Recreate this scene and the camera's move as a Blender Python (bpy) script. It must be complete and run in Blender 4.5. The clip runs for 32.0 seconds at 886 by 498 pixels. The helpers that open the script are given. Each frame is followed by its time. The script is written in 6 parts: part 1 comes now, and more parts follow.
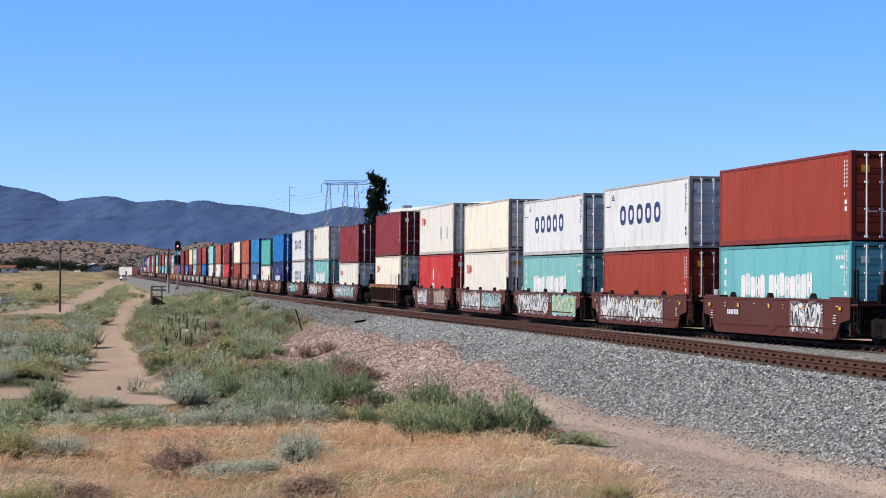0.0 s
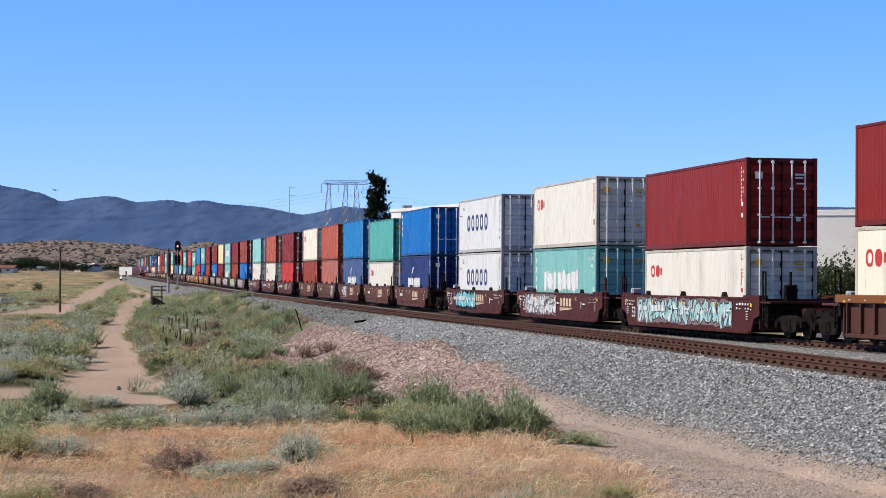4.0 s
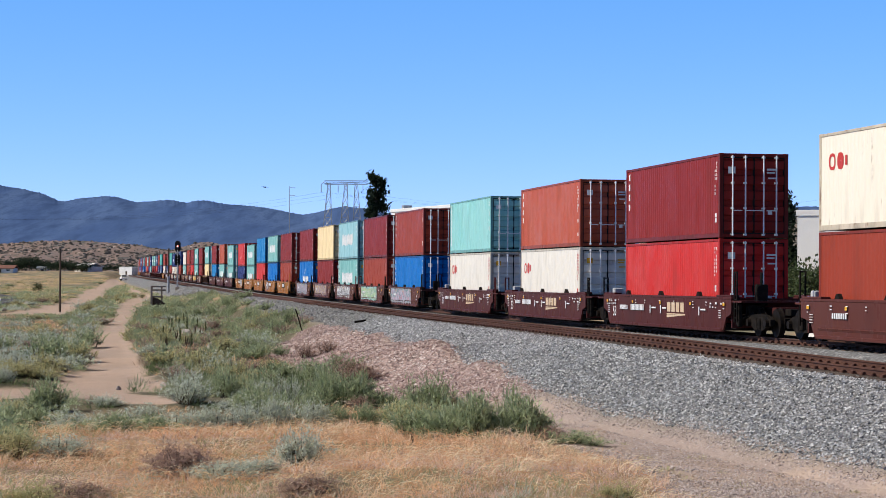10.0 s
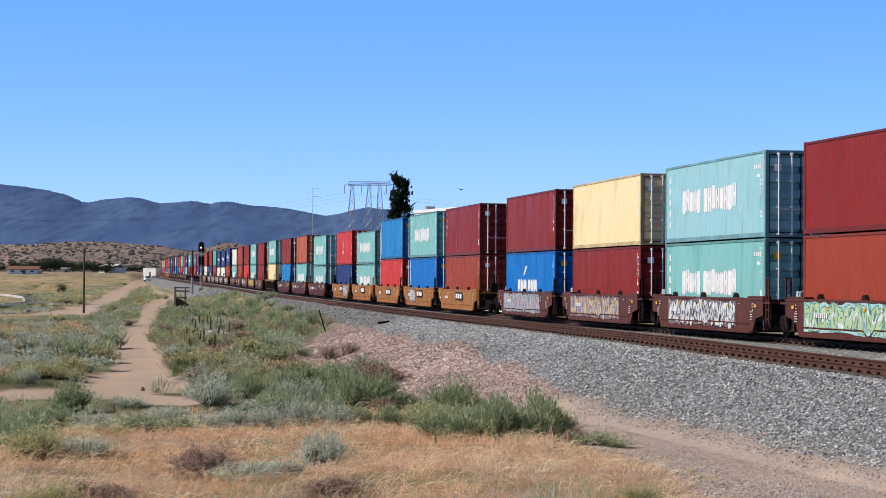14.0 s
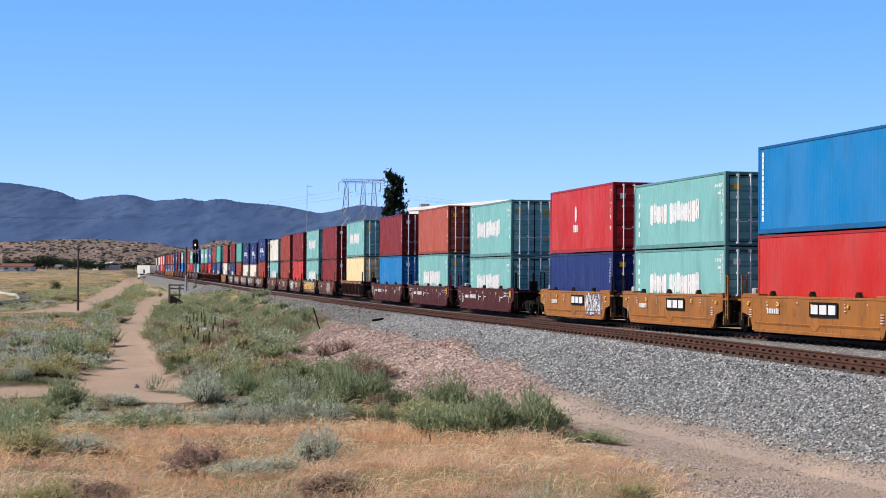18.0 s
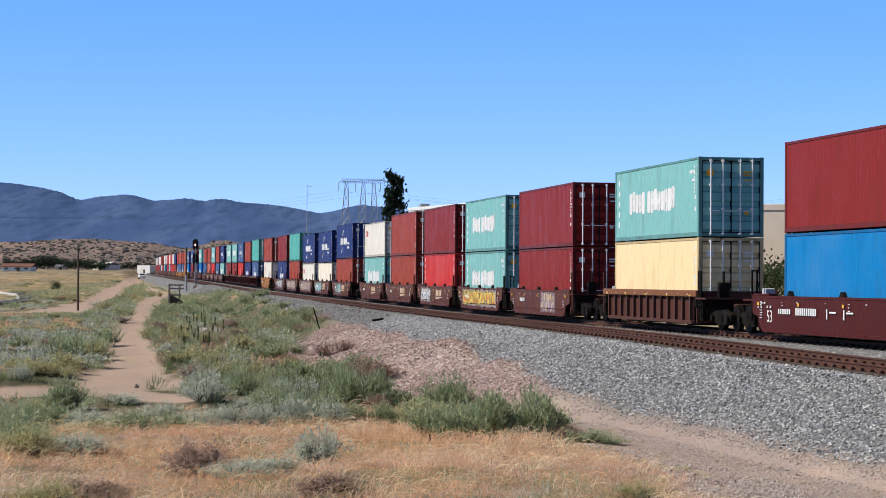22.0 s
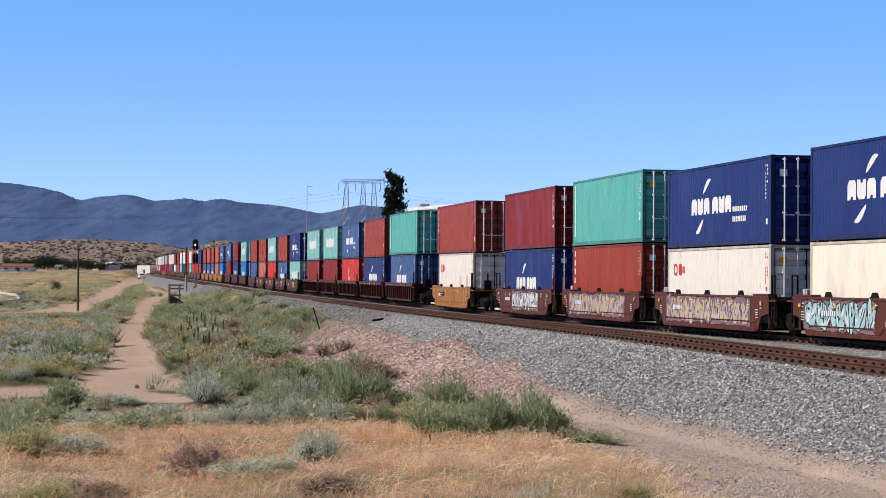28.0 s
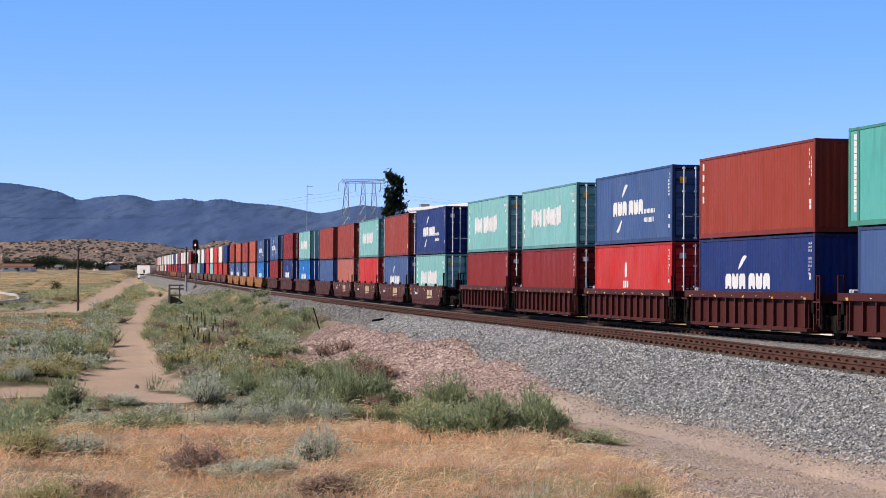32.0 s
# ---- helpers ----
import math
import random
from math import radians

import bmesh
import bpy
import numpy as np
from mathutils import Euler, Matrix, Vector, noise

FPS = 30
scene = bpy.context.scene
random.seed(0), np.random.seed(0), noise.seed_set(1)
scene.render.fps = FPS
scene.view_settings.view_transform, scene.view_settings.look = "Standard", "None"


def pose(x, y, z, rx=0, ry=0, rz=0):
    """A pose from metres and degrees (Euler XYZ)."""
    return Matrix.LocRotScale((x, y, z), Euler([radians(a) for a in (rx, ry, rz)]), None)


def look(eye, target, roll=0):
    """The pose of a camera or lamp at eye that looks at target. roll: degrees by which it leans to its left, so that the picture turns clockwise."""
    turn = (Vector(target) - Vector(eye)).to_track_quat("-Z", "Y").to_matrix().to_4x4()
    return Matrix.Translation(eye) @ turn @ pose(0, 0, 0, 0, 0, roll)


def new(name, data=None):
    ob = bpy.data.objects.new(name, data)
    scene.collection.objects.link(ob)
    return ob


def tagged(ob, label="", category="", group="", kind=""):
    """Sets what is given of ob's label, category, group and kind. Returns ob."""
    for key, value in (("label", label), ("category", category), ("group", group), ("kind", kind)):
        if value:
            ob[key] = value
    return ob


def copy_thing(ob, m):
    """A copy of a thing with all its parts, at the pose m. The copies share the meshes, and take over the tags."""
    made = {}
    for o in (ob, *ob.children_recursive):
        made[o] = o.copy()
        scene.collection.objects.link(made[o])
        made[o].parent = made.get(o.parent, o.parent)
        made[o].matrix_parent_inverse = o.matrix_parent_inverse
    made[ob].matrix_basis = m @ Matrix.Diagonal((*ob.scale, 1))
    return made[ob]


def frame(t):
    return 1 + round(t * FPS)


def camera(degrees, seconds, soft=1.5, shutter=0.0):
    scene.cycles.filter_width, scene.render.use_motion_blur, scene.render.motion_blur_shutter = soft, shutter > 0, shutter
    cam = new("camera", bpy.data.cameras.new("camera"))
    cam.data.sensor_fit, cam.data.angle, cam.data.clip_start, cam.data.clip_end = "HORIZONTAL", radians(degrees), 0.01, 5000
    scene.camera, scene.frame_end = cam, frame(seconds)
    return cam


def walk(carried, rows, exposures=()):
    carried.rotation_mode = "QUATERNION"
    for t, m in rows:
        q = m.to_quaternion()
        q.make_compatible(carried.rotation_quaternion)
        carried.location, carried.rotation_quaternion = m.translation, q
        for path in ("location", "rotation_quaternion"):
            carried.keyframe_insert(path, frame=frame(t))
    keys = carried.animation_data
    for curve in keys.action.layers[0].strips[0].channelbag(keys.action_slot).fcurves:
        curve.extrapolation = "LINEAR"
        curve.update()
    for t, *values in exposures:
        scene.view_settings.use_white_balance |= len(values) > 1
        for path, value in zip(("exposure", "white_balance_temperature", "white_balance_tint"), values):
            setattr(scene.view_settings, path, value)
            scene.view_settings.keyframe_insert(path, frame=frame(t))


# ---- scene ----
# ---- the line of the track, the camera and its walk ----
FOCAL, TILT, LEAN, EYE_Z = 3929.25, radians(0.9983), 0.335, 1.455   # focal length in widths of 1568
SPEED = 23.941                                                       # the train's speed, metres a second
_g = np.arange(-80.0, 2401.0, 1.0)
_k = np.interp(_g, [-40, 40, 120, 240, 400, 600, 900, 1300], [2.0255, .3148, .0194, .0393, -.0513, .0518, .1242, .45]) / 1000
_h = np.concatenate([[0], np.cumsum((_k[1:] + _k[:-1]) / 2)])
_h = _h - np.interp(0, _g, _h) - 0.207168
_x = np.concatenate([[0], np.cumsum(np.sin((_h[1:] + _h[:-1]) / 2))])
_y = np.concatenate([[0], np.cumsum(np.cos((_h[1:] + _h[:-1]) / 2))])
_x = _x - np.interp(0, _g, _x) + 14.433 + 1.219 * np.cos(_h)
_y = _y - np.interp(0, _g, _y) + 50 - 1.219 * np.sin(_h)
_z = np.interp(_g, [-60, 60, 200, 350, 550, 800, 1300, 2400], [-.247, 0, .82, 2.052, 3.586, 5.398, 8.537, 9.5])
_z = np.convolve(np.pad(_z, 30, mode="edge"), np.ones(61) / 61, "valid")


def track(s, side=0.0):
    """A point at rail height s metres along the line from its start, side metres to the right, and the heading."""
    if s < -80:
        x, y, z, h = _x[0] + (s + 80) * math.sin(_h[0]), _y[0] + (s + 80) * math.cos(_h[0]), _z[0], _h[0]
    else:
        x, y, z, h = (float(np.interp(s, _g, a)) for a in (_x, _y, _z, _h))
    return x + side * math.cos(h), y - side * math.sin(h), z, h


def near_sag(s):
    """How far the empty near track sinks below the train's track towards the camera."""
    return np.interp(s, [-60, -7, 8, 25, 45], [-.66, -.34, -.215, -.06, 0])


def aim(dx, dy):
    yaw, tilt = math.atan(dx / FOCAL), TILT + dy / FOCAL
    return look((0, 0, EYE_Z), (-math.sin(yaw) * math.cos(tilt), math.cos(yaw) * math.cos(tilt), EYE_Z + math.sin(tilt)), LEAN)


cam = camera(2 * math.degrees(math.atan(784 / FOCAL)), 32.0, soft=0.8, shutter=0.0)
walk(cam, [(t, aim(dx, dy)) for t, dx, dy in (
    (0, 0, 0), (10.6, 0, 0), (10.7, 1, .5), (10.8, 25, 4), (10.9, 46.5, 6.3), (11.0, 45.9, 6.1), (11.2, 43, 4), (11.5, 42.5, 3.1),
    (12.5, 41.3, 1.6), (14.0, 41.2, 1.6), (14.2, 39, 1.2), (14.3, 36.5, .6), (14.5, 34, 0), (15.5, 32.8, -.8), (16.5, 32.1, -1.5),
    (17.5, 31, -2.6), (18.5, 31, -3), (32, 31, -2.6))],
     [(0, 0, 6500, 10), (14.5, 0, 6500, 10), (16.5, .05, 6600, 10.5), (21.2, .06, 6650, 11), (22, 0, 6500, 10), (25.5, 0, 6500, 10), (27.5, 0, 6700, 13), (29, 0, 6800, 15), (32, 0, 6800, 15)])

# ---- world and sun ----
SUN_AZ, SUN_EL = radians(-99.9), radians(44)          # azimuth from +y towards +x
world = bpy.data.worlds.new("sky")
scene.world = world
world.use_nodes = True
_n = world.node_tree.nodes
_sky = _n.new("ShaderNodeTexSky")
_sky.sky_type, _sky.sun_disc = "NISHITA", False
_sky.sun_elevation, _sky.sun_rotation = SUN_EL, SUN_AZ
_sky.altitude, _sky.air_density, _sky.dust_density, _sky.ozone_density = 500, 0.5, 0.0, 3.0
_tint = _n.new("ShaderNodeMix")
_tint.data_type, _tint.blend_type = "RGBA", "MULTIPLY"
_tint.inputs[0].default_value, _tint.inputs[7].default_value = 1.0, (.775, .735, 1.07, 1)
world.node_tree.links.new(_sky.outputs[0], _tint.inputs[6])
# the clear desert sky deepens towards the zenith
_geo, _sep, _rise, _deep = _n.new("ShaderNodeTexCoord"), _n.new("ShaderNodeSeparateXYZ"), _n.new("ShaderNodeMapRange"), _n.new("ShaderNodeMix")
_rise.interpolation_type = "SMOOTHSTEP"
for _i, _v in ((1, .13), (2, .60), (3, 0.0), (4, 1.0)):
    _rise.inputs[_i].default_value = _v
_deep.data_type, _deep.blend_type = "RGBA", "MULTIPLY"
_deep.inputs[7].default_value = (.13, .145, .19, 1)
_low, _blue = _n.new("ShaderNodeMapRange"), _n.new("ShaderNodeMix")      # paler and warmer at the horizon
_low.inputs[1].default_value, _low.inputs[2].default_value = -.01, .13
_blue.data_type, _blue.blend_type, _blue.inputs[7].default_value = "RGBA", "MULTIPLY", (.838, 1.355, 1.17, 1)
_blue.inputs[6].default_value = (1, 1, 1, 1)
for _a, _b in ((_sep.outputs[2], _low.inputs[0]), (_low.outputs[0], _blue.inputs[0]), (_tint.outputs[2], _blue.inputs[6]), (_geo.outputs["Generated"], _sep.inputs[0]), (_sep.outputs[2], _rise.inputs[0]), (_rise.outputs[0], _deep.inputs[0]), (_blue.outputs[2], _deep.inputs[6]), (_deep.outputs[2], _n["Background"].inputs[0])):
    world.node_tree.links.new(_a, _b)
_n["Background"].inputs[1].default_value = 0.162
sun = new("sun", bpy.data.lights.new("sun", "SUN"))
sun.data.energy, sun.data.angle, sun.data.color = 5.1, radians(0.53), (1.0, 0.93, 0.825)
_to = Vector((math.sin(SUN_AZ) * math.cos(SUN_EL), math.cos(SUN_AZ) * math.cos(SUN_EL), math.sin(SUN_EL)))
sun.matrix_world = look((0, 0, 60), Vector((0, 0, 60)) - _to)
# ---- materials ----
MATS = {}


def nodes_of(name):
    m = bpy.data.materials.new(name)
    m.use_nodes = True
    return m, m.node_tree.nodes, m.node_tree.links, m.node_tree.nodes["Principled BSDF"]


def _noise(n, l, co, scale, detail=3.0, stretch=None):
    if stretch:
        mp = n.new("ShaderNodeMapping")
        mp.inputs["Scale"].default_value = stretch
        l.new(co, mp.inputs[0])
        co = mp.outputs[0]
    t = n.new("ShaderNodeTexNoise")
    t.inputs["Scale"].default_value, t.inputs["Detail"].default_value = scale, detail
    l.new(co, t.inputs["Vector"])
    return t.outputs["Fac"]


def _ramp(n, l, fac, a, b):
    r = n.new("ShaderNodeMapRange")
    r.inputs["From Min"].default_value, r.inputs["From Max"].default_value = a, b
    l.new(fac, r.inputs["Value"])
    return r.outputs["Result"]


def _mix(n, l, fac, a, b):
    m = n.new("ShaderNodeMix")
    m.data_type = "RGBA"
    for sock, v in ((m.inputs[0], fac), (m.inputs[6], a), (m.inputs[7], b)):
        if isinstance(v, (tuple, list)):
            sock.default_value = (*v[:3], 1)
        elif isinstance(v, (int, float)):
            sock.default_value = v
        else:
            l.new(v, sock)
    return m.outputs[2]


def _bump(n, l, b, height, strength, dist):
    bp = n.new("ShaderNodeBump")
    bp.inputs["Strength"].default_value, bp.inputs["Distance"].default_value = strength, dist
    l.new(height, bp.inputs["Height"])
    l.new(bp.outputs[0], b.inputs["Normal"])


def _coords(n, l, kind="Object", shift=True):
    tc = n.new("ShaderNodeTexCoord").outputs[kind]
    if not shift:
        return tc
    add, mul, oi = n.new("ShaderNodeVectorMath"), n.new("ShaderNodeMath"), n.new("ShaderNodeObjectInfo")
    mul.operation = "MULTIPLY"
    mul.inputs[1].default_value = 37.0
    l.new(oi.outputs["Random"], mul.inputs[0])
    l.new(tc, add.inputs[0])
    l.new(mul.outputs[0], add.inputs[1])
    return add.outputs[0]


def mottled(name, a, b, scale=3.0, rough=0.8, metal=0.0, bump=0.0, grain=60.0, c=None):
    """Two tones in large soft patches with a fine grain; c: a third tone in small spots."""
    if name in MATS:
        return MATS[name]
    m, n, l, p = nodes_of(name)
    co = _coords(n, l)
    f = _ramp(n, l, _noise(n, l, co, scale), .35, .65)
    col = _mix(n, l, f, a, b)
    fine = _noise(n, l, co, grain, 2.0)
    col = _mix(n, l, _ramp(n, l, fine, .45, .9), col, c or tuple(v * .55 for v in a))
    l.new(col, p.inputs["Base Color"])
    p.inputs["Roughness"].default_value, p.inputs["Metallic"].default_value = rough, metal
    p.inputs["Specular IOR Level"].default_value = .5 if rough < .45 else (.15 if max(a) > .05 else .04)
    if bump:
        _bump(n, l, p, fine, bump, .02)
    MATS[name] = m
    return m


def weathered(name, c, rust=.62, fade=.12, rough=.5, dirt=.5):
    """Steel paint: sun-faded patches, rust runs that hang down, road grime."""
    if name in MATS:
        return MATS[name]
    m, n, l, p = nodes_of(name)
    co = _coords(n, l)
    pale = tuple(v + (max(c) * .9 + .08 - v) * fade for v in c)
    col = _mix(n, l, _ramp(n, l, _noise(n, l, co, .55, 4.0), .35, .7), c, pale)
    grime = _noise(n, l, co, 1.4, 5.0, (1.0, 1.0, .35))
    col = _mix(n, l, _ramp(n, l, grime, dirt + .03, dirt + .5), col, tuple(v * .5 + .02 for v in c))
    runs = _noise(n, l, co, 2.2, 5.0, (2.6, 2.6, .2))
    spots = _noise(n, l, co, 5.0, 3.0)
    mul = n.new("ShaderNodeMath")
    mul.operation = "MULTIPLY"
    l.new(_ramp(n, l, runs, rust + .03, rust + .2), mul.inputs[0])
    l.new(_ramp(n, l, spots, .42, .7), mul.inputs[1])
    col = _mix(n, l, mul.outputs[0], col, (.14, .055, .028))
    l.new(col, p.inputs["Base Color"])
    l.new(_ramp(n, l, grime, -.6 + rough, 1.4 + rough), p.inputs["Roughness"])
    p.inputs["Roughness"].default_value = rough
    p.inputs["Specular IOR Level"].default_value = .015
    _bump(n, l, p, _noise(n, l, co, 1.2, 2.0), .08, .02)
    MATS[name] = m
    return m


PAINT = {k: weathered("container_paint_" + nm, c, r, f) for k, (nm, c, r, f) in {
    "B": ("brown_red", (.30, .047, .025), .64, .02), "D": ("dark_red", (.225, .022, .018), .66, .02),
    "O": ("orange_brown", (.43, .082, .038), .64, .08), "K": ("faded_red", (.42, .12, .085), .62, .12),
    "R": ("bright_red", (.52, .028, .024), .68, .06), "W": ("grey_white", (.67, .67, .67), .57, .06),
    "C": ("cream_white", (.72, .68, .60), .58, .08), "E": ("aged_cream", (.80, .73, .60), .57, .06), "Y": ("pale_yellow", (.82, .64, .35), .66, .05),
    "T": ("pale_teal", (.19, .45, .43), .60, .10), "P": ("pale_blue_teal", (.27, .51, .55), .58, .08), "H": ("teal_blue", (.14, .43, .46), .62, .06), "G": ("sea_green", (.085, .39, .345), .60, .06),
    "A": ("aqua", (.25, .57, .54), .60, .12),
    "U": ("blue", (.003, .145, .47), .64, .02), "L": ("sky_blue", (.006, .19, .47), .62, .05),
    "N": ("navy", (.018, .036, .15), .62, .04), "S": ("slate_blue", (.05, .10, .24), .60, .08)}.items()}
# the same paint on rails and posts, knocked and rusted along the edges
EDGE = {k: weathered(m.name.replace("paint", "edge"), c, .50, 0, .6, .30) for k, m, c in (
    (k, PAINT[k], c) for k, c in dict(B=(.22, .035, .024), D=(.16, .018, .015), O=(.30, .06, .03), K=(.30, .085, .06), R=(.40, .022, .02), W=(.50, .48, .45), C=(.56, .51, .43), E=(.60, .52, .40), Y=(.62, .46, .24),
                                      T=(.13, .31, .30), P=(.18, .36, .39), H=(.10, .30, .33), G=(.065, .28, .22), A=(.17, .40, .38), U=(.004, .10, .33), L=(.006, .13, .33), N=(.015, .028, .11), S=(.035, .07, .17)).items())}
COLOUR = dict(B="brown-red", D="dark red", O="orange-brown", K="faded brick-red", R="bright red", W="grey-white", C="cream-white", E="aged cream",
              Y="pale yellow", T="pale teal", H="teal-blue", P="pale blue-teal", G="sea-green", A="aqua green", U="bright blue", L="sky-blue", N="navy blue", S="slate blue")
WAGON = {"b": weathered("wagon_paint_brown", (.098, .031, .025), .58, .06, .6), "m": weathered("wagon_paint_maroon", (.074, .020, .018), .66, .04, .5),
         "d": weathered("wagon_paint_dark_brown", (.085, .036, .028), .54, .06, .7), "o": weathered("wagon_paint_yellow_orange", (.37, .140, .032), .47, .05, .6, .36), "q": weathered("wagon_paint_deep_maroon", (.074, .016, .015), .72, .02, .5), "r": weathered("wagon_paint_rusty", (.20, .075, .03), .5, .1, .75)}
DARK = mottled("grimy_dark_steel", (.010, .009, .008), (.024, .019, .016), 4.0, .75)
RUBBER = mottled("black_gasket", (.012, .012, .013), (.02, .02, .02), 4.0, .7)
ROD = mottled("galvanised_steel", (.86, .86, .85), (.76, .76, .75), 5.0, .55, .0)
WHEEL = mottled("wheel_steel", (.012, .010, .008), (.024, .018, .015), 5.0, .6, .3)
WHITE = mottled("white_marking", (.80, .80, .79), (.70, .70, .69), 2.0, .6)
BLUE_INK = mottled("dark_blue_marking", (.035, .055, .16), (.05, .07, .19), 2.0, .6)
RED_INK = mottled("red_marking", (.55, .05, .045), (.48, .06, .05), 2.0, .6)
YELLOW = mottled("yellow_reflector", (.80, .42, .03), (.72, .36, .03), 2.0, .5)
GOLD = mottled("faded_cream_marking", (.66, .50, .34), (.52, .38, .25), 2.0, .6)
RAILSTEEL = mottled("rusty_rail", (.075, .036, .026), (.115, .054, .038), 2.0, .8, 0, .2)
RAILTOP = mottled("worn_rail_head", (.40, .37, .35), (.28, .23, .2), 2.0, .38, .7)
TIE = mottled("stained_tie", (.085, .066, .055), (.16, .13, .11), 1.5, .9, 0, .4)
# ---- mesh helpers ----
class Geo:
    """Collects faces; mesh() makes them into one mesh."""

    def __init__(self):
        self.v, self.f, self.mi, self.cur = [], [], [], 0

    def add(self, verts, faces):
        o = len(self.v)
        self.v += [tuple(a) for a in verts]
        self.f += [tuple(i + o for i in f) for f in faces]
        self.mi += [self.cur] * len(faces)
        return self

    def box(self, x0, x1, y0, y1, z0, z1, b=0.0):
        """A box; b: width of the bevel on its twelve edges."""
        if b <= 0:
            v = [(x, y, z) for x in (x0, x1) for y in (y0, y1) for z in (z0, z1)]
            return self.add(v, [(0, 1, 3, 2), (4, 6, 7, 5), (0, 4, 5, 1), (2, 3, 7, 6), (0, 2, 6, 4), (1, 5, 7, 3)])
        bm = bmesh.new()
        bmesh.ops.create_cube(bm, size=1.0, matrix=Matrix.Translation(((x0 + x1) / 2, (y0 + y1) / 2, (z0 + z1) / 2)) @ Matrix.Diagonal((x1 - x0, y1 - y0, z1 - z0, 1)))
        bmesh.ops.bevel(bm, geom=bm.edges[:], offset=b, segments=1, affect="EDGES")
        bm.verts.index_update()
        self.add([v.co for v in bm.verts], [[v.index for v in f.verts] for f in bm.faces])
        bm.free()
        return self

    def extrude(self, outline, axis, a, b):
        """A closed outline of 2D points drawn out along axis (0, 1, 2) from a to b."""
        n = len(outline)

        def put(p, w):
            q = list(p)
            q.insert(axis, w)
            return q
        v = [put(p, a) for p in outline] + [put(p, b) for p in outline]
        return self.add(v, [tuple(range(n)), tuple(range(2 * n - 1, n - 1, -1))] + [(i, n + i, n + (i + 1) % n, (i + 1) % n) for i in range(n)])

    def tube(self, p, q, r, n=8, r2=None):
        """A round bar from p to q."""
        p, q = Vector(p), Vector(q)
        t = (q - p).normalized()
        u = t.orthogonal().normalized()
        w = t.cross(u)
        r2 = r if r2 is None else r2
        c = [(math.cos(2 * math.pi * i / n), math.sin(2 * math.pi * i / n)) for i in range(n)]
        v = [p + (u * a + w * b) * r for a, b in c] + [q + (u * a + w * b) * r2 for a, b in c]
        return self.add(v, [tuple(range(n - 1, -1, -1)), tuple(range(n, 2 * n))] + [(i, (i + 1) % n, n + (i + 1) % n, n + i) for i in range(n)])

    def mesh(self, name, *mats):
        me = bpy.data.meshes.new(name)
        me.from_pydata(self.v, [], self.f)
        for m in mats:
            me.materials.append(m)
        if len(mats) > 1:
            me.polygons.foreach_set("material_index", self.mi)
        me.update()
        return me


# parts made of bars or strokes too small to pick apart
MANY = ("identification_mark", "company_mark", "small_mark", "door_placard", "stencil", "twig_tangle", "reflector", "graffiti", "number_bars", "door_gasket")


def part(name, geo, mat, parent, label=""):
    """Links a Geo as one mesh object under a thing or a part."""
    mats = mat if isinstance(mat, (tuple, list)) else (mat,)
    ob = new(name, geo.mesh(name, *mats))
    ob.parent = parent
    if name in MANY:
        tagged(ob, kind="stuff")
    return tagged(ob, label) if label else ob


def lone(name, geo, mat, label, category, group="", kind=""):
    mats = mat if isinstance(mat, (tuple, list)) else (mat,)
    return tagged(new(name, geo.mesh(name, *mats)), label, category, group, kind)


def moved(ob, m):
    ob.matrix_basis = m
    return ob


KEYED = []          # (thing, place along the line at the start, height over the rail)
# ---- ground: one sheet, with the track bed, slopes, dirt roads and rubble ----
def smooth(a, b, v):
    t = np.clip((v - a) / (b - a), 0, 1)
    return t * t * (3 - 2 * t)


_rng = np.random.default_rng(4)
_lat = _rng.random((64, 64))


def wave(x, y, size, seed=0):
    """Smooth value noise, -1 to 1, with lumps of the given size."""
    u, v = np.asarray(x) / size + 17.3 * seed, np.asarray(y) / size + 9.1 * seed
    i, j = np.floor(u).astype(int), np.floor(v).astype(int)
    a, b = u - i, v - j
    a, b = a * a * (3 - 2 * a), b * b * (3 - 2 * b)
    q = lambda m, k: _lat[m % 64, k % 64]
    return 2 * ((q(i, j) * (1 - a) + q(i + 1, j) * a) * (1 - b) + (q(i, j + 1) * (1 - a) + q(i + 1, j + 1) * a) * b) - 1


def beside(x, y):
    """Distance to the left of the near track's middle, and the rail's height there."""
    xc, hh, zr = np.interp(y, _y, _x), np.interp(y, _y, _h), np.interp(y, _y, _z)
    return -(x - xc) * np.cos(hh) - 4.27, zr


ROAD = [(-34, 74), (-15.5, 76.2), (-12.2, 81.5), (-13.6, 91), (-17.0, 115), (-20.6, 137), (-24.5, 165), (-28.5, 196), (-33.0, 232), (-36.5, 258), (-42.4, 305), (-49.8, 372), (-62, 448), (-78, 560)]
ROAD_W = [2.6, 2.4, 2.6, 1.6, 1.25, 1.25, 1.1, 1.15, 1.35, 1.5, 1.9, 1.8, 1.8, 2]
LANE = [(-64, 226), (-51, 224), (-42.2, 230), (-47.5, 285), (-56.5, 355), (-72, 460), (-89, 597), (-110, 760)]
LANE_W = [9.0, 8.0, 4.0, 2.0, 2.3, 2.5, 2.6, 3.4]


SPUR, SPUR_W = [(-13.5, 78.5), (-10.2, 73.0), (-8.6, 68.5)], [2.0, 1.5, .9]         # a bare scrape where the road bends off


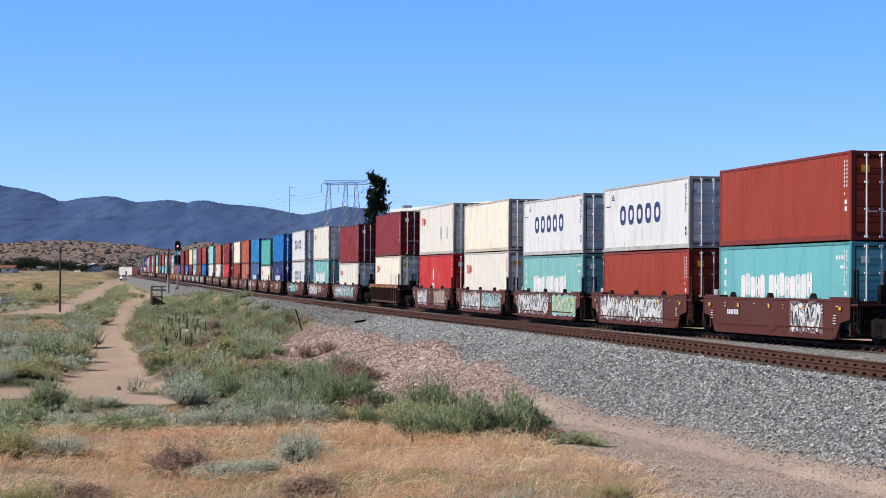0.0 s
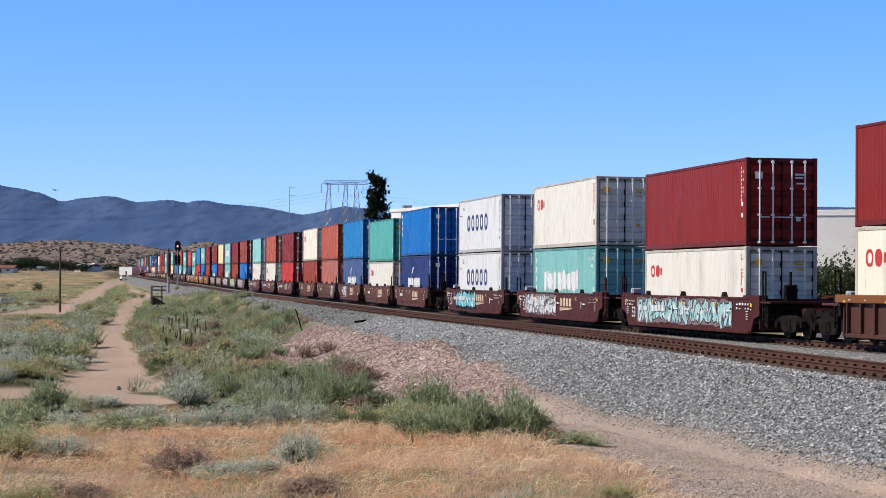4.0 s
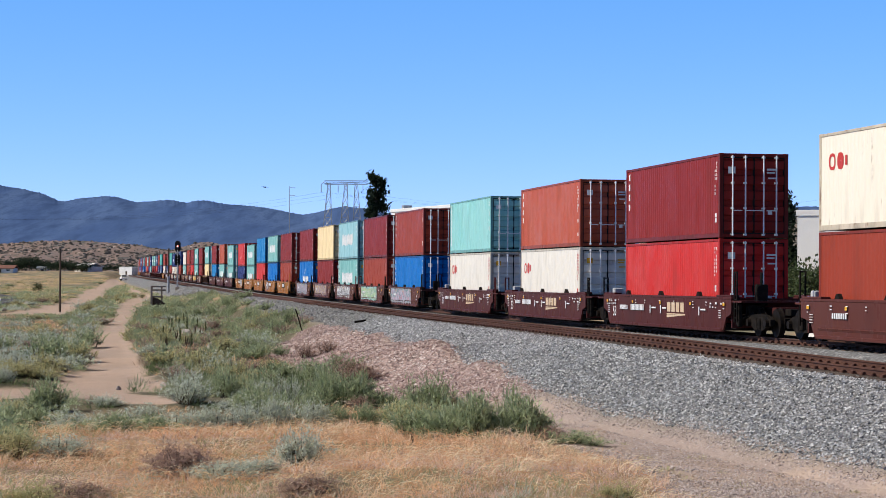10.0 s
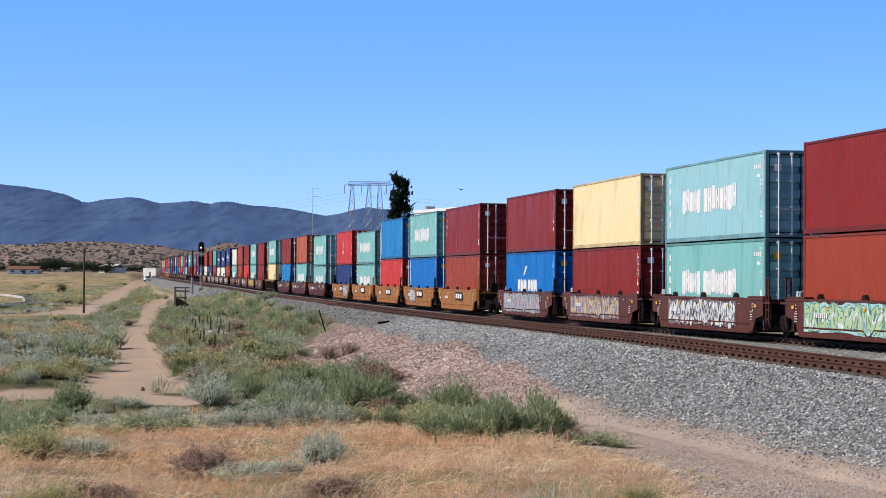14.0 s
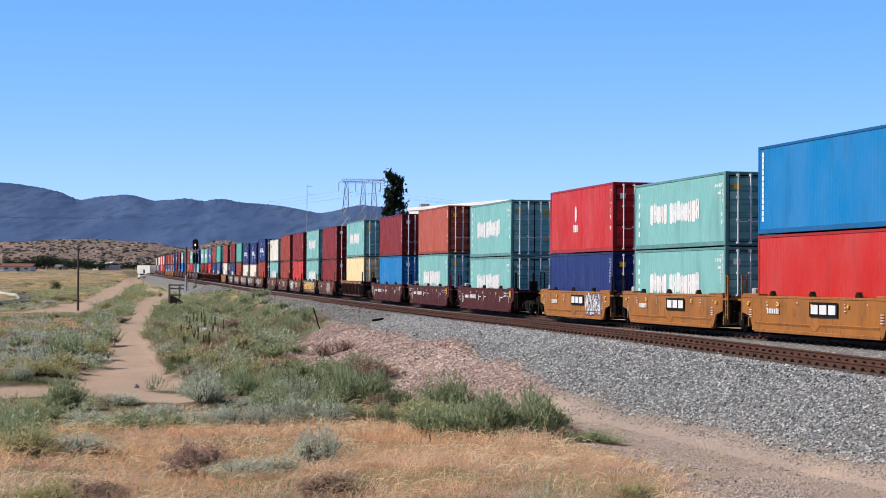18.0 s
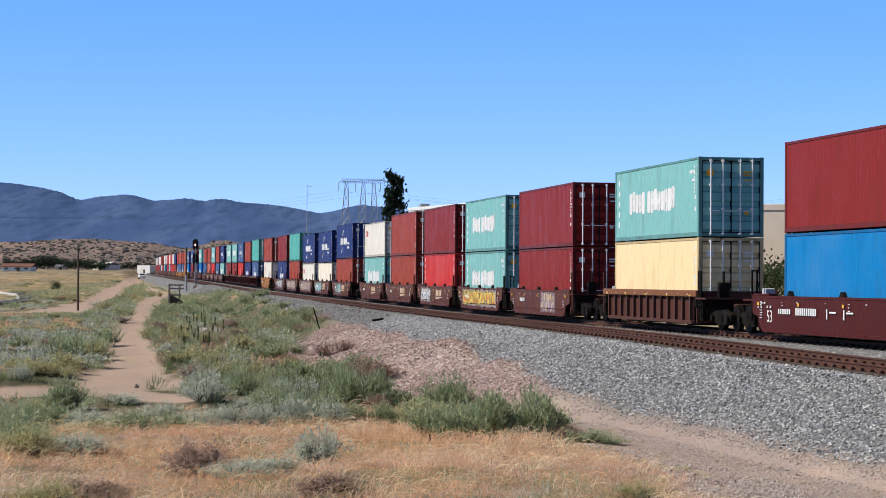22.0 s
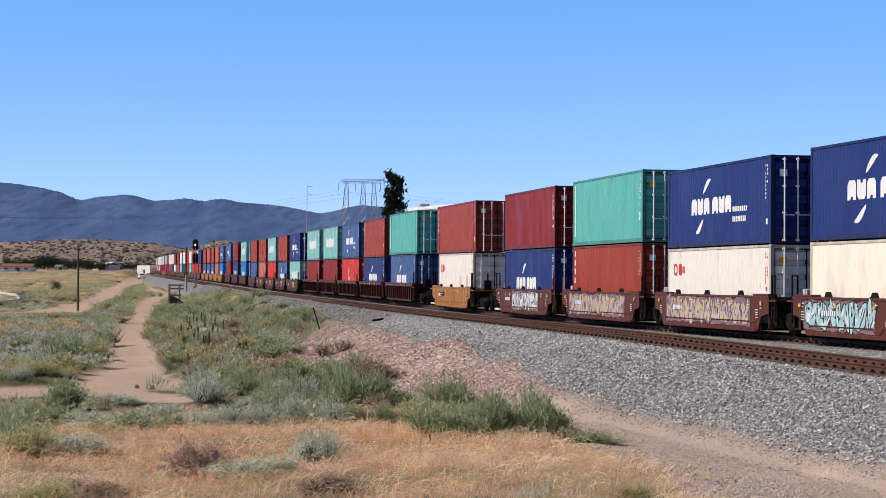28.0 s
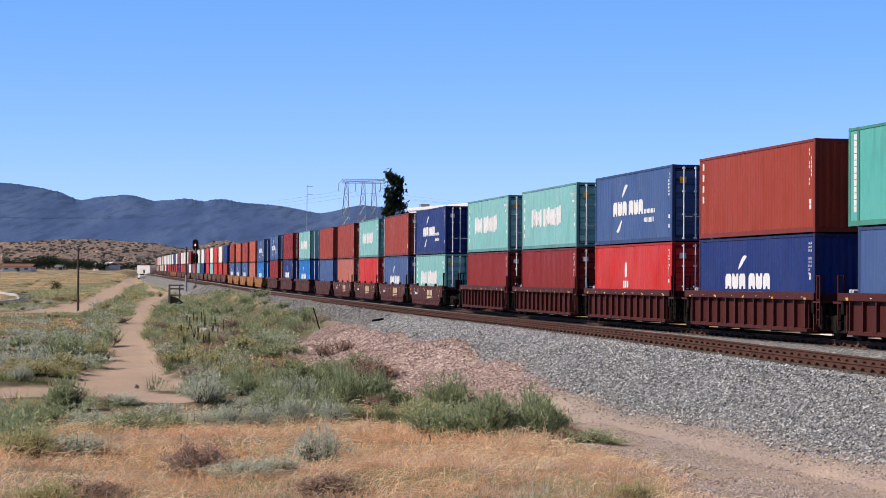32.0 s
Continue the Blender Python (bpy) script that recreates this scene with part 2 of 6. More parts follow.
def near_line(x, y, pts, wid):
    """1 on a line of varying half-width, 0 off it."""
    best = np.full(np.shape(x), -9.0)
    for (p, q), (a, b) in zip(zip(pts, pts[1:]), zip(wid, wid[1:])):
        d = np.array(q) - np.array(p)
        t = np.clip(((x - p[0]) * d[0] + (y - p[1]) * d[1]) / (d @ d), 0, 1)
        dist = np.hypot(x - p[0] - t * d[0], y - p[1] - t * d[1])
        best = np.maximum(best, 1 - dist / (a + (b - a) * t))
    return best


def cover(x, y):
    """What lies on the ground: dirt, ballast, rubble (each 0 to 1)."""
    e, _ = beside(x, y)
    wob = wave(x, y, 2.2, 1) * .5 + wave(x, y, .7, 2) * .25
    dirt = np.maximum(np.maximum(near_line(x, y, ROAD, ROAD_W), near_line(x, y, LANE, LANE_W)), near_line(x, y, SPUR, SPUR_W))
    dirt = smooth(-.03, .12, dirt + wob * .22)
    # the bare service strip at the foot of the ballast, widening towards the camera
    reach = np.interp(y, [20, 38, 42, 49, 56, 62, 69], [9.8, 9.3, 8.7, 7.9, 7.3, 6.3, 6.0])
    strip = smooth(.5, -.5, e - reach + wob * .9) * (y < 80)
    foot = np.interp(y, [20, 42, 56, 68, 75, 120, 135, 166, 208, 240, 275, 300, 340, 4000], [4.7, 4.7, 4.6, 4.9, 4.3, 3.6, 3.2, 3.2, 2.3, 1.8, 1.9, 3.4, 4.6, 5.0])
    ball = smooth(.55, -.45, e - foot + wob * .3)
    ball = ball * smooth(-14, -10, e)
    rub = smooth(.4, -.4, e - np.interp(y, [66, 72, 88, 110, 122, 140], [5.0, 8.6, 7.7, 8.7, 7.0, 4.0]) + wob * .8) * smooth(63, 68, y) * smooth(140, 126, y) * (1 - ball)
    return np.maximum(dirt * smooth(5, 6, e), strip) * (1 - ball) * (1 - rub), ball, rub


def service(x, y):
    """1 on the gravelly service strip beside the ballast."""
    e, _ = beside(x, y)
    return smooth(84, 76, y) * smooth(12, 10.5, e)


def terrain(x, y):
    e, zr = beside(x, y)
    toe = np.interp(y, [60, 75, 112, 128, 160], [5.3, 8.0, 8.6, 6.0, 5.3])
    zr = zr + near_sag((y - 50) / .98) * smooth(-3.0, -1.5, e) * smooth(5.0, 1.5, e)
    drop = -.20 - .03 * smooth(.75, 1.0, e) - 1.90 * np.clip((e - 1.9) / (toe - 1.9), 0, 1)
    right = -.20 - 1.4 * smooth(6.2, 9.5, -e)
    z = zr + np.where(e > -3, drop, right)
    z = z - .26 * smooth(-2.75, -2.2, e) * smooth(-.9, -1.5, e)          # the dip between the two tracks
    veg = smooth(5.5, 9, e)
    z = z + veg * (wave(x, y, 9, 3) * .22 + wave(x, y, 3.1, 4) * .10 + wave(x, y, .9, 5) * .04)
    z = z + smooth(1.2, 3.0, e) * (1 - veg) * (wave(x, y, 2.4, 6) * .015)
    z = z + smooth(3.0, 5.0, e) * smooth(9.5, 7.5, e) * smooth(66, 76, y) * smooth(140, 124, y) * (wave(x, y, 4.5, 8) * .5 + wave(x + .5 * y, y * .5, 2.6, 9) * .26 + wave(x, y, 1.2, 10) * .12)
    road = np.maximum(near_line(x, y, ROAD, ROAD_W), near_line(x, y, LANE, LANE_W))
    z = z - .14 * smooth(-.3, .3, road) * smooth(5, 7, e)
    z = z + 3.5 * smooth(480, 950, y) * smooth(2, 11, e)
    z = z + 1.9 * np.exp(-((x + 0) ** 2 + (y + 2) ** 2) / 90.0)               # the mound that the camera stands on
    return z


def ground_mat():
    m, n, l, p = nodes_of("earth_and_ballast")
    co = n.new("ShaderNodeTexCoord").outputs["Object"]
    at = n.new("ShaderNodeAttribute")
    at.attribute_name = "soil"
    sep = n.new("ShaderNodeSeparateColor")
    l.new(at.outputs["Color"], sep.inputs[0])
    big, mid, fine = _noise(n, l, co, .25, 4), _noise(n, l, co, 2.0, 5), _noise(n, l, co, 14.0, 4)
    earth = _mix(n, l, _ramp(n, l, mid, .35, .65), (.30, .235, .15), (.23, .20, .12))
    earth = _mix(n, l, _ramp(n, l, big, .42, .6), earth, (.40, .285, .155))
    earth = _mix(n, l, _ramp(n, l, _noise(n, l, co, .12, 5), .48, .6), earth, (.29, .235, .13))
    earth = _mix(n, l, _ramp(n, l, _noise(n, l, co, .28, 6, (1, .35, 1)), .44, .56), earth, (.17, .155, .085))
    earth = _mix(n, l, _ramp(n, l, _noise(n, l, co, .16, 6, (1, .35, 1)), .54, .61), earth, (.47, .32, .185))
    dirt = _mix(n, l, _ramp(n, l, big, .38, .62), (.48, .345, .265), (.42, .315, .25))
    dirt = _mix(n, l, _ramp(n, l, fine, .5, .85), dirt, (.33, .24, .17))
    dirt = _mix(n, l, _ramp(n, l, mid, .58, .75), dirt, (.38, .29, .215))

    gravel = _mix(n, l, _ramp(n, l, mid, .4, .62), (.37, .288, .252), (.41, .325, .28))
    gravel = _mix(n, l, _ramp(n, l, fine, .45, .8), gravel, (.26, .205, .18))
    gravel = _mix(n, l, _ramp(n, l, big, .52, .66), gravel, (.45, .345, .28))
    dirt = _mix(n, l, at.outputs["Alpha"], dirt, gravel)
    # shade beneath the brush, painted as a darker earth colour
    brush_shade = n.new("ShaderNodeAttribute")
    brush_shade.attribute_name = "brush_shade"
    earth = _mix(n, l, brush_shade.outputs["Fac"], earth, _mix(n, l, _ramp(n, l, fine, .4, .7), (.085, .075, .042), (.15, .125, .07)))

    def stones(scale, tones):
        v = n.new("ShaderNodeTexVoronoi")
        v.inputs["Scale"].default_value = scale
        l.new(co, v.inputs["Vector"])
        w = n.new("ShaderNodeSeparateColor")
        l.new(v.outputs["Color"], w.inputs[0])
        c = _mix(n, l, w.outputs[0], tones[0], tones[1])
        c = _mix(n, l, _ramp(n, l, w.outputs[1], .72, .8), c, tones[2])
        c = _mix(n, l, _ramp(n, l, v.outputs["Distance"], .42, .75), c, tuple(t * .45 for t in tones[1]))
        return c, v.outputs["Distance"]
    bal, bd = stones(13.0, ((.11, .111, .112), (.22, .222, .223), (.34, .34, .338)))
    bal = _mix(n, l, _ramp(n, l, big, .5, .7), bal, (.17, .166, .16))
    rub, _ = stones(9.0, ((.34, .235, .205), (.48, .36, .325), (.55, .47, .44)))
    col = _mix(n, l, sep.outputs[0], earth, dirt)
    col = _mix(n, l, sep.outputs[1], col, bal)
    col = _mix(n, l, sep.outputs[2], col, rub)
    l.new(col, p.inputs["Base Color"])
    p.inputs["Roughness"].default_value = .95
    h = n.new("ShaderNodeMath")
    h.operation = "MULTIPLY_ADD"
    l.new(bd, h.inputs[0])
    h.inputs[1].default_value = -1.0
    l.new(fine, h.inputs[2])
    _bump(n, l, p, h.outputs[0], .8, .05)
    return m


def build_ground():
    ys = [-400, -150, -60, -30, -15, -5, 5, 14, 20]
    v = 24.0
    while v < 1900:
        ys.append(v)
        v += max(.28, v * .0085)
    ys = np.array(ys + [2000, 2200, 2500, 3000, 3600, 4300])
    off = np.concatenate([[-3000, -1500, -800, -450, -280, -180, -130, -100, -80, -68, -58], np.arange(-52, -34, 1.2), np.arange(-34, 2.5, .34), [4, 6, 8, 10, 13, 17, 24, 40, 80, 200, 500, 1200, 2600]])
    Y2, O = np.meshgrid(ys, off, indexing="ij")
    X2 = np.interp(Y2, _y, _x, left=_x[0] - (_y[0] - ys[0]) * 0) + O
    Z2 = terrain(X2, Y2)
    far = smooth(1500, 2600, Y2)
    Z2 = Z2 * (1 - far) + far * 7.0
    co = np.stack([X2, Y2, Z2], -1).reshape(-1, 3)
    ny, nx = Y2.shape
    a = (np.arange(ny - 1)[:, None] * nx + np.arange(nx - 1)[None]).reshape(-1)
    f = np.stack([a, a + 1, a + nx + 1, a + nx], 1)
    me = bpy.data.meshes.new("ground")
    me.from_pydata(co.tolist(), [], f.tolist())
    d, b, r = cover(X2, Y2)
    at = me.color_attributes.new("soil", "FLOAT_COLOR", "POINT")
    at.data.foreach_set("color", np.stack([d, b, r, service(X2, Y2)], -1).reshape(-1).astype(np.float32))
    # where the painted shade of the brush darkens the earth
    lt = me.attributes.new("brush_shade", "FLOAT", "POINT")
    lt.data.foreach_set("value", (smooth(60, 68, Y2) * smooth(330, 240, Y2) * smooth(2, 4, beside(X2, Y2)[0]) * (1 - np.maximum(np.maximum(d, b), r))).reshape(-1).astype(np.float32))
    me.materials.append(ground_mat())
    me.polygons.foreach_set("use_smooth", np.ones(len(f), bool))
    me.update()
    tagged(new("ground", me), "dry scrub land with grey ballast slope and sandy dirt roads", "ground", kind="structure")


build_ground()


def strip_along(s0, s1, side, outline, step, sag=False):
    """A profile of (across, up) points drawn along the track."""
    g, n, ss, s = Geo(), len(outline), [], s0
    while s < s1:
        ss.append(s)
        s += step if s < 60 else max(step, (s - s0) * .02 + step)
    ss.append(s1)
    v = []
    for s in ss:
        for a, u in outline:
            x, y, z, h = track(s, side + a)
            v.append((x, y, z + u + (float(near_sag(s)) if sag else 0)))
    f = [(i * n + j, i * n + (j + 1) % n, (i + 1) * n + (j + 1) % n, (i + 1) * n + j) for i in range(len(ss) - 1) for j in range(n)]
    return g.add(v, f)


RAIL_WEB = [(-.07, -.17), (.07, -.17), (.065, -.155), (.012, -.135), (.012, -.05), (.036, -.04), (.036, -.006), (-.036, -.006), (-.036, -.04), (-.012, -.05), (-.012, -.135), (-.065, -.155)]


def build_track(name, side, label, used):
    root = tagged(new(name), label, "railway track", "the two tracks", "structure")
    for s in (-.755, .755):
        rail = part("rail", strip_along(-70, 1500, side + s, RAIL_WEB, 3.0, not used), RAILSTEEL, root)
        part("rail_head", strip_along(-70, 1500, side + s, [(-.036, -.0055), (.036, -.0055), (.03, 0), (-.03, 0)], 3.0, not used), RAILTOP if used else RAILSTEEL, rail)
    clip = Geo().box(-1.3, 1.3, -.13, .13, -.38, -.175, .02)
    clip.cur = 1
    for s in (-.755, .755):
        clip.box(s - .19, s + .19, -.1, .1, -.175, -.158)
        for d in (-.12, .12):
            clip.box(s + d - .045, s + d + .045, -.05, .05, -.158, -.095, .012)
    me = clip.mesh("tie", TIE, RAILSTEEL)
    first = -12 if side < -1 else 10
    count = 230 if side < -1 else 60
    for i in range(count):
        x, y, z, h = track(first + i * .61, side)
        z += 0 if used else float(near_sag(first + i * .61))
        ob = new("tie", me)
        ob.parent = root
        ob.matrix_basis = pose(x, y, z, 0, 0, -math.degrees(h))
    g = Geo()
    s = first + count * .61
    while s < 520:
        x, y, z, h = track(s, side)
        m = pose(x, y, z, 0, 0, -math.degrees(h))
        v = [m @ Vector((a, b, c)) for a in (-1.3, 1.3) for b in (-.13, .13) for c in (-.38, -.175)]
        g.add(v, [(0, 1, 3, 2), (4, 6, 7, 5), (0, 4, 5, 1), (2, 3, 7, 6), (1, 5, 7, 3)])
        s += .61
    ob = part("far_ties", g, TIE, root)
    tagged(ob, kind="stuff")


build_track("track_near", -4.27, "empty near track with rusty brown rails on stained ties", False)
build_track("track_far", 0.0, "far track with worn rails that carries the train", True)
# ---- distance: mountains and the near dry hill ----
def bearing(px, py):
    """Direction of a point of the first view, by its place across 1568 and down 882."""
    a, b = px - 784, py - 441
    c, s = math.cos(radians(LEAN)), math.sin(radians(LEAN))
    a, b = a * c + b * s, -a * s + b * c
    ct, st = math.cos(TILT), math.sin(TILT)
    return Vector((a / FOCAL, ct + b / FOCAL * st, st - b / FOCAL * ct))


def ridge(name, line, dist, depth, base_z, mat, label, rough, seed, steps=420, rows=26, crest=1.7):
    """A mountain side that climbs from its foot to a skyline seen at the given bearings."""
    px = np.linspace(line[0][0], line[-1][0], steps)
    py = np.interp(px, [a for a, _ in line], [b for _, b in line])
    bell = np.exp(-(np.arange(-12, 13) * (px[1] - px[0]) / 7) ** 2)
    py = np.convolve(np.pad(py, 12, mode="edge"), bell / bell.sum(), "valid")
    pad = np.pad(py, 120, mode="edge")
    bell = np.exp(-(np.arange(-120, 121) * (px[1] - px[0]) / 75) ** 2)
    mild = np.convolve(pad, bell / bell.sum(), "valid")          # the foot follows the skyline loosely
    v = []
    for i in range(steps):
        w = bearing(px[i], py[i])
        top = np.array([w.x, w.y, w.z]) * dist / w.y + np.array([0, 0, EYE_Z])
        low = bearing(px[i], mild[i])
        lowz = low.z / low.y * dist + EYE_Z
        for j in range(rows):
            q = j / (rows - 1)
            k = 1 - depth / dist * (1 - q)
            g1 = .5 * float(wave(px[i] + q * 130, q * 150 + 3, 70, seed)) + .45 * float(wave(px[i] - q * 90, q * 160, 31, seed + 1)) + .3 * float(wave(px[i] + q * 40, q * 140, 12, seed + 2))
            env = math.sin(math.pi * min(1, q * 1.02)) ** .7 if q < .98 else 0
            z = base_z + (lowz + (top[2] - lowz) * max(0, (q - .45) / .55) ** 3 - base_z) * q ** 1.25 + rough * g1 * env
            if j == rows - 1:      # tree tops along the crest
                z += crest * random.random() ** 2
            v.append((top[0] * k, top[1] * k, z))
        # behind the crest it falls away
        v.append((top[0] * 1.06, top[1] * 1.06, base_z))
    r = rows + 1
    f = [(i * r + j, (i + 1) * r + j, (i + 1) * r + j + 1, i * r + j + 1) for i in range(steps - 1) for j in range(rows)]
    me = bpy.data.meshes.new(name)
    me.from_pydata(v, [], f)
    me.materials.append(mat)
    me.polygons.foreach_set("use_smooth", np.ones(len(f), bool))
    me.update()
    return tagged(new(name, me), label, "mountain", kind="structure")


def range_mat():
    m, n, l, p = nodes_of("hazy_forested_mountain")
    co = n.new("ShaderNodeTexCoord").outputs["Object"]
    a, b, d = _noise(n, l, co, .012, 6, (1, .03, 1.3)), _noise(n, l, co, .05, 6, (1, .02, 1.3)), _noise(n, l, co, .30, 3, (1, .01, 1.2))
    # the blue of distance haze is put into these base colours
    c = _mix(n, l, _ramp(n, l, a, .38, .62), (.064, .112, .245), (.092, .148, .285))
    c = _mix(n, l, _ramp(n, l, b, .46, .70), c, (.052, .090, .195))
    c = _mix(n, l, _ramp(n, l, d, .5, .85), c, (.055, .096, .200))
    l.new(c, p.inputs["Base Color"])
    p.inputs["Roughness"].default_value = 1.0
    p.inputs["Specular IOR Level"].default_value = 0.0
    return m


def dry_hill_mat():
    m, n, l, p = nodes_of("dry_hill_with_scrub")
    co = n.new("ShaderNodeTexCoord").outputs["Object"]
    a, b = _noise(n, l, co, .02, 5, (1, .1, 1)), _noise(n, l, co, .30, 4, (1.0, .06, 1.0))
    c = _mix(n, l, _ramp(n, l, a, .35, .65), (.25, .165, .125), (.17, .122, .10))
    c = _mix(n, l, _ramp(n, l, b, .54, .60), c, (.075, .072, .058))
    c = _mix(n, l, _ramp(n, l, _noise(n, l, co, .5, 3, (1, .05, 1)), .64, .69), c, (.44, .36, .31))
    l.new(c, p.inputs["Base Color"])
    p.inputs["Roughness"].default_value = 1.0
    return m


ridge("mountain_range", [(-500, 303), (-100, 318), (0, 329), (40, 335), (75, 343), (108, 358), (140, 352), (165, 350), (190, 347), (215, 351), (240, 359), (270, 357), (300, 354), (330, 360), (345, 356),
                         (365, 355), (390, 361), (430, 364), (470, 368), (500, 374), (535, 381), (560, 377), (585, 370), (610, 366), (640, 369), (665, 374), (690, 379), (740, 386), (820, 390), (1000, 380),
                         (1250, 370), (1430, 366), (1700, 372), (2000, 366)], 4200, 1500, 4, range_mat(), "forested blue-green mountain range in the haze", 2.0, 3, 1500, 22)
ridge("dry_hill", [(-500, 415), (-200, 424), (0, 433), (60, 428), (130, 426), (190, 430), (240, 434), (275, 440), (300, 444), (330, 436), (355, 429), (375, 430), (410, 437), (470, 445), (560, 452), (800, 462), (1100, 468)],
      1650, 520, 5.5, dry_hill_mat(), "dry brown hill with dark scrub and pale rocks", 2.2, 8, 500, 22, .8)
FLIGHTS = []


def hill_scrub(hill):
    """Dark bushes and a few pale boulders over the dry hill."""
    rng = np.random.default_rng(77)
    co = np.array([v.co[:] for v in hill.data.vertices]).reshape(500, 23, 3)
    for name, label, n, lo, hi, tall, mat in (("hill_scrub", "dark round bushes dotted over the dry hill", 7600, .5, 1.7, .8, mottled("far_dark_bush", (.085, .082, .075), (.13, .115, .095), .3, .95)),
                                              ("hill_rock", "pale boulders on the dry hill", 700, .5, 1.6, .6, mottled("far_pale_rock", (.42, .34, .29), (.52, .45, .40), .3, .95))):
        i, j, a, b = rng.integers(0, 498, n), np.minimum(20, (21 * rng.random(n) ** .75).astype(int)), rng.random((n, 1)), rng.random((n, 1))
        c = co[i, j] * (1 - a) * (1 - b) + co[i + 1, j] * a * (1 - b) + co[i, j + 1] * (1 - a) * b + co[i + 1, j + 1] * a * b
        keep = wave(c[:, 0], c[:, 2] * 9, 28, 87) + .6 * wave(c[:, 0], c[:, 2] * 7, 9, 88) > rng.uniform(-1.1, .4, n)       # in drifts, with bare ground between
        c, n = c[keep], int(keep.sum())
        r = (lo + (hi - lo) * rng.random(n) ** 2)[:, None, None]
        ang = np.arange(6) * np.pi / 3
        dome = np.concatenate([np.stack([np.cos(ang), np.sin(ang), ang * 0 - .3], 1), np.stack([np.cos(ang + .5) * .8, np.sin(ang + .5) * .8, ang * 0 + .65], 1), [[0, 0, 1.0]]])
        v = c[:, None] + dome[None] * rng.uniform(.7, 1.25, (n, 13, 3)) * r * np.array([1, 1, tall])
        f1 = [(q, (q + 1) % 6, 6 + (q + 1) % 6, 6 + q) for q in range(6)]
        f2 = [(6 + q, 6 + (q + 1) % 6, 12) for q in range(6)]
        o = (np.arange(n) * 13)[:, None, None]
        me = bpy.data.meshes.new(name)
        me.from_pydata(v.reshape(-1, 3).tolist(), [], (o + np.array(f1)[None]).reshape(-1, 4).tolist() + (o + np.array(f2)[None]).reshape(-1, 3).tolist())
        me.materials.append(mat)
        me.update()
        tagged(new(name, me), label, "brush" if tall > .7 else "rocks", kind="stuff")


hill_scrub(bpy.data.objects["dry_hill"])
# ---- shipping containers: +x is the way they travel, doors on that end ----
HIGH, LOW, HALF = 2.896, 2.591, 1.219


def corrugated(g, x0, x1, z0, z1, y, depth, pitch=.278, sign=1):
    """A trapezoid-corrugated sheet in the xz plane at y; hollows go in by depth towards +y * sign."""
    n = max(2, round((x1 - x0) / pitch))
    p = (x1 - x0) / n
    xs = []
    for i in range(n):
        a = x0 + i * p
        xs += [(a, 0), (a + .36 * p, 0), (a + .5 * p, 1), (a + .86 * p, 1)]
    xs.append((x1, 0))
    v = [(x, y + sign * depth * d, z) for x, d in xs for z in (z0, z1)]
    f = [(2 * i, 2 * i + 2, 2 * i + 3, 2 * i + 1) if sign > 0 else (2 * i, 2 * i + 1, 2 * i + 3, 2 * i + 2) for i in range(len(xs) - 1)]
    g.add(v, f)
    return g


def corrugated_end(g, x, y0, y1, z0, z1, depth, sign):
    n = 9
    p = (y1 - y0) / n
    ys = []
    for i in range(n):
        a = y0 + i * p
        ys += [(a, 0), (a + .36 * p, 0), (a + .5 * p, 1), (a + .86 * p, 1)]
    ys.append((y1, 0))
    v = [(x - sign * depth * d, y, z) for y, d in ys for z in (z0, z1)]
    return g.add(v, [(2 * i, 2 * i + 2, 2 * i + 3, 2 * i + 1) for i in range(len(ys) - 1)])


def plate(g, x0, x1, z0, z1, y):
    return g.add([(x0, y, z0), (x1, y, z0), (x1, y, z1), (x0, y, z1)], [(0, 1, 2, 3)])


def ring(g, cx, cz, w, h, t, y, a0=0, a1=360, n=14):
    """A flat upright band round an oval, from a0 to a1 degrees."""
    v, steps = [], [radians(a0 + (a1 - a0) * i / n) for i in range(n + 1)]
    for a in steps:
        for k in (1.0, 1 - t):
            ca, sa = math.cos(a), math.sin(a)
            r = (abs(ca) ** 3 + abs(sa) ** 3) ** (-1 / 3)
            v.append((cx + w / 2 * k * ca * r, y, cz + h / 2 * (1 - (1 - k) * w / h) * sa * r))
    return g.add(v, [(2 * i, 2 * i + 1, 2 * i + 3, 2 * i + 2) for i in range(n)])


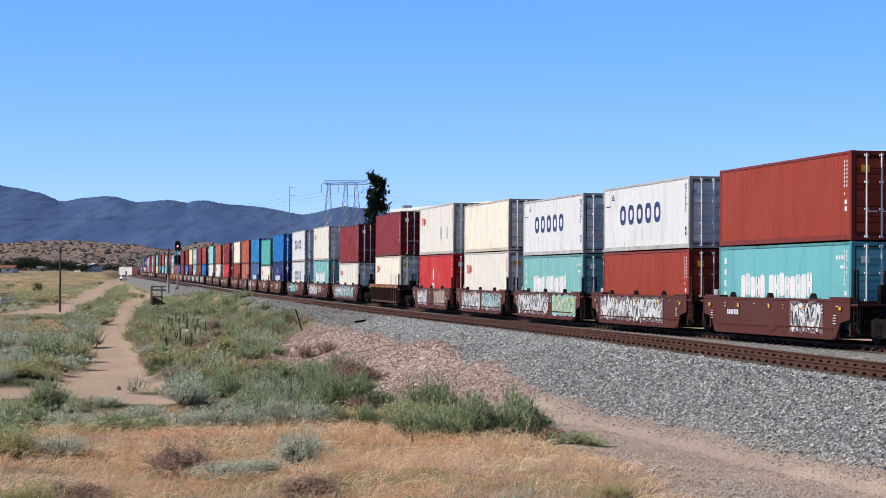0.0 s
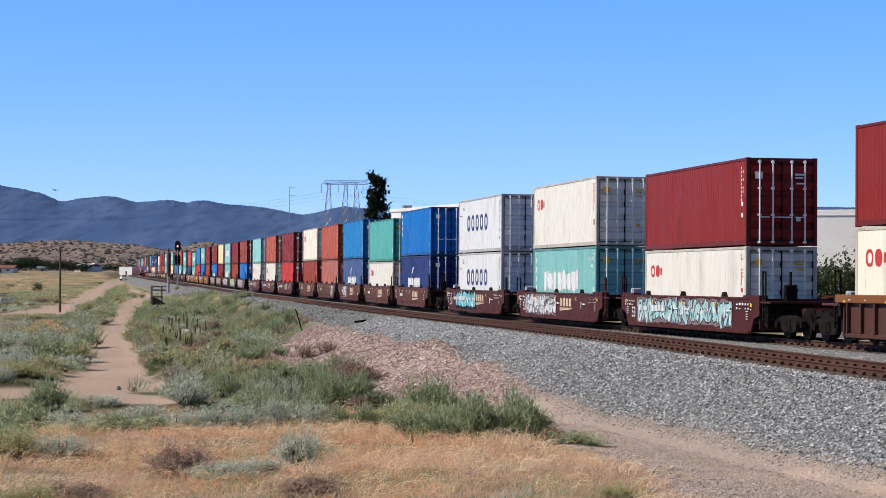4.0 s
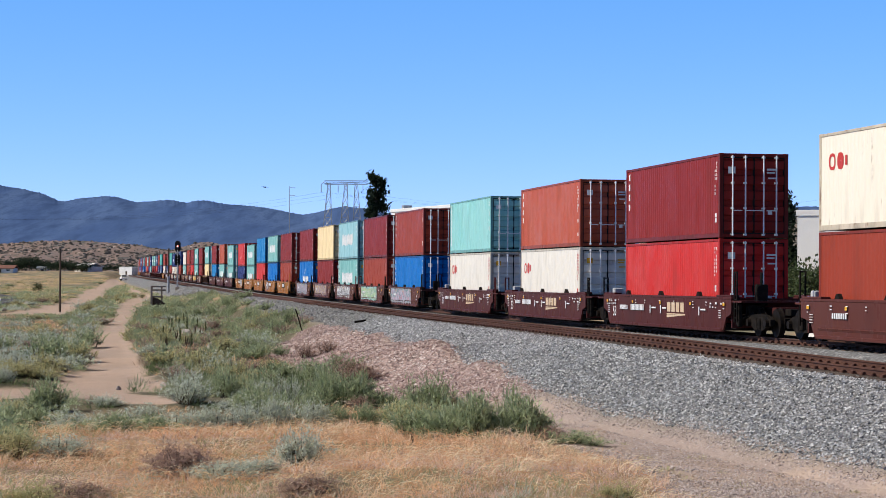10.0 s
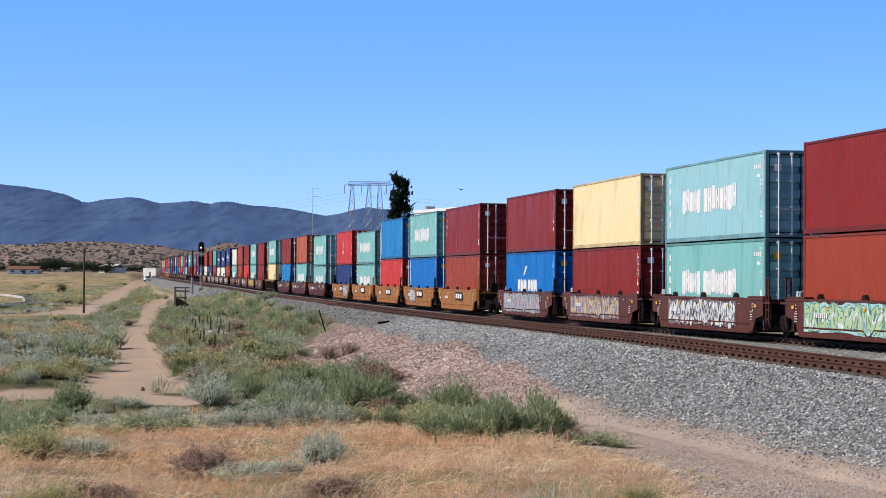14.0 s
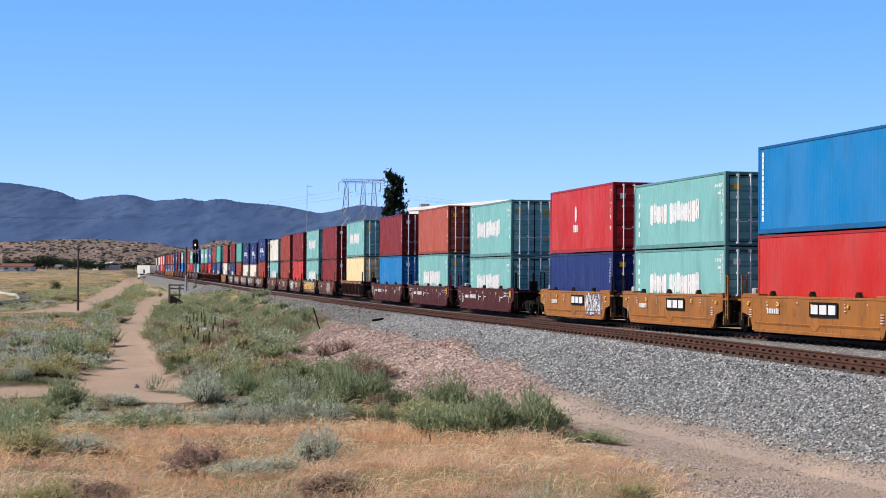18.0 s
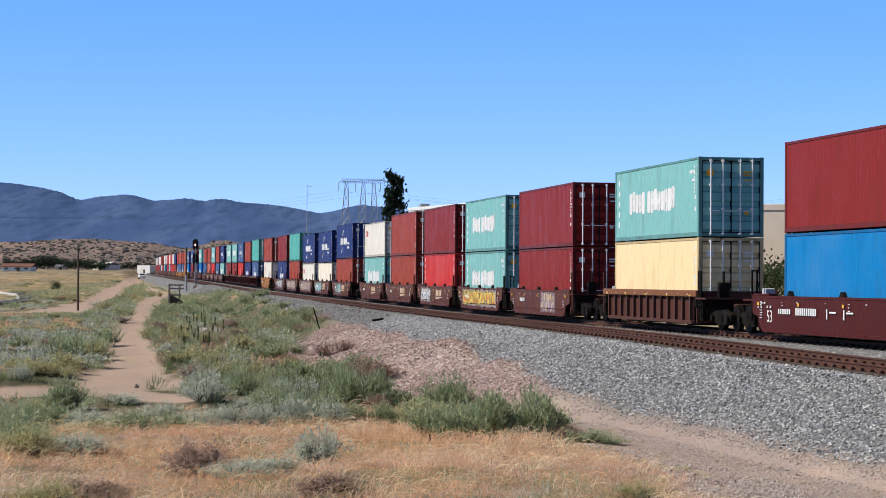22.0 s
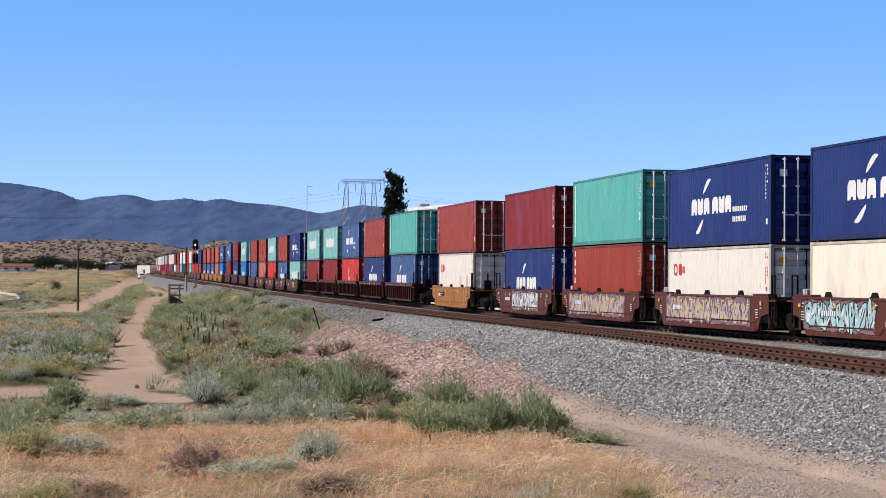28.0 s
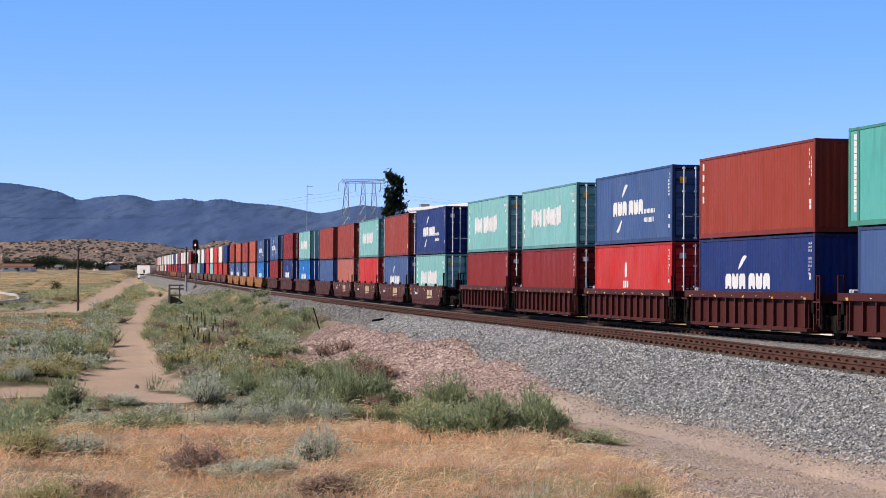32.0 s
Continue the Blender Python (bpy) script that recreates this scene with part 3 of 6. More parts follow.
def logo(kind, root, length, height, rnd):
    """Plain shapes for the company marks on the side that faces the open country."""
    y, x0 = -HALF + .008, -length / 2
    X = lambda u: x0 + u * length
    if kind == "five":
        g = Geo()
        for i in range(5):           # five plain upright rings, broad and heavy
            ring(g, X(.245 + i * .102), height * .55, .84, height * .30, .46, y)
        part("company_mark", g, BLUE_INK, root, "row of dark blue blocks")
        g = Geo()
        for k in range(4):
            plate(g, X(.10) + k * .06, X(.10) + .5 - k * .05, height * (.80 + .025 * k), height * (.812 + .025 * k), y)
        plate(g, X(.03), X(.09), height * .70, height * .715, y)
        part("small_mark", g, BLUE_INK, root)
    elif kind in ("blocks", "lowblocks"):
        g = Geo()
        lo, hi = (.36, .68) if kind == "blocks" else (.34, .66)
        for a, n, w in ((.19, 5, .039), (.415, 8, .0405)):
            for i in range(n):
                u, k = a + i * w, (i * 7 + n) % 5
                z0, z1 = height * (lo + .018 * (k % 3)), height * (hi - .022 * ((k + 1) % 3))
                x0_, x1_, c = X(u), X(u + w * .94), .09
                # a fat block with cut corners, and a slit cut into every second one
                out = [(x0_ + c, z0), (x1_ - c, z0), (x1_, z0 + c), (x1_, z1 - c), (x1_ - c, z1), (x0_ + c, z1), (x0_, z1 - c), (x0_, z0 + c)]
                if i % 2:
                    m0, m1 = (x0_ + x1_) / 2 - .04, (x0_ + x1_) / 2 + .04
                    g.add([(x, y, z) for x, z in ((x0_, z0 + c), (x0_ + c, z0), (m0, z0), (m0, z1), (x0_ + c, z1), (x0_, z1 - c))], [tuple(range(6))])
                    g.add([(x, y, z) for x, z in ((m1, z0), (x1_ - c, z0), (x1_, z0 + c), (x1_, z1 - c), (x1_ - c, z1), (m1, z1))], [tuple(range(6))])
                    plate(g, m0, m1, z0 + (z1 - z0) * .4, z0 + (z1 - z0) * .62, y)
                else:
                    g.add([(x, y, z) for x, z in out], [tuple(range(8))])
        part("company_mark", g, WHITE, root, "two groups of tall white blocks")
        g = Geo()
        for i in range(5):
            plate(g, X(.045), X(.062), height * (.78 - i * .145), height * (.86 - i * .145), y)
        for i in range(4):
            plate(g, X(.90) + i * .2, X(.90) + i * .2 + .14, height * .80, height * .845, y)
        plate(g, X(.925), X(.955), height * .70, height * .735, y)
        part("small_mark", g, WHITE, root)
    elif kind in ("redmark", "redpatch"):
        g = Geo()
        ring(g, X(.085), height * .70, .52, height * .17, .36, y)
        ring(g, X(.138), height * .70, .50, height * .17, .93, y)
        plate(g, X(.168), X(.182), height * .65, height * .75, y)
        part("company_mark", g, RED_INK, root, "red outlined shapes near one end")
        if kind == "redpatch":
            for u in (.62, .80):
                part("patch", plate(Geo(), X(u), X(u + .04), height * .30, height * .55, y), mottled("grey_patch", (.50, .51, .53), (.44, .45, .47), 2.0), root, "repainted grey patch")
    elif kind in ("swoosh", "lowswoosh"):
        g = Geo()
        c = .50 if kind == "swoosh" else .43
        for a in (.255, .465):         # two groups of three heavy blocks, each with a notch
            for i in range(3):
                u, top, low = a + i * .063, height * (c + .10), height * (c - .10)
                out = [(X(u), low), (X(u + .019), low), (X(u + .023), low + .10), (X(u + .035), low + .10), (X(u + .038), low), (X(u + .056), low), (X(u + .056), top - .12), (X(u + .046), top), (X(u + .012), top), (X(u), top - .12)]
                if i % 2:
                    out = [(x, 2 * height * c - z) for x, z in reversed(out)]
                g.add([(x, y, z) for x, z in out], [(0, 1, 2, 9), (2, 3, 6, 9), (3, 4, 5, 6), (6, 7, 8, 9)] if not i % 2 else [(0, 1, 2, 3), (3, 4, 5, 6), (3, 6, 7, 0), (0, 7, 8, 9)])
        for up in (1, -1):
            v = []
            for i in range(7):
                q = i / 6
                x, z = X(.375 + .075 * q * up), height * (c + up * (.17 + .15 * math.sin(q * 1.5)))
                w = height * .045 * math.sin(math.pi * (q * .85 + .12))
                v += [(x, y, z - w), (x, y, z + w)]
            if up > 0 or kind == "swoosh":
                g.add(v, [(2 * i, 2 * i + 2, 2 * i + 3, 2 * i + 1) for i in range(6)])
        if kind == "swoosh":
            for i in range(8):
                plate(g, X(.66) + i * .21, X(.66) + i * .21 + .15, height * .40, height * .46, y)
                plate(g, X(.66) + i * .19, X(.66) + i * .19 + .13, height * .28, height * .345, y)
        part("company_mark", g, WHITE, root, "white blocks with curved slivers")
    elif kind == "oval":
        g = Geo()
        ring(g, X(.43), height * .60, .36, height * .24, .97, y)
        for i in range(3):
            plate(g, X(.395) + i * .30, X(.395) + i * .30 + .22, height * .32, height * .43, y)
        part("company_mark", g, WHITE, root, "white oval over three small blocks")
    elif kind in ("upright", "halfupright"):
        g = Geo()
        n = 12 if kind == "upright" else 4
        for i in range(n):
            z = height * (.93 - i * (.066 if n == 12 else .135))
            plate(g, X(.030), X(.046), z - height * (.058 if n == 12 else .085), z, y)
        part("company_mark", g, WHITE, root, "upright column of white blocks")
    # plain identification bars beside the doors
    g = Geo()
    for col, n in ((.952, 9), (.967, 7)):
        for i in range(n):
            if rnd.random() < .75:
                z = height * (.90 - i * .045)
                plate(g, X(col), X(col) + .07, z - height * .03, z, y)
    for _ in range(2):
        z = height * rnd.uniform(.15, .5)
        plate(g, X(.955), X(.97), z, z + height * .05, y)
    part("identification_mark", g, BLUE_INK if kind == "five" else (RED_INK if kind in ("redmark", "redpatch") else WHITE), root)


def container(col, height, mark, far=False, length=12.192, plain_end=False):
    """One steel box with its sheets, rails, posts, doors and marks."""
    rnd = random.Random(hash((ord(col[0]), round(height * 100), len(mark), mark[:2] == "lo")))
    mt = PAINT[col]
    size = "low" if height < 2.7 else "tall"
    seen = {"five": " with dark blue blocks", "blocks": " with tall white blocks", "lowblocks": " with tall white blocks", "redmark": " with a red mark", "redpatch": " with a red mark and grey patches",
            "swoosh": " with white blocks and slivers", "lowswoosh": " with white blocks and a sliver", "oval": " with a white oval mark",
            "upright": " with an upright white column", "halfupright": " with a short white column"}.get(mark, "")
    if length > 13:
        size = "extra long"
    root = tagged(new("shipping_container"), f"{size} {COLOUR[col]} steel container{seen}", "container", "containers of the train")
    L, w, r = length / 2, HALF, .06
    part("side_panel", corrugated(Geo(), -L + .14, L - .14, .16, height - .07, -w + .014, .008), mt, root)
    part("side_panel", corrugated(Geo(), -L + .14, L - .14, .16, height - .07, w - .014, .008, sign=-1), mt, root)
    g = Geo()
    n = 20 if not far else 4
    for i in range(n):
        a, b = -L + .1 + (2 * L - .2) * i / n, -L + .1 + (2 * L - .2) * (i + .8) / n
        g.box(a, b, -w + .07, w - .07, height - .03, height - .008)
    g.box(-L + .02, L - .02, -w + .05, w - .05, height - .05, height - .03)
    part("roof_panel", g, mt, root)
    part("end_panel", corrugated_end(Geo(), -L + .03, -w + .14, w - .14, .16, height - .1, .045, -1), mt, root)
    part("floor_frame", Geo().box(-L + .15, L - .15, -w + .05, w - .05, .03, .16), DARK, root)
    for s in (-1, 1):
        ya, yb = sorted((s * w, s * (w - .04)))
        g = Geo().box(-L + .12, L - .12, ya - .002, yb - .02 if s < 0 else yb + .002, .022, .18, .008).box(-L + .12, L - .12, ya - .002, yb + .002, height - .1, height - .01, .01)
        if s < 0 or not far:
            part("side_rail", g, EDGE[col], root)
    if far:
        part("door", Geo().box(L - .06, L - .02, -w + .1, w - .1, .12, height - .08), mt, root)
        g = Geo()
        for y in (-.75, -.35, .35, .75):
            g.tube((L, y, .1), (L, y, height - .1), .03, 5)
        part("lock_rod", g, ROD, root)
        if mark:
            logo(mark, root, length, height, rnd)
        return root
    ends = [-L, L] if length < 13 else [-L, L, -6.096, 6.096]
    for x in ends:
        for s in (-1, 1):
            g, d = Geo(), (1 if x < 0 else -1)
            a, b = sorted((x, x + d * .16))
            ya, yb = sorted((s * (w + .004), s * (w - .13)))
            if abs(x) < L:
                a, b, ya, yb = x - .08, x + .08, *sorted((s * (w + .004), s * (w - .03)))
            g.box(a, b, ya, yb, .02, height - .02, .012)
            for z0, z1 in ((0, .118), (height - .118, height)):
                g.box(a - .003, b + .003, *sorted((s * (w + .007), s * (w - .155))), z0, z1, .015)
            part("corner_post", g, EDGE[col], root)
    part("door_header", Geo().box(L - .12, L, -w + .13, w - .13, height - .13, height - .01, .01), EDGE[col], root)
    part("door_sill", Geo().box(L - .12, L, -w + .13, w - .13, .02, .15, .01), EDGE[col], root)
    if plain_end:
        part("end_panel", corrugated_end(Geo(), L - .03, -w + .14, w - .14, .15, height - .13, .045, 1), mt, root)
    else:
        for s in (-1, 1):
            ya, yb = sorted((s * .015, s * (w - .14)))
            rows, out = 5, [(L - .125, .15), (L - .125, height - .135)]
            p = (height - .285) / rows
            for i in range(rows):          # pressed bulges with hollows between, from the top down
                z1 = height - .135 - i * p
                out += [(L - .112, z1), (L - .112, z1 - p * .14), (L - .020, z1 - p * .24), (L - .020, z1 - p * .76), (L - .112, z1 - p * .86)]
            out.append((L - .112, .15))
            g = Geo().extrude(out, 1, ya, yb)
            door = part("door", g, mt, root)
            for k in (.3, .72):
                y = s * (w - .14) * k
                q = Geo().tube((L + .062, y, .08), (L + .062, y, height - .08), .029, 6)
                for z in (.12, height * .35, height * .65, height - .14):
                    q.box(L - .02, L + .075, y - .05, y + .05, z - .03, z + .03)
                q.box(L + .035, L + .06, y - s * .02, y - s * .34, height * .32, height * .32 + .03) if s > 0 else q.box(L + .035, L + .06, y + .02, y + .34, height * .32, height * .32 + .03)
                part("lock_rod", q, ROD, door, "galvanised lock rod")
        g = Geo()
        for y in (-w + .135, -.018, .006, w - .155):
            g.box(L - .105, L - .006, y, y + .02, .15, height - .135)
        for z in (.15, height - .165):
            g.box(L - .105, L - .008, -w + .155, w - .155, z, z + .03)
        part("door_gasket", g, RUBBER, root, "black rubber door gasket")
        g = Geo()
        for y0, z0, wd, hg in ((-.92, .76, .26, .08), (.46, .80, .36, .022), (.46, .765, .28, .018), (.5, .70, .3, .018), (.5, .28, .15, .05)):
            g.box(L - .021, L - .017, y0, y0 + wd, height * z0, height * (z0 + hg))
        part("door_placard", g, WHITE if rnd.random() < .7 else YELLOW, root, "pale placards on the doors")
    logo(mark, root, length, height, rnd)
    return root


_boxes = {}


def place_container(col, height, mark, s, floor, far, length=12.192, plain_end=False):
    key = (col, height, mark, far, length, plain_end)
    if key not in _boxes:
        ob = _boxes[key] = container(*key)
    else:
        ob = copy_thing(_boxes[key], Matrix())
    KEYED.append((ob, s, floor))
    return ob
# ---- well wagons: +x is the way they travel, z = 0 is the rail's top ----
def scribble(rnd, x0, x1, z0, z1, y):
    """Sprayed bubble shapes of no alphabet: a pale cloud, then rounded fills with dark edges, slits and a second tone."""
    g = Geo()
    n = max(5, int((x1 - x0) / .35))
    g.cur = 3
    lo = [z0 + rnd.uniform(0, .10) for _ in range(n + 1)]
    hi = [z1 - rnd.uniform(0, .12) for _ in range(n + 1)]
    v = [p for i in range(n + 1) for p in ((x0 + (x1 - x0) * i / n, y, lo[i]), (x0 + (x1 - x0) * i / n, y, hi[i]))]
    g.add(v, [(2 * i, 2 * i + 2, 2 * i + 3, 2 * i + 1) for i in range(n)])

    def blob(cx, cz, w, h, lean, jit, yy):
        pts = []
        for k in range(14):
            a = 2 * math.pi * k / 14
            ca, sa = math.cos(a), math.sin(a)
            r = (abs(ca) ** 4 + abs(sa) ** 4) ** -.25 * jit[k]
            pts.append((cx + w / 2 * ca * r + lean * sa * r, yy, cz + h / 2 * sa * r))
        g.add(pts, [tuple(range(14))])
    x = x0 + .1
    while x < x1 - .3:
        w, lean = rnd.uniform(.30, .62), rnd.uniform(-.14, .20)
        h, cz, cx = (z1 - z0) * rnd.uniform(.72, 1.0), (z0 + z1) / 2 + rnd.uniform(-.05, .05), x + w / 2
        jit = [rnd.uniform(.70, 1.08) for _ in range(14)]
        g.cur = 1
        blob(cx, cz, w + .10, h + .06, lean, jit, y - .002)
        g.cur = 0
        blob(cx, cz, w, h - .04, lean, jit, y - .004)
        g.cur = 2
        blob(cx, cz - h * rnd.uniform(-.2, .3), w * rnd.uniform(.4, .75), h * rnd.uniform(.15, .4), lean, jit[::-1], y - .006)
        g.cur = 1
        for _ in range(rnd.randrange(2, 6)):
            a, c = cx + rnd.uniform(-.3, .3) * w, cz + rnd.uniform(-.25, .3) * h
            if rnd.random() < .6:
                blob(a, c, rnd.uniform(.05, .09), rnd.uniform(.25, .5) * h, lean, jit, y - .008)
            else:
                blob(a, c, rnd.uniform(.2, .4) * w, rnd.uniform(.05, .09), 0, jit, y - .008)
        x += w * rnd.uniform(.80, .98)
    return g


def spray(name, c):
    return mottled("spray_" + name, c, tuple(v * .75 for v in c), 3.0, .6)


def spray_set(*names):
    tones = dict(white=(.74, .74, .74), dark=(.035, .03, .045), pale_aqua=(.40, .62, .62), pale_green=(.48, .62, .36), cream=(.56, .44, .28), violet=(.16, .09, .20), lilac=(.50, .44, .52), grey=(.34, .32, .35),
                 hot_red=(.80, .20, .07), sun_yellow=(.85, .62, .14), bright_aqua=(.22, .64, .74), black=(.015, .015, .02), rose=(.55, .28, .32), dust=(.24, .17, .17), teal=(.10, .27, .26))
    return tuple(spray(n, tones[n]) for n in names)


# fill, edge, second tone, cloud behind
SPRAY = {"w": spray_set("white", "dark", "grey", "dust"), "t": spray_set("pale_aqua", "dark", "white", "dust"), "g": spray_set("pale_green", "teal", "white", "pale_aqua"), "y": spray_set("cream", "violet", "lilac", "dust"),
         "p": spray_set("lilac", "teal", "rose", "grey"), "o": spray_set("sun_yellow", "dark", "hot_red", "grey"), "c": spray_set("bright_aqua", "black", "white", "black")}


def bogie(root, x, mat=None):
    """A freight truck: two side frames, bolster and two wheelsets."""
    g = Geo().box(x - .2, x + .2, -1.0, 1.0, .38, .62, .03)
    b = part("bogie", g, DARK, root, "grimy cast steel truck")
    for s in (-1, 1):
        prof = [(-1.15, .38), (-1.15, .58), (-.75, .70), (-.35, .74), (.35, .74), (.75, .70), (1.15, .58), (1.15, .38), (.8, .36), (.45, .22), (-.45, .22), (-.8, .36)]
        q = Geo().extrude([(x + a, c) for a, c in prof], 1, s * 1.02 - .07, s * 1.02 + .07)
        for d in (-.14, .0, .14):
            q.tube((x + d, s * 1.1, .28), (x + d, s * 1.1, .6), .055, 7)
        part("side_frame", q, DARK, b)
    for a in (-.889, .889):
        q = Geo().tube((x + a, -1.12, .457), (x + a, 1.12, .457), .08, 8)
        for s in (-1, 1):
            q.tube((x + a, s * .69, .457), (x + a, s * .82, .457), .457, 24)
            q.tube((x + a, s * .66, .457), (x + a, s * .69, .457), .49, 24)
            q.tube((x + a, s * 1.09, .457), (x + a, s * 1.2, .457), .13, 10)
        part("wheelset", q, WHEEL, b, "worn steel wheels on an axle")
    return b


def well_wagon(style, mat, half, half_well, ends, tag, far=False, seed=0, lead=False):
    """style: smooth, long or ribbed sides. half: half the spacing of the trucks; half_well: half the length of the deep well. ends: which ends carry a truck of their own (1 front, -1 rear)."""
    rnd = random.Random(seed)
    words = {"smooth": "short smooth-sided", "long": "long smooth-sided", "ribbed": "short rib-sided"}[style]
    tone = {"b": "weathered brown", "m": "maroon", "q": "deep maroon", "o": "yellow-orange", "r": "rusty orange-brown", "d": "dark brown, orange-railed"}[mat]
    root = tagged(new("well_wagon"), f"{words} {tone} steel well wagon" + (" covered in sprayed graffiti" if tag else ""), "rail wagon", "wagons of the train")
    mt, w = WAGON[mat], 1.52
    chord = WAGON["r"] if mat == "d" else mt
    top, bot = (1.27, .12) if style != "ribbed" else (1.42, .20)
    hw = half_well
    for s in (-1, 1):
        if style == "ribbed":
            y = s * (w - .12)
            sill = part("side_sill", Geo().box(-hw + .35, hw - .35, *sorted((y, y - s * .05)), bot + .05, top - .18), mt, root)
            part("top_chord", Geo().box(-hw - .4, hw + .4, *sorted((s * (w - .2), s * (w + .02))), top - .24, top, .02), chord, sill)
            part("bottom_chord", Geo().box(-hw + .3, hw - .3, *sorted((s * (w - .2), s * (w - .02))), bot, bot + .13, .02), mt, sill)
            if not far:
                n = 13
                for i in range(n):
                    x = -hw + .45 + (2 * hw - .9) * i / (n - 1)
                    part("rib", Geo().box(x - .045, x + .045, *sorted((y, y + s * .11)), bot + .1, top - .22), mt, sill)
        else:
            # flat side sheet whose lower corners are cut back over the trucks, with a turned-out top flange
            cut = .75 if style == "smooth" else .5
            prof = [(-hw - .35, top), (-hw - .35, .72), (-hw + cut - .3, .60), (-hw + cut, bot + .08), (-hw + cut + .2, bot), (hw - cut - .2, bot), (hw - cut, bot + .08), (hw - cut + .3, .60), (hw + .35, .72), (hw + .35, top)]
            sill = part("side_sill", Geo().extrude(prof, 1, *sorted((s * w, s * (w - .06)))), mt, root)
            part("top_chord", Geo().box(-hw - .38, hw + .38, *sorted((s * (w - .16), s * (w + .015))), top - .07, top + .012, .012), mt, sill)
            part("bottom_chord", Geo().box(-hw + cut + .2, hw - cut - .2, *sorted((s * (w - .14), s * (w + .035))), bot - .015, bot + .10, .015), mt, sill)
            if s < 0 and not far and style == "smooth" and mat in "bmo":   # the folded stiffener along the lower side, with its dip
                z = bot + .30
                fold = [(-hw + 1.1, z), (-.2, z), (.15, z - .17), (.3, z - .17), (.65, z + .03), (hw - 1.0, z + .03)]
                g = Geo()
                v = [(x, -w - .03, q) for x, q in fold] + [(x, -w - .005, q - .07) for x, q in fold] + [(x, -w, q + .02) for x, q in fold]
                k = len(fold)
                g.add(v, [(i, i + 1, k + i + 1, k + i) for i in range(k - 1)] + [(2 * k + i, 2 * k + i + 1, i + 1, i) for i in range(k - 1)])
                part("stiffener", g, mt, sill)
            if mat == "o" and far:
                part("ledge", Geo().box(-hw + cut, hw - cut, *sorted((s * (w + .002), s * (w + .05))), bot + .27, bot + .31), mt, sill)
            for k in (-.62, -.05, .55) if s < 0 and not far else ():
                x = k * hw
                part("guide", Geo().extrude([(x - .22, top), (x - .06, top + .17), (x + .06, top + .17), (x + .22, top)], 1, -w + .05, -w + .17), DARK, sill)
            for e in (-1, 1):
                part("end_gusset", Geo().box(*sorted((e * (hw + .3), e * (hw - 1.3))), *sorted((s * (w - .3), s * (w + .0))), top + .012, top + .075, .01), mt, sill)
        if far or s > 0:
            continue
        y = s * (w + .042) if style != "ribbed" else s * (w + .025)
        # small stencilled bars and reflectors
        g, q = Geo(), Geo()
        zz = top - .2 if style != "ribbed" else top - .16
        for i in range(9):
            x = -hw + .5 + (2 * hw - 1) * (i + rnd.uniform(-.2, .2)) / 8
            for k in range(rnd.randrange(1, 4)):
                a = rnd.uniform(.06, .2)
                g.box(x, x + a, y - .003, y + .003, zz - .1 * k if style != "ribbed" else zz, (zz - .1 * k if style != "ribbed" else zz) + .028)
        if style != "ribbed":
            for i in range(7):
                g.box(-hw + 2.3 + i * .17, -hw + 2.3 + i * .17 + .11, y - .003, y + .003, .72, .88)
            for e in (-hw + .5, hw - .9):
                for k in range(4):
                    g.box(e, e + .26, y - .003, y + .003, .56 - .08 * k + .25, .58 - .08 * k + .25)
        if style == "long":            # tables of small print and plates at both ends, number bars at a third of the side
            for e in (-hw + .3, hw - 1.9):
                for i in range(5):
                    for k in range(2):
                        if rnd.random() < .75:
                            g.box(e + i * .3, e + i * .3 + rnd.uniform(.08, .2), y - .003, y + .003, 1.02 - k * .13, 1.02 - k * .13 + rnd.uniform(.03, .08))
            for i in range(10):
                g.box(-hw + 3.9 + i * .19, -hw + 3.9 + i * .19 + .13, y - .003, y + .003, .70, .92)
            for x in (-hw + 6.6, -hw + 8.0, hw - 3.2):
                g.box(x, x + .1, y - .003, y + .003, .62, .92).box(x + .25, x + .8, y - .003, y + .003, .80, .85)
        part("stencil", g, WHITE, sill)
        for i in range(5):
            x = -hw + .25 + (2 * hw - .7) * i / 4
            q.box(x, x + (.16 if 0 < i < 4 else .2), y - .004, y + .004, zz - .10 if style != "ribbed" else zz - .06, zz)
        part("reflector", q, YELLOW, sill)
        if style == "long" or (style == "smooth" and mat in "bm"):
            g = Geo()
            for i in range(4):
                plate(g, .8 + i * .56, .8 + i * .56 + .42, .70, 1.04, s * (w + .006))
            plate(g, .75, 3.1, .60, .64, s * (w + .006))
            g.add([(.75, s * (w + .006), .59), (3.1, s * (w + .006), .59), (.75, s * (w + .006), .49)], [(0, 1, 2)])
            if mat != "q" and not (tag and any(b > .55 for _, a, b in tag)):
                part("company_mark", g, GOLD, sill, "faded yellow blocks over a wedge")
            elif mat == "q":            # black-edged yellow plate and small white tables near the front end
                part("end_plate", Geo().box(hw - .55, hw - .22, y - .004, y + .004, .86, 1.18), YELLOW, sill, "yellow plate")
            if s < 0 and style == "long":
                cu = bpy.data.curves.new("length_figure", "FONT")
                cu.body, cu.size, cu.extrude = "53", .55, .003
                tmp = bpy.data.objects.new("figure", cu)
                me = bpy.data.meshes.new_from_object(tmp)
                bpy.data.objects.remove(tmp)
                me.materials.append(WHITE)
                ob = new("length_figure", me)
                ob.parent = sill
                ob.matrix_basis = pose(-hw + 1.1, -w - .008, .44, 90)
                tagged(ob, "white painted figure 53")
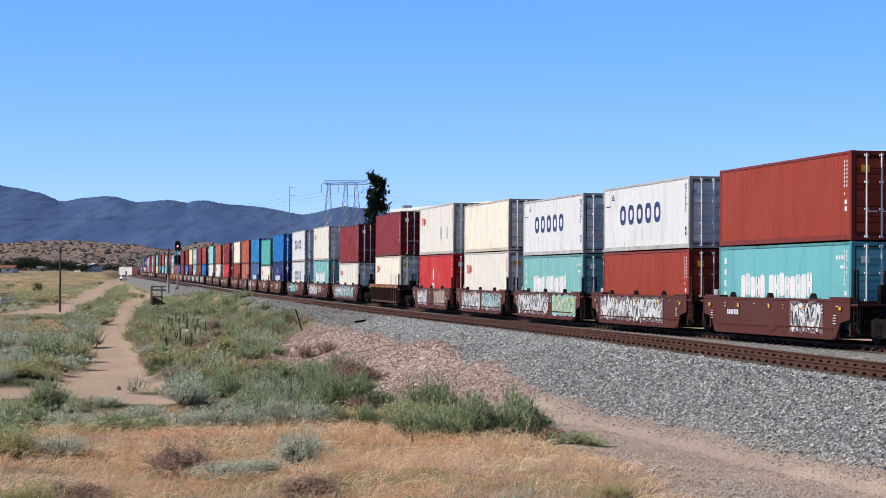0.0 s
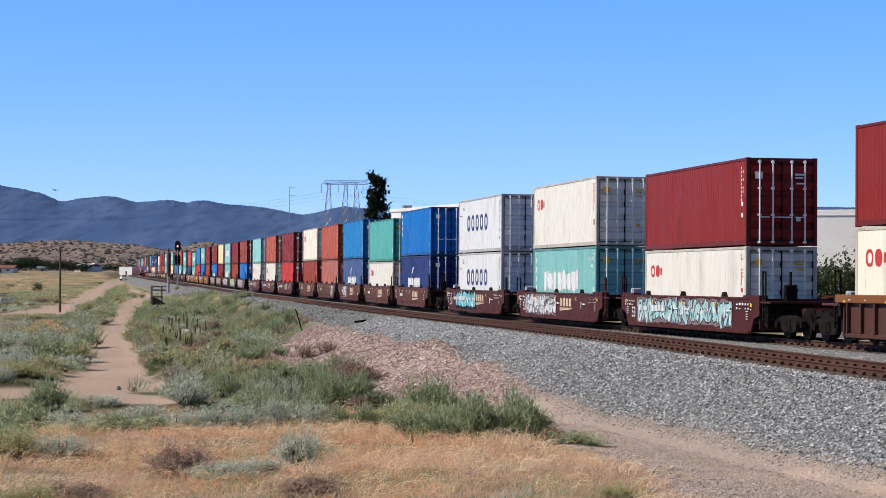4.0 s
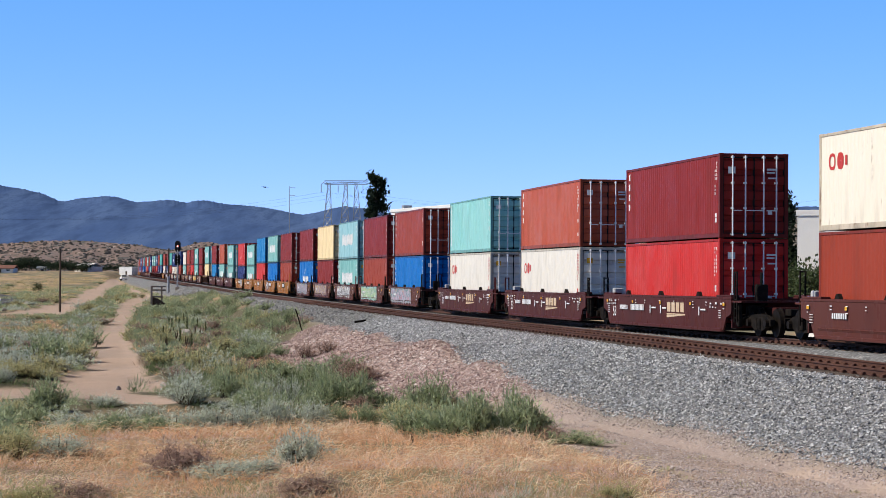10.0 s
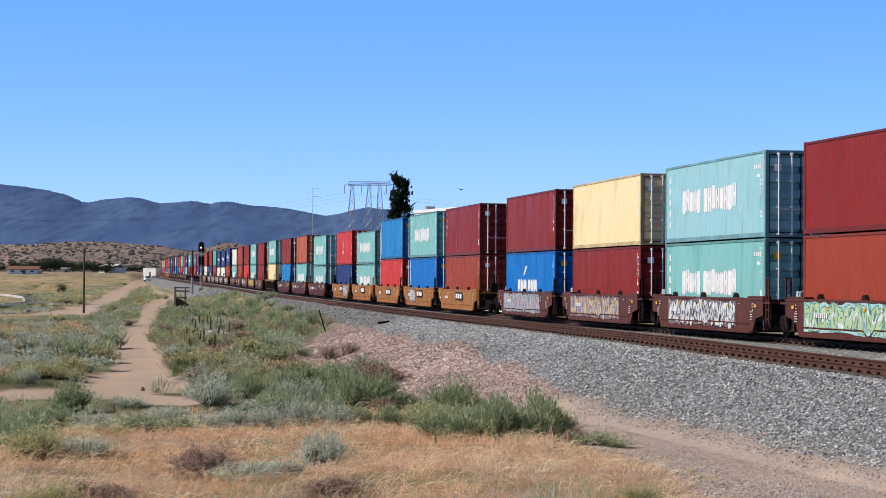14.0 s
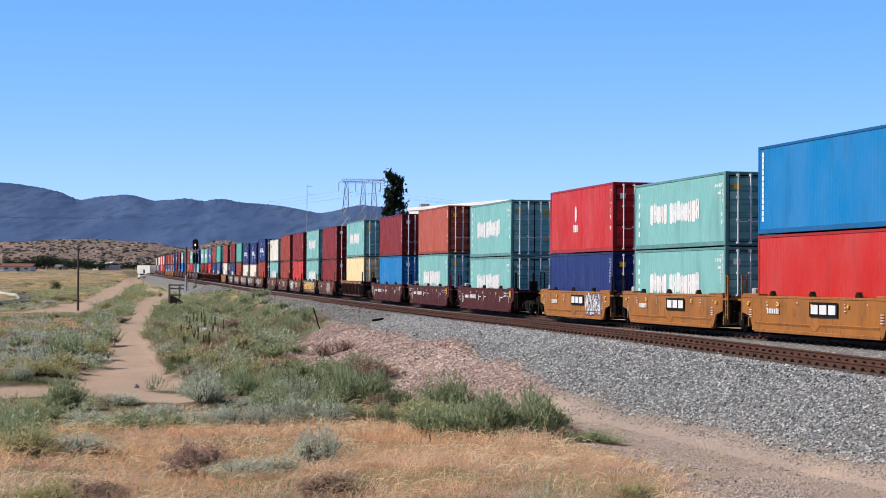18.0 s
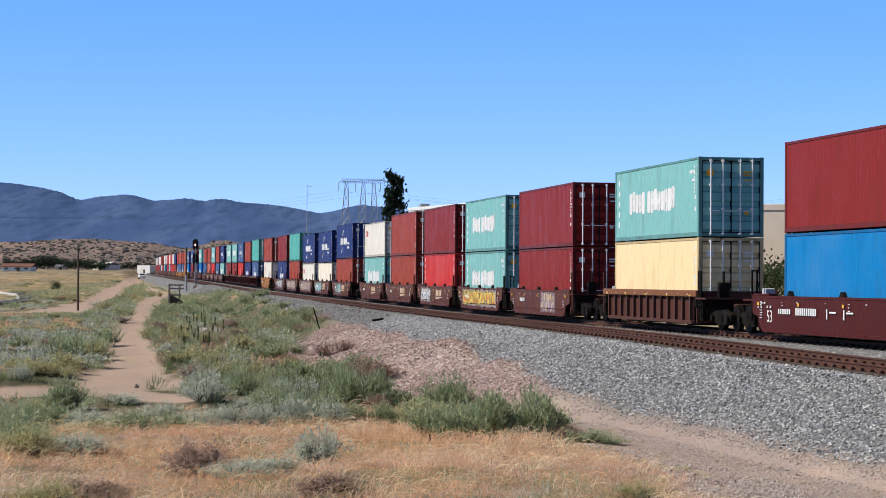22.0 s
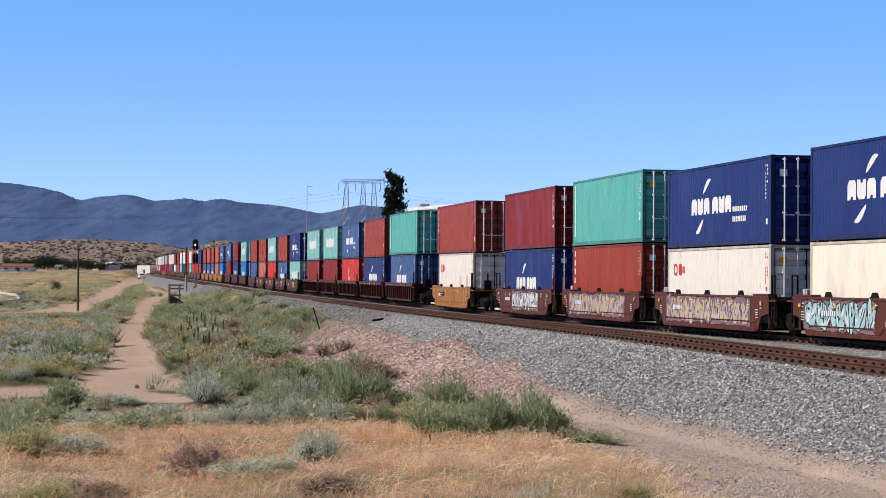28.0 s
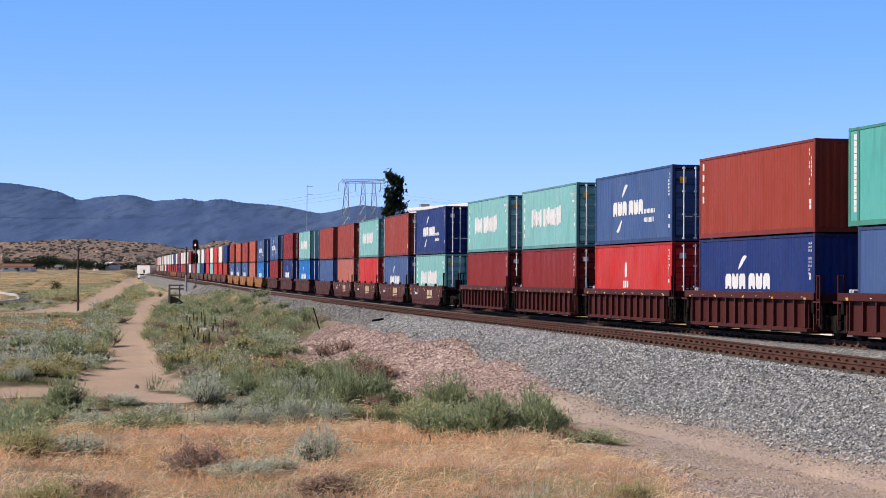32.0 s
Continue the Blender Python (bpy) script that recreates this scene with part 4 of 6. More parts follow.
        if style == "smooth" and mat == "o":
            single = lead and -1 in ends
            x0, wd, z0, z1 = (-3.4, .34, .76, .98) if single else (-.2, .75, .68, 1.12)
            g = Geo().box(x0, x0 + wd * 3 + .15, y - .004, y + .004, z0, z1)
            part("mark_panel", g, RUBBER, sill, "black panel behind the mark")
            g = Geo()
            for i in range(3):
                g.box(x0 + .15 + i * wd, x0 + i * wd + wd, y - (.009 if s < 0 else -.001), y + (.009 if s > 0 else -.001), z0 + .08, z1 - .08)
            part("number_bars", g, WHITE, sill)
    if tag and not far:
        for k, (cc, a, b) in enumerate(tag):
            x0, x1 = -hw + a * 2 * hw, -hw + b * 2 * hw
            g = scribble(random.Random(seed * 7 + k), x0, x1, .235 if style != "ribbed" else .34, top - .03, -(w + .012) if style != "ribbed" else -(w + .03))
            part("graffiti", g, SPRAY[cc], root, "sprayed graffiti scrawl")
    g = Geo().box(-hw, hw, -1.25, 1.25, .22, .30)
    for i in range(5):
        x = -hw + .8 + (2 * hw - 1.6) * i / 4
        g.box(x - .2, x + .2, -1.45, 1.45, .15, .335)
    part("well_floor", g, DARK, root)
    for e in (-1, 1):
        part("well_end", Geo().box(*sorted((e * hw, e * (hw + .08))), -1.4, 1.4, .25, top - .03), mt, root)
        g = Geo().box(*sorted((e * (hw + .08), e * (half - .18))), -.45, .45, .62, .95, .02)
        g.box(*sorted((e * (hw + .1), e * (half - .55))), -1.5, 1.5, 1.10, 1.16)
        part("end_platform", g, mt, root)
        if far:
            continue
        # posts and rungs at each end, a pale valve box, dark gear under the platform
        g, xx = Geo(), e * (hw + .55)
        tall = 2.12 if (lead and e == 1) or (e == -1 and -1 in ends) else 1.95
        for x, y in ((xx, -1.47), (xx + e * .26, -1.47)) if e == 1 else ((xx, -1.47), (xx, -1.3)):
            g.tube((x, y, .45 if abs(y) > 1.3 else 1.1), (x, y, tall), .034, 6)
        for z in (.6, .9, 1.2, tall - .03):
            g.tube((xx, -1.47, z), (xx + e * .26, -1.47, z) if e == 1 else (xx, -1.3, z), .022, 6)
        part("hand_rail", g, mt if (seed + e) % 3 == 0 else DARK, root, "thin steel hand rail with rungs")
        g = Geo()
        for a, b, y0, y1, z0, z1 in ((.15, .5, -1.3, -.7, .35, .72), (.45, .8, -1.05, -.5, .55, 1.05), (.2, .9, -.4, .4, .3, .6), (.1, .28, -1.5, -1.2, .78, 1.32), (.6, .75, -1.4, -1.25, .3, 1.1)):
            g.box(*sorted((e * (hw + a), e * (hw + b))), y0, y1, z0, z1, .03)
        g.tube((e * (hw + .3), -1.2, .5), (e * (hw + 1.0), -.9, .75), .06, 7)
        part("brake_gear", g, DARK, root, "grimy brake gear and brackets")
        if e == -1:
            part("valve_box", Geo().box(xx - .25, xx + .1, -1.05, -.7, 1.165, 1.52, .03), mottled("pale_grey_box", (.55, .55, .55), (.42, .42, .42), 4.0, .6), root, "pale grey box on the end platform")
        if e == 1 and lead:
            g = Geo().box(xx - .12, xx + .10, -.75, -.35, 1.0, 1.7, .03).tube((xx, -.55, 1.6), (xx, -.55, 2.1), .05, 6)
            g.tube((xx + .10, -.55, 1.5), (xx + .13, -.55, 1.5), .20, 12)
            part("brake_stand", g, DARK, root, "hand brake wheel on a stand")
    for e in ends:
        bogie(root, e * half)
    for e in (1, -1):
        part("coupler", Geo().box(*sorted((e * (half - .2), e * (half + .35))), -.14, .14, .68, .9, .02), DARK, root)
    return root
# ---- the train, from its head to its tail ----
# pack: style, paint, place of the first box, spacing, units: (upper colour, mark, lower colour, mark, sprayed scrawls)
S5, S3 = 15.8, 19.85
TRAIN = [
    ("smooth", "b", 13.8, 15.75, [("B", "", "H", "lowblocks", (("w", .64, .86),)), ("W", "five", "B", "", (("w", .08, .8),)), ("W", "five", "T", "lowblocks", (("w", .05, .55), ("g", .62, .97))),
                                  ("E", "plain", "C", "redmark", (("w", .1, .5), ("t", .55, .95))), ("C", "redpatch", "R", "oval", (("w", .12, .42), ("y", .6, .9)))]),
    ("ribbed", "d", 97.06, S5, [("D", "", "E", "redpatch", ())]),
    ("long", "m", 118.9, S3, [("D", "", "C", "redmark", (("t", .12, .85),)), ("C", "redmark", "T", "lowblocks", (("w", .1, .5),)), ("W", "five", "W", "five", (("c", .18, .55),))]),
    ("smooth", "b", 180.4, 15.8, [("U", "halfupright", "N", "lowswoosh", ()), ("G", "", "C", "redmark", ()), ("L", "", "S", "lowswoosh", (("w", .2, .4),)), ("O", "", "K", "", (("w", .78, .9),)), ("E", "redmark", "B", "", ())]),
    ("long", "m", 265.4, S3, [("D", "halfupright", "R", "", ()), ("O", "halfupright", "C", "redmark", ()), ("A", "upright", "C", "redmark", ())]),
    ("smooth", "b", 326.9, 15.95, [("B", "halfupright", "U", "halfupright", (("p", .06, .75),)), ("D", "", "B", "", (("g", .1, .75),)), ("P", "blocks", "T", "lowblocks", (("w", .15, .8),)), ("Y", "", "D", "", (("y", .1, .8),)), ("D", "", "U", "lowswoosh", (("p", .1, .8),))]),
    ("smooth", "o", 410.9, 15.8, [("D", "halfupright", "B", "", ()), ("T", "blocks", "U", "upright", (("w", .2, .4),)), ("L", "upright", "R", "", ()), ("T", "blocks", "T", "lowblocks", ()), ("R", "oval", "N", "", (("w", .68, .92),))]),
    ("long", "q", 495.8, 19.9, [("T", "blocks", "T", "lowblocks", ()), ("O", "", "T", "lowblocks", ()), ("D", "", "L", "", ())]),
    ("ribbed", "d", 557.3, S5, [("T", "blocks", "Y", "", ())]),
    ("smooth", "b", 577.3, 15.8, [("D", "", "D", "", (("y", .55, .8),)), ("T", "blocks", "T", "lowblocks", (("o", .1, .9),)), ("D", "", "R", "halfupright", (("w", .1, .4),)), ("B", "", "B", "", ()), ("C", "redmark", "T", "lowblocks", ())]),
    ("smooth", "b", 660.9, 15.95, [("N", "swoosh", "B", "", (("t", .2, .5),)), ("N", "swoosh", "E", "plain", (("t", .05, .5),)), ("N", "swoosh", "C", "redmark", (("y", .1, .88),)), ("G", "upright", "B", "halfupright", (("y", .08, .85),)), ("D", "", "N", "lowswoosh", (("w", .3, .8),))]),
    ("smooth", "o", 746.3, S5, [("B", "halfupright", "C", "redpatch", ())]),
    ("ribbed", "m", 768.6, 15.8, [("G", "upright", "S", "lowswoosh", ()), ("B", "halfupright", "N", "lowswoosh", ()), ("S", "swoosh", "R", "oval", ()), ("T", "blocks", "D", "", ()), ("T", "blocks", "D", "", ())]),
    ("smooth", "m", 851.9, 15.85, [("N", "swoosh", "T", "lowblocks", ()), ("B", "", "S", "lowswoosh", ()), ("T", "blocks", "R", "", ()), ("B", "", "K", "", ()), ("B", "", "S", "", ())]),
    ("ribbed", "m", 936.8, 19.6, [("T", "blocks", "U", "lowswoosh", ()), ("D", "", "N", "lowswoosh", ()), ("S", "swoosh", "D", "", ())]),
    ("smooth", "o", 998.0, 15.95, [("S", "swoosh", "U", "lowswoosh", ()), ("O", "", "K", "", ()), ("B", "", "S", "lowswoosh", ()), ("O", "", "S", "lowswoosh", ()), ("B", "", "S", "lowswoosh", ())]),
    ("smooth", "b", 1081.7, 15.8, [("N", "", "B", "", ()), ("C", "", "R", "", ()), ("R", "", "R", "", ()), ("C", "", "T", "", ()), ("R", "", "R", "", ())]),
    ("long", "b", 1165.0, S3, [("C", "", "N", "", ()), ("C", "", "T", "", ()), ("B", "", "R", "", ())]),
]
_r = random.Random(5)
_s = 1165.0 + 3 * S3 + 2.5
while _s < 1790:          # the far end, never near
    _n = _r.choice((3, 5, 5))
    TRAIN.append(("smooth", _r.choice("bbbo"), _s, 15.85, [(_r.choice("CCWCBDRCWN"), "", _r.choice("BRCDRTBNC"), "", ()) for _ in range(_n)]))
    _s += _n * 15.85 + 4.4
# low boxes by number in the train: upper, lower
LOW_UP, LOW_DOWN = {0, 1, 2, 3, 25, 35}, {0, 1, 2, 6, 10, 25, 26, 27, 37, 38, 43, 44, 45, 46}
_wagons, _i = {}, 0
for style, paint, s0, pitch, units in TRAIN:
    for j, (uc, um, lc, lm, tag) in enumerate(units):
        s, far = s0 + j * pitch, _i > 50
        mid = s + 6.096
        half = pitch / 2 if len(units) > 1 else 8.5
        hw = {"smooth": 6.45, "long": 8.0, "ribbed": 6.45 if pitch < 17 else 7.6}[style]
        ends = [1] if j < len(units) - 1 else [1, -1]
        lead = j == 0
        key = (style, paint, half, hw, tuple(ends), lead, tag if tag else (_i % 2), far)
        if key in _wagons:
            ob = copy_thing(_wagons[key], Matrix())
        else:
            ob = _wagons[key] = well_wagon(style, paint, half, hw, ends, tag, far, _i + 1, lead)
        KEYED.append((ob, mid, 0.0))
        floor = .36 + ((.07 if len(units) == 1 or j == 0 else (.28 if len(units) == 5 else .18)) if style == "ribbed" else 0)
        hl, hu = (LOW if _i in LOW_DOWN else HIGH), (LOW if _i in LOW_UP else HIGH)
        place_container(lc, hl, lm, mid, floor, far, 12.192, _i == 43)
        place_container(uc, hu, um, mid, floor + hl + .02, far, 13.716 if _i in (41, 42) else 12.192, _i == 43)
        _i += 1


def train_pose(s, up):
    x, y, z, h = track(s)
    dz = (track(s + 6)[2] - track(s - 6)[2]) / 12
    return pose(x, y, z + up, 0, math.degrees(math.atan(dz)), math.degrees(math.atan2(-math.cos(h), -math.sin(h))))
# ---- plants and stones ----
def leaf_mat(name, tones, rough=.8, thin=.4):
    """Leaf or straw colours, one pick for each blade."""
    m, n, l, p = nodes_of(name)
    geo = n.new("ShaderNodeNewGeometry")
    r = n.new("ShaderNodeValToRGB")
    els = r.color_ramp.elements
    while len(els) < len(tones):
        els.new(.5)
    for i, c in enumerate(tones):
        els[i].position = i / (len(tones) - 1)
        els[i].color = (*c, 1)
    l.new(geo.outputs["Random Per Island"], r.inputs[0])
    big = _noise(n, l, n.new("ShaderNodeTexCoord").outputs["Object"], .9, 3)
    c = _mix(n, l, _ramp(n, l, big, .4, .8), r.outputs[0], tuple(v * .8 for v in tones[0])) if thin else r.outputs[0]
    l.new(c, p.inputs["Base Color"])
    p.inputs["Roughness"].default_value = rough
    p.inputs["Specular IOR Level"].default_value = .2
    if thin:                                     # light comes through the blades
        t, mx = n.new("ShaderNodeBsdfTranslucent"), n.new("ShaderNodeMixShader")
        l.new(c, t.inputs["Color"])
        mx.inputs[0].default_value = thin
        l.new(p.outputs[0], mx.inputs[1])
        l.new(t.outputs[0], mx.inputs[2])
        l.new(mx.outputs[0], n["Material Output"].inputs["Surface"])
    return m


STRAW = leaf_mat("dry_straw", [(.62, .37, .23), (.98, .68, .45), (.78, .48, .30), (1.0, .85, .66), (.92, .59, .38)])
UNDER = leaf_mat("matted_dry_grass", [(.46, .28, .18), (.74, .48, .31), (.56, .35, .23), (.84, .60, .42)])
GREYSTRAW = leaf_mat("grey_dry_weed", [(.56, .39, .34), (.92, .72, .63), (.66, .47, .41), (1.0, .87, .79)])
GREENGRASS = leaf_mat("green_grass", [(.22, .26, .10), (.29, .33, .13), (.36, .36, .17), (.18, .22, .09)])
LEAF = {"green": leaf_mat("green_brush_leaf", [(.33, .39, .23), (.42, .48, .285), (.24, .29, .17), (.53, .57, .375)]),
        "sage": leaf_mat("sage_leaf", [(.50, .54, .45), (.61, .65, .55), (.40, .44, .36), (.72, .76, .65)]),
        "olive": leaf_mat("olive_leaf", [(.46, .445, .23), (.59, .55, .305), (.355, .355, .185), (.72, .645, .40)]),
        "dry": leaf_mat("dead_brush", [(.38, .26, .21), (.48, .35, .29), (.28, .18, .15), (.58, .46, .38)])}
TWIG = mottled("dark_twig", (.085, .06, .045), (.13, .095, .07), 6.0, .9)


def blades(base, tip, width, rng, sag=.15):
    """Tapered bent blades from base points to tip points; vertices and faces for from_pydata."""
    n = len(base)
    d = tip - base
    side = np.stack([-d[:, 1], d[:, 0], np.zeros(n)], 1) + rng.normal(0, .02, (n, 3))
    side[:, :2] += rng.normal(0, .25, (n, 2)) * np.linalg.norm(d, axis=1)[:, None]
    side /= np.linalg.norm(side, axis=1)[:, None] + 1e-9
    w = np.asarray(width).reshape(-1, 1) * np.ones((n, 1)) / 2
    mid = base + d * .55
    mid[:, 2] += np.linalg.norm(d, axis=1) * sag * .5
    tip = tip.copy()
    tip[:, 2] -= np.linalg.norm(d, axis=1) * sag * .3
    v = np.stack([base - side * w, base + side * w, mid + side * w * .8, mid - side * w * .8, tip], 1).reshape(-1, 3)
    k = np.arange(n)[:, None] * 5
    return v, (k + np.array([[0, 1, 2, 3]])).tolist() + (k + np.array([[3, 2, 4]])).tolist()


def raw(name, v, f, *mats):
    me = bpy.data.meshes.new(name)
    me.from_pydata(np.asarray(v).tolist(), [], f)
    for m in mats:
        me.materials.append(m)
    me.update()
    return me


def make_shrub(kind, seed, count, width):
    """A brush one metre across and one high: twigs from the root, fine upright leaves round a lumpy dome."""
    rng = np.random.default_rng(seed)
    label = {"green": "feathery green desert brush rooted in the sand", "sage": "pale grey-green sagebrush clump", "olive": "low olive-green desert shrub", "dry": "dead brown tangled brush"}[kind]
    root = tagged(new("shrub"), label, "shrub", "desert shrubs")
    # stems fan out from several crowns; leaves sit along their upper parts
    stems = max(40, count // 13)
    crowns = rng.normal(0, .15, (6, 2))
    which = rng.integers(0, 6, stems)
    ang, spread = rng.uniform(0, 2 * np.pi, stems), rng.random(stems) ** .7
    tall = (.55 + .45 * rng.random(6))[which] * (1 - .45 * spread ** 2) * rng.uniform(.65, 1.12, stems)
    foot = np.stack([crowns[which, 0], crowns[which, 1], np.zeros(stems)], 1)
    reach = (.42 if kind != "green" else .34) * spread
    tip = foot + np.stack([np.cos(ang) * reach, np.sin(ang) * reach, tall], 1)
    pick = rng.integers(0, stems, count)
    along = .18 + .82 * rng.random(count) ** .75
    base = foot[pick] + (tip - foot)[pick] * along[:, None] + rng.normal(0, .018, (count, 3))
    ln = rng.uniform(.05, .13, count) * (1.2 if kind == "green" else .95)
    out = (tip - foot)[pick] * .9 + rng.normal(0, .32 if kind == "green" else .55, (count, 3))
    if kind == "dry":
        out = rng.normal(0, 1, (count, 3)) + np.array([0, 0, .35])
    out /= np.linalg.norm(out, axis=1)[:, None]
    v, f = blades(base, base + out * ln[:, None], width, rng, .08)
    crown = new("foliage", raw("foliage", v, f, LEAF[kind]))
    crown.parent = root
    k = min(stems, 60)
    v, f = blades(foot[:k], tip[:k] * .93, .014, rng, .05)
    tw = tagged(new("twig_tangle", raw("twig_tangle", v, f, TWIG)), kind="stuff")
    tw.parent = root
    return root


GREEN = [(1.4, 54.5, 2.1, 1.25), (-.2, 58.3, 1.6, .77), (-3.0, 68.5, 1.9, 1.22), (-4.5, 78.8, 2.2, .9), (3.1, 51.9, 1.1, .4), (-21.3, 212.7, 6.0, 1.95), (-29.9, 259.2, 4.6, 1.85), (-10.6, 147.3, 2.1, 1.57),
         (-10.7, 117.1, 2.7, 1.13), (-8.6, 109.4, 1.9, .89), (-5.6, 88.3, 2.5, .9), (-4.3, 86.4, 2.2, .92), (-2.3, 68.5, 1.6, .87), (-1.3, 61.9, 1.3, .63), (-6.5, 72.2, 2.2, 1.1), (-4.4, 61.7, 2.2, .94), (-2.5, 61.8, 1.7, .71)]
SAGE = [(-5.4, 70.6, 1.7, .81), (-9.4, 80.9, 1.2, .99), (-7.5, 67.1, 1.4, 1.02), (-2.8, 46.1, 1.0, .88), (-3.9, 42.5, 1.4, .45), (-8.4, 61.2, 1.4, .7), (-9.7, 57.9, 1.3, .66), (-17.0, 88.9, 1.8, 1.02),
        (-16.2, 91.9, 1.9, 1.17), (-16.9, 101.8, 1.6, 1.04), (-24.4, 125.8, 2.2, 1.28), (-25.2, 136.8, 2.4, 1.22), (-21.3, 124.5, 2.2, 1.2), (-33.0, 173.1, 2.6, 1.32), (-10.1, 66.8, 1.0, .51), (-5.8, 59.0, 1.7, .83)]
OLIVE = [(-13.8, 165.0, 2.8, 1.34), (-12.8, 102.4, 1.6, .91), (-15.3, 127.5, 2.3, .97), (-11.0, 102.6, 2.1, .94), (-8.4, 85.9, 2.0, .87), (-18.7, 138.2, 1.4, .88), (-26.9, 210.1, 2.7, 1.39), (-20.4, 182.7, 3.7, 1.39),
         (-9.2, 47.1, 1.2, .72), (-7.1, 37.9, .9, .72), (3.0, 38.1, .7, .39), (2.2, 55.1, .8, .56), (-53.4, 296.3, 5.3, 1.81), (-50.5, 358.9, 4.6, 1.83), (-49.1, 325.4, 3.3, 1.82)]
DRY = [(-5.1, 43.5, 1.3, .83), (-6.1, 107.4, 1.9, 1.23), (-4.4, 100.2, 1.0, .64), (-8.9, 99.4, 1.5, .63), (-6.9, 80.3, 1.2, .51), (-15.3, 133.0, 1.4, .74), (-2.5, 39.2, 1.2, .5), (-6.3, 39.0, 1.2, .5), (2.8, 54.3, .8, .48)]


GREEN += [(-10.8, 52.5, 1.6, .8), (-11.3, 55, 1.8, .85), (-9.9, 50.2, 1.2, .6), (-10.9, 49, 1.3, .7), (-9.2, 56.5, 1.2, .5), (-1.2, 63.4, 1.5, .8), (-.4, 62.3, 1.4, .85), (.7, 54.9, 1.5, 1.25), (2.0, 55.0, 1.4, 1.2), (1.3, 55.5, 1.7, 1.4), (-.5, 55.6, 1.4, .95), (.2, 55.2, 1.3, 1.05), (-10.5, 51.2, 1.5, .75), (-9.6, 48.6, 1.2, .6), (-11.4, 57.3, 1.6, .8), (-10.7, 58.6, 1.4, .7), (-8.1, 55.6, 1.3, .6), (-7.4, 56.6, 1.2, .65), (-28.2, 260.7, 3.0, 1.4), (-22.6, 225.3, 2.8, 1.3), (-18.1, 197.9, 2.8, 1.3),
          (-14.6, 177, 2.4, 1.1), (-19.7, 202, 2.6, 1.2), (-12.6, 162.4, 2.2, 1.0), (-10.8, 151.7, 2.4, 1.2), (-10.9, 145.8, 1.8, .9)]
OLIVE += [(2.3, 58.6, 1.2, .8), (1.7, 57.6, 1.1, .7), (-16.2, 84.5, 1.6, .6), (-15.4, 87.0, 1.5, .6), (-17.2, 86.5, 1.6, .7), (-15.1, 84.2, 1.2, .45), (-16.0, 90.0, 1.6, .6), (-17.0, 83.0, 1.3, .5)]
SAGE += [(-8.1, 48.2, 1.4, .55), (-4.5, 43.8, 1.0, .4), (-3.5, 43.4, 1.0, .45), (-6.6, 58.9, 1.6, .8), (-5.1, 61.5, 1.6, .8), (-4.0, 60.3, 1.7, .85)]
DRY += [(-9.5, 141.2, 2.4, 1.0), (-13.2, 159.8, 2.0, .8), (-5.6, 45.6, 1.2, .75)]


def zat(x, y):
    return float(terrain(np.array([x]), np.array([y]))[0])


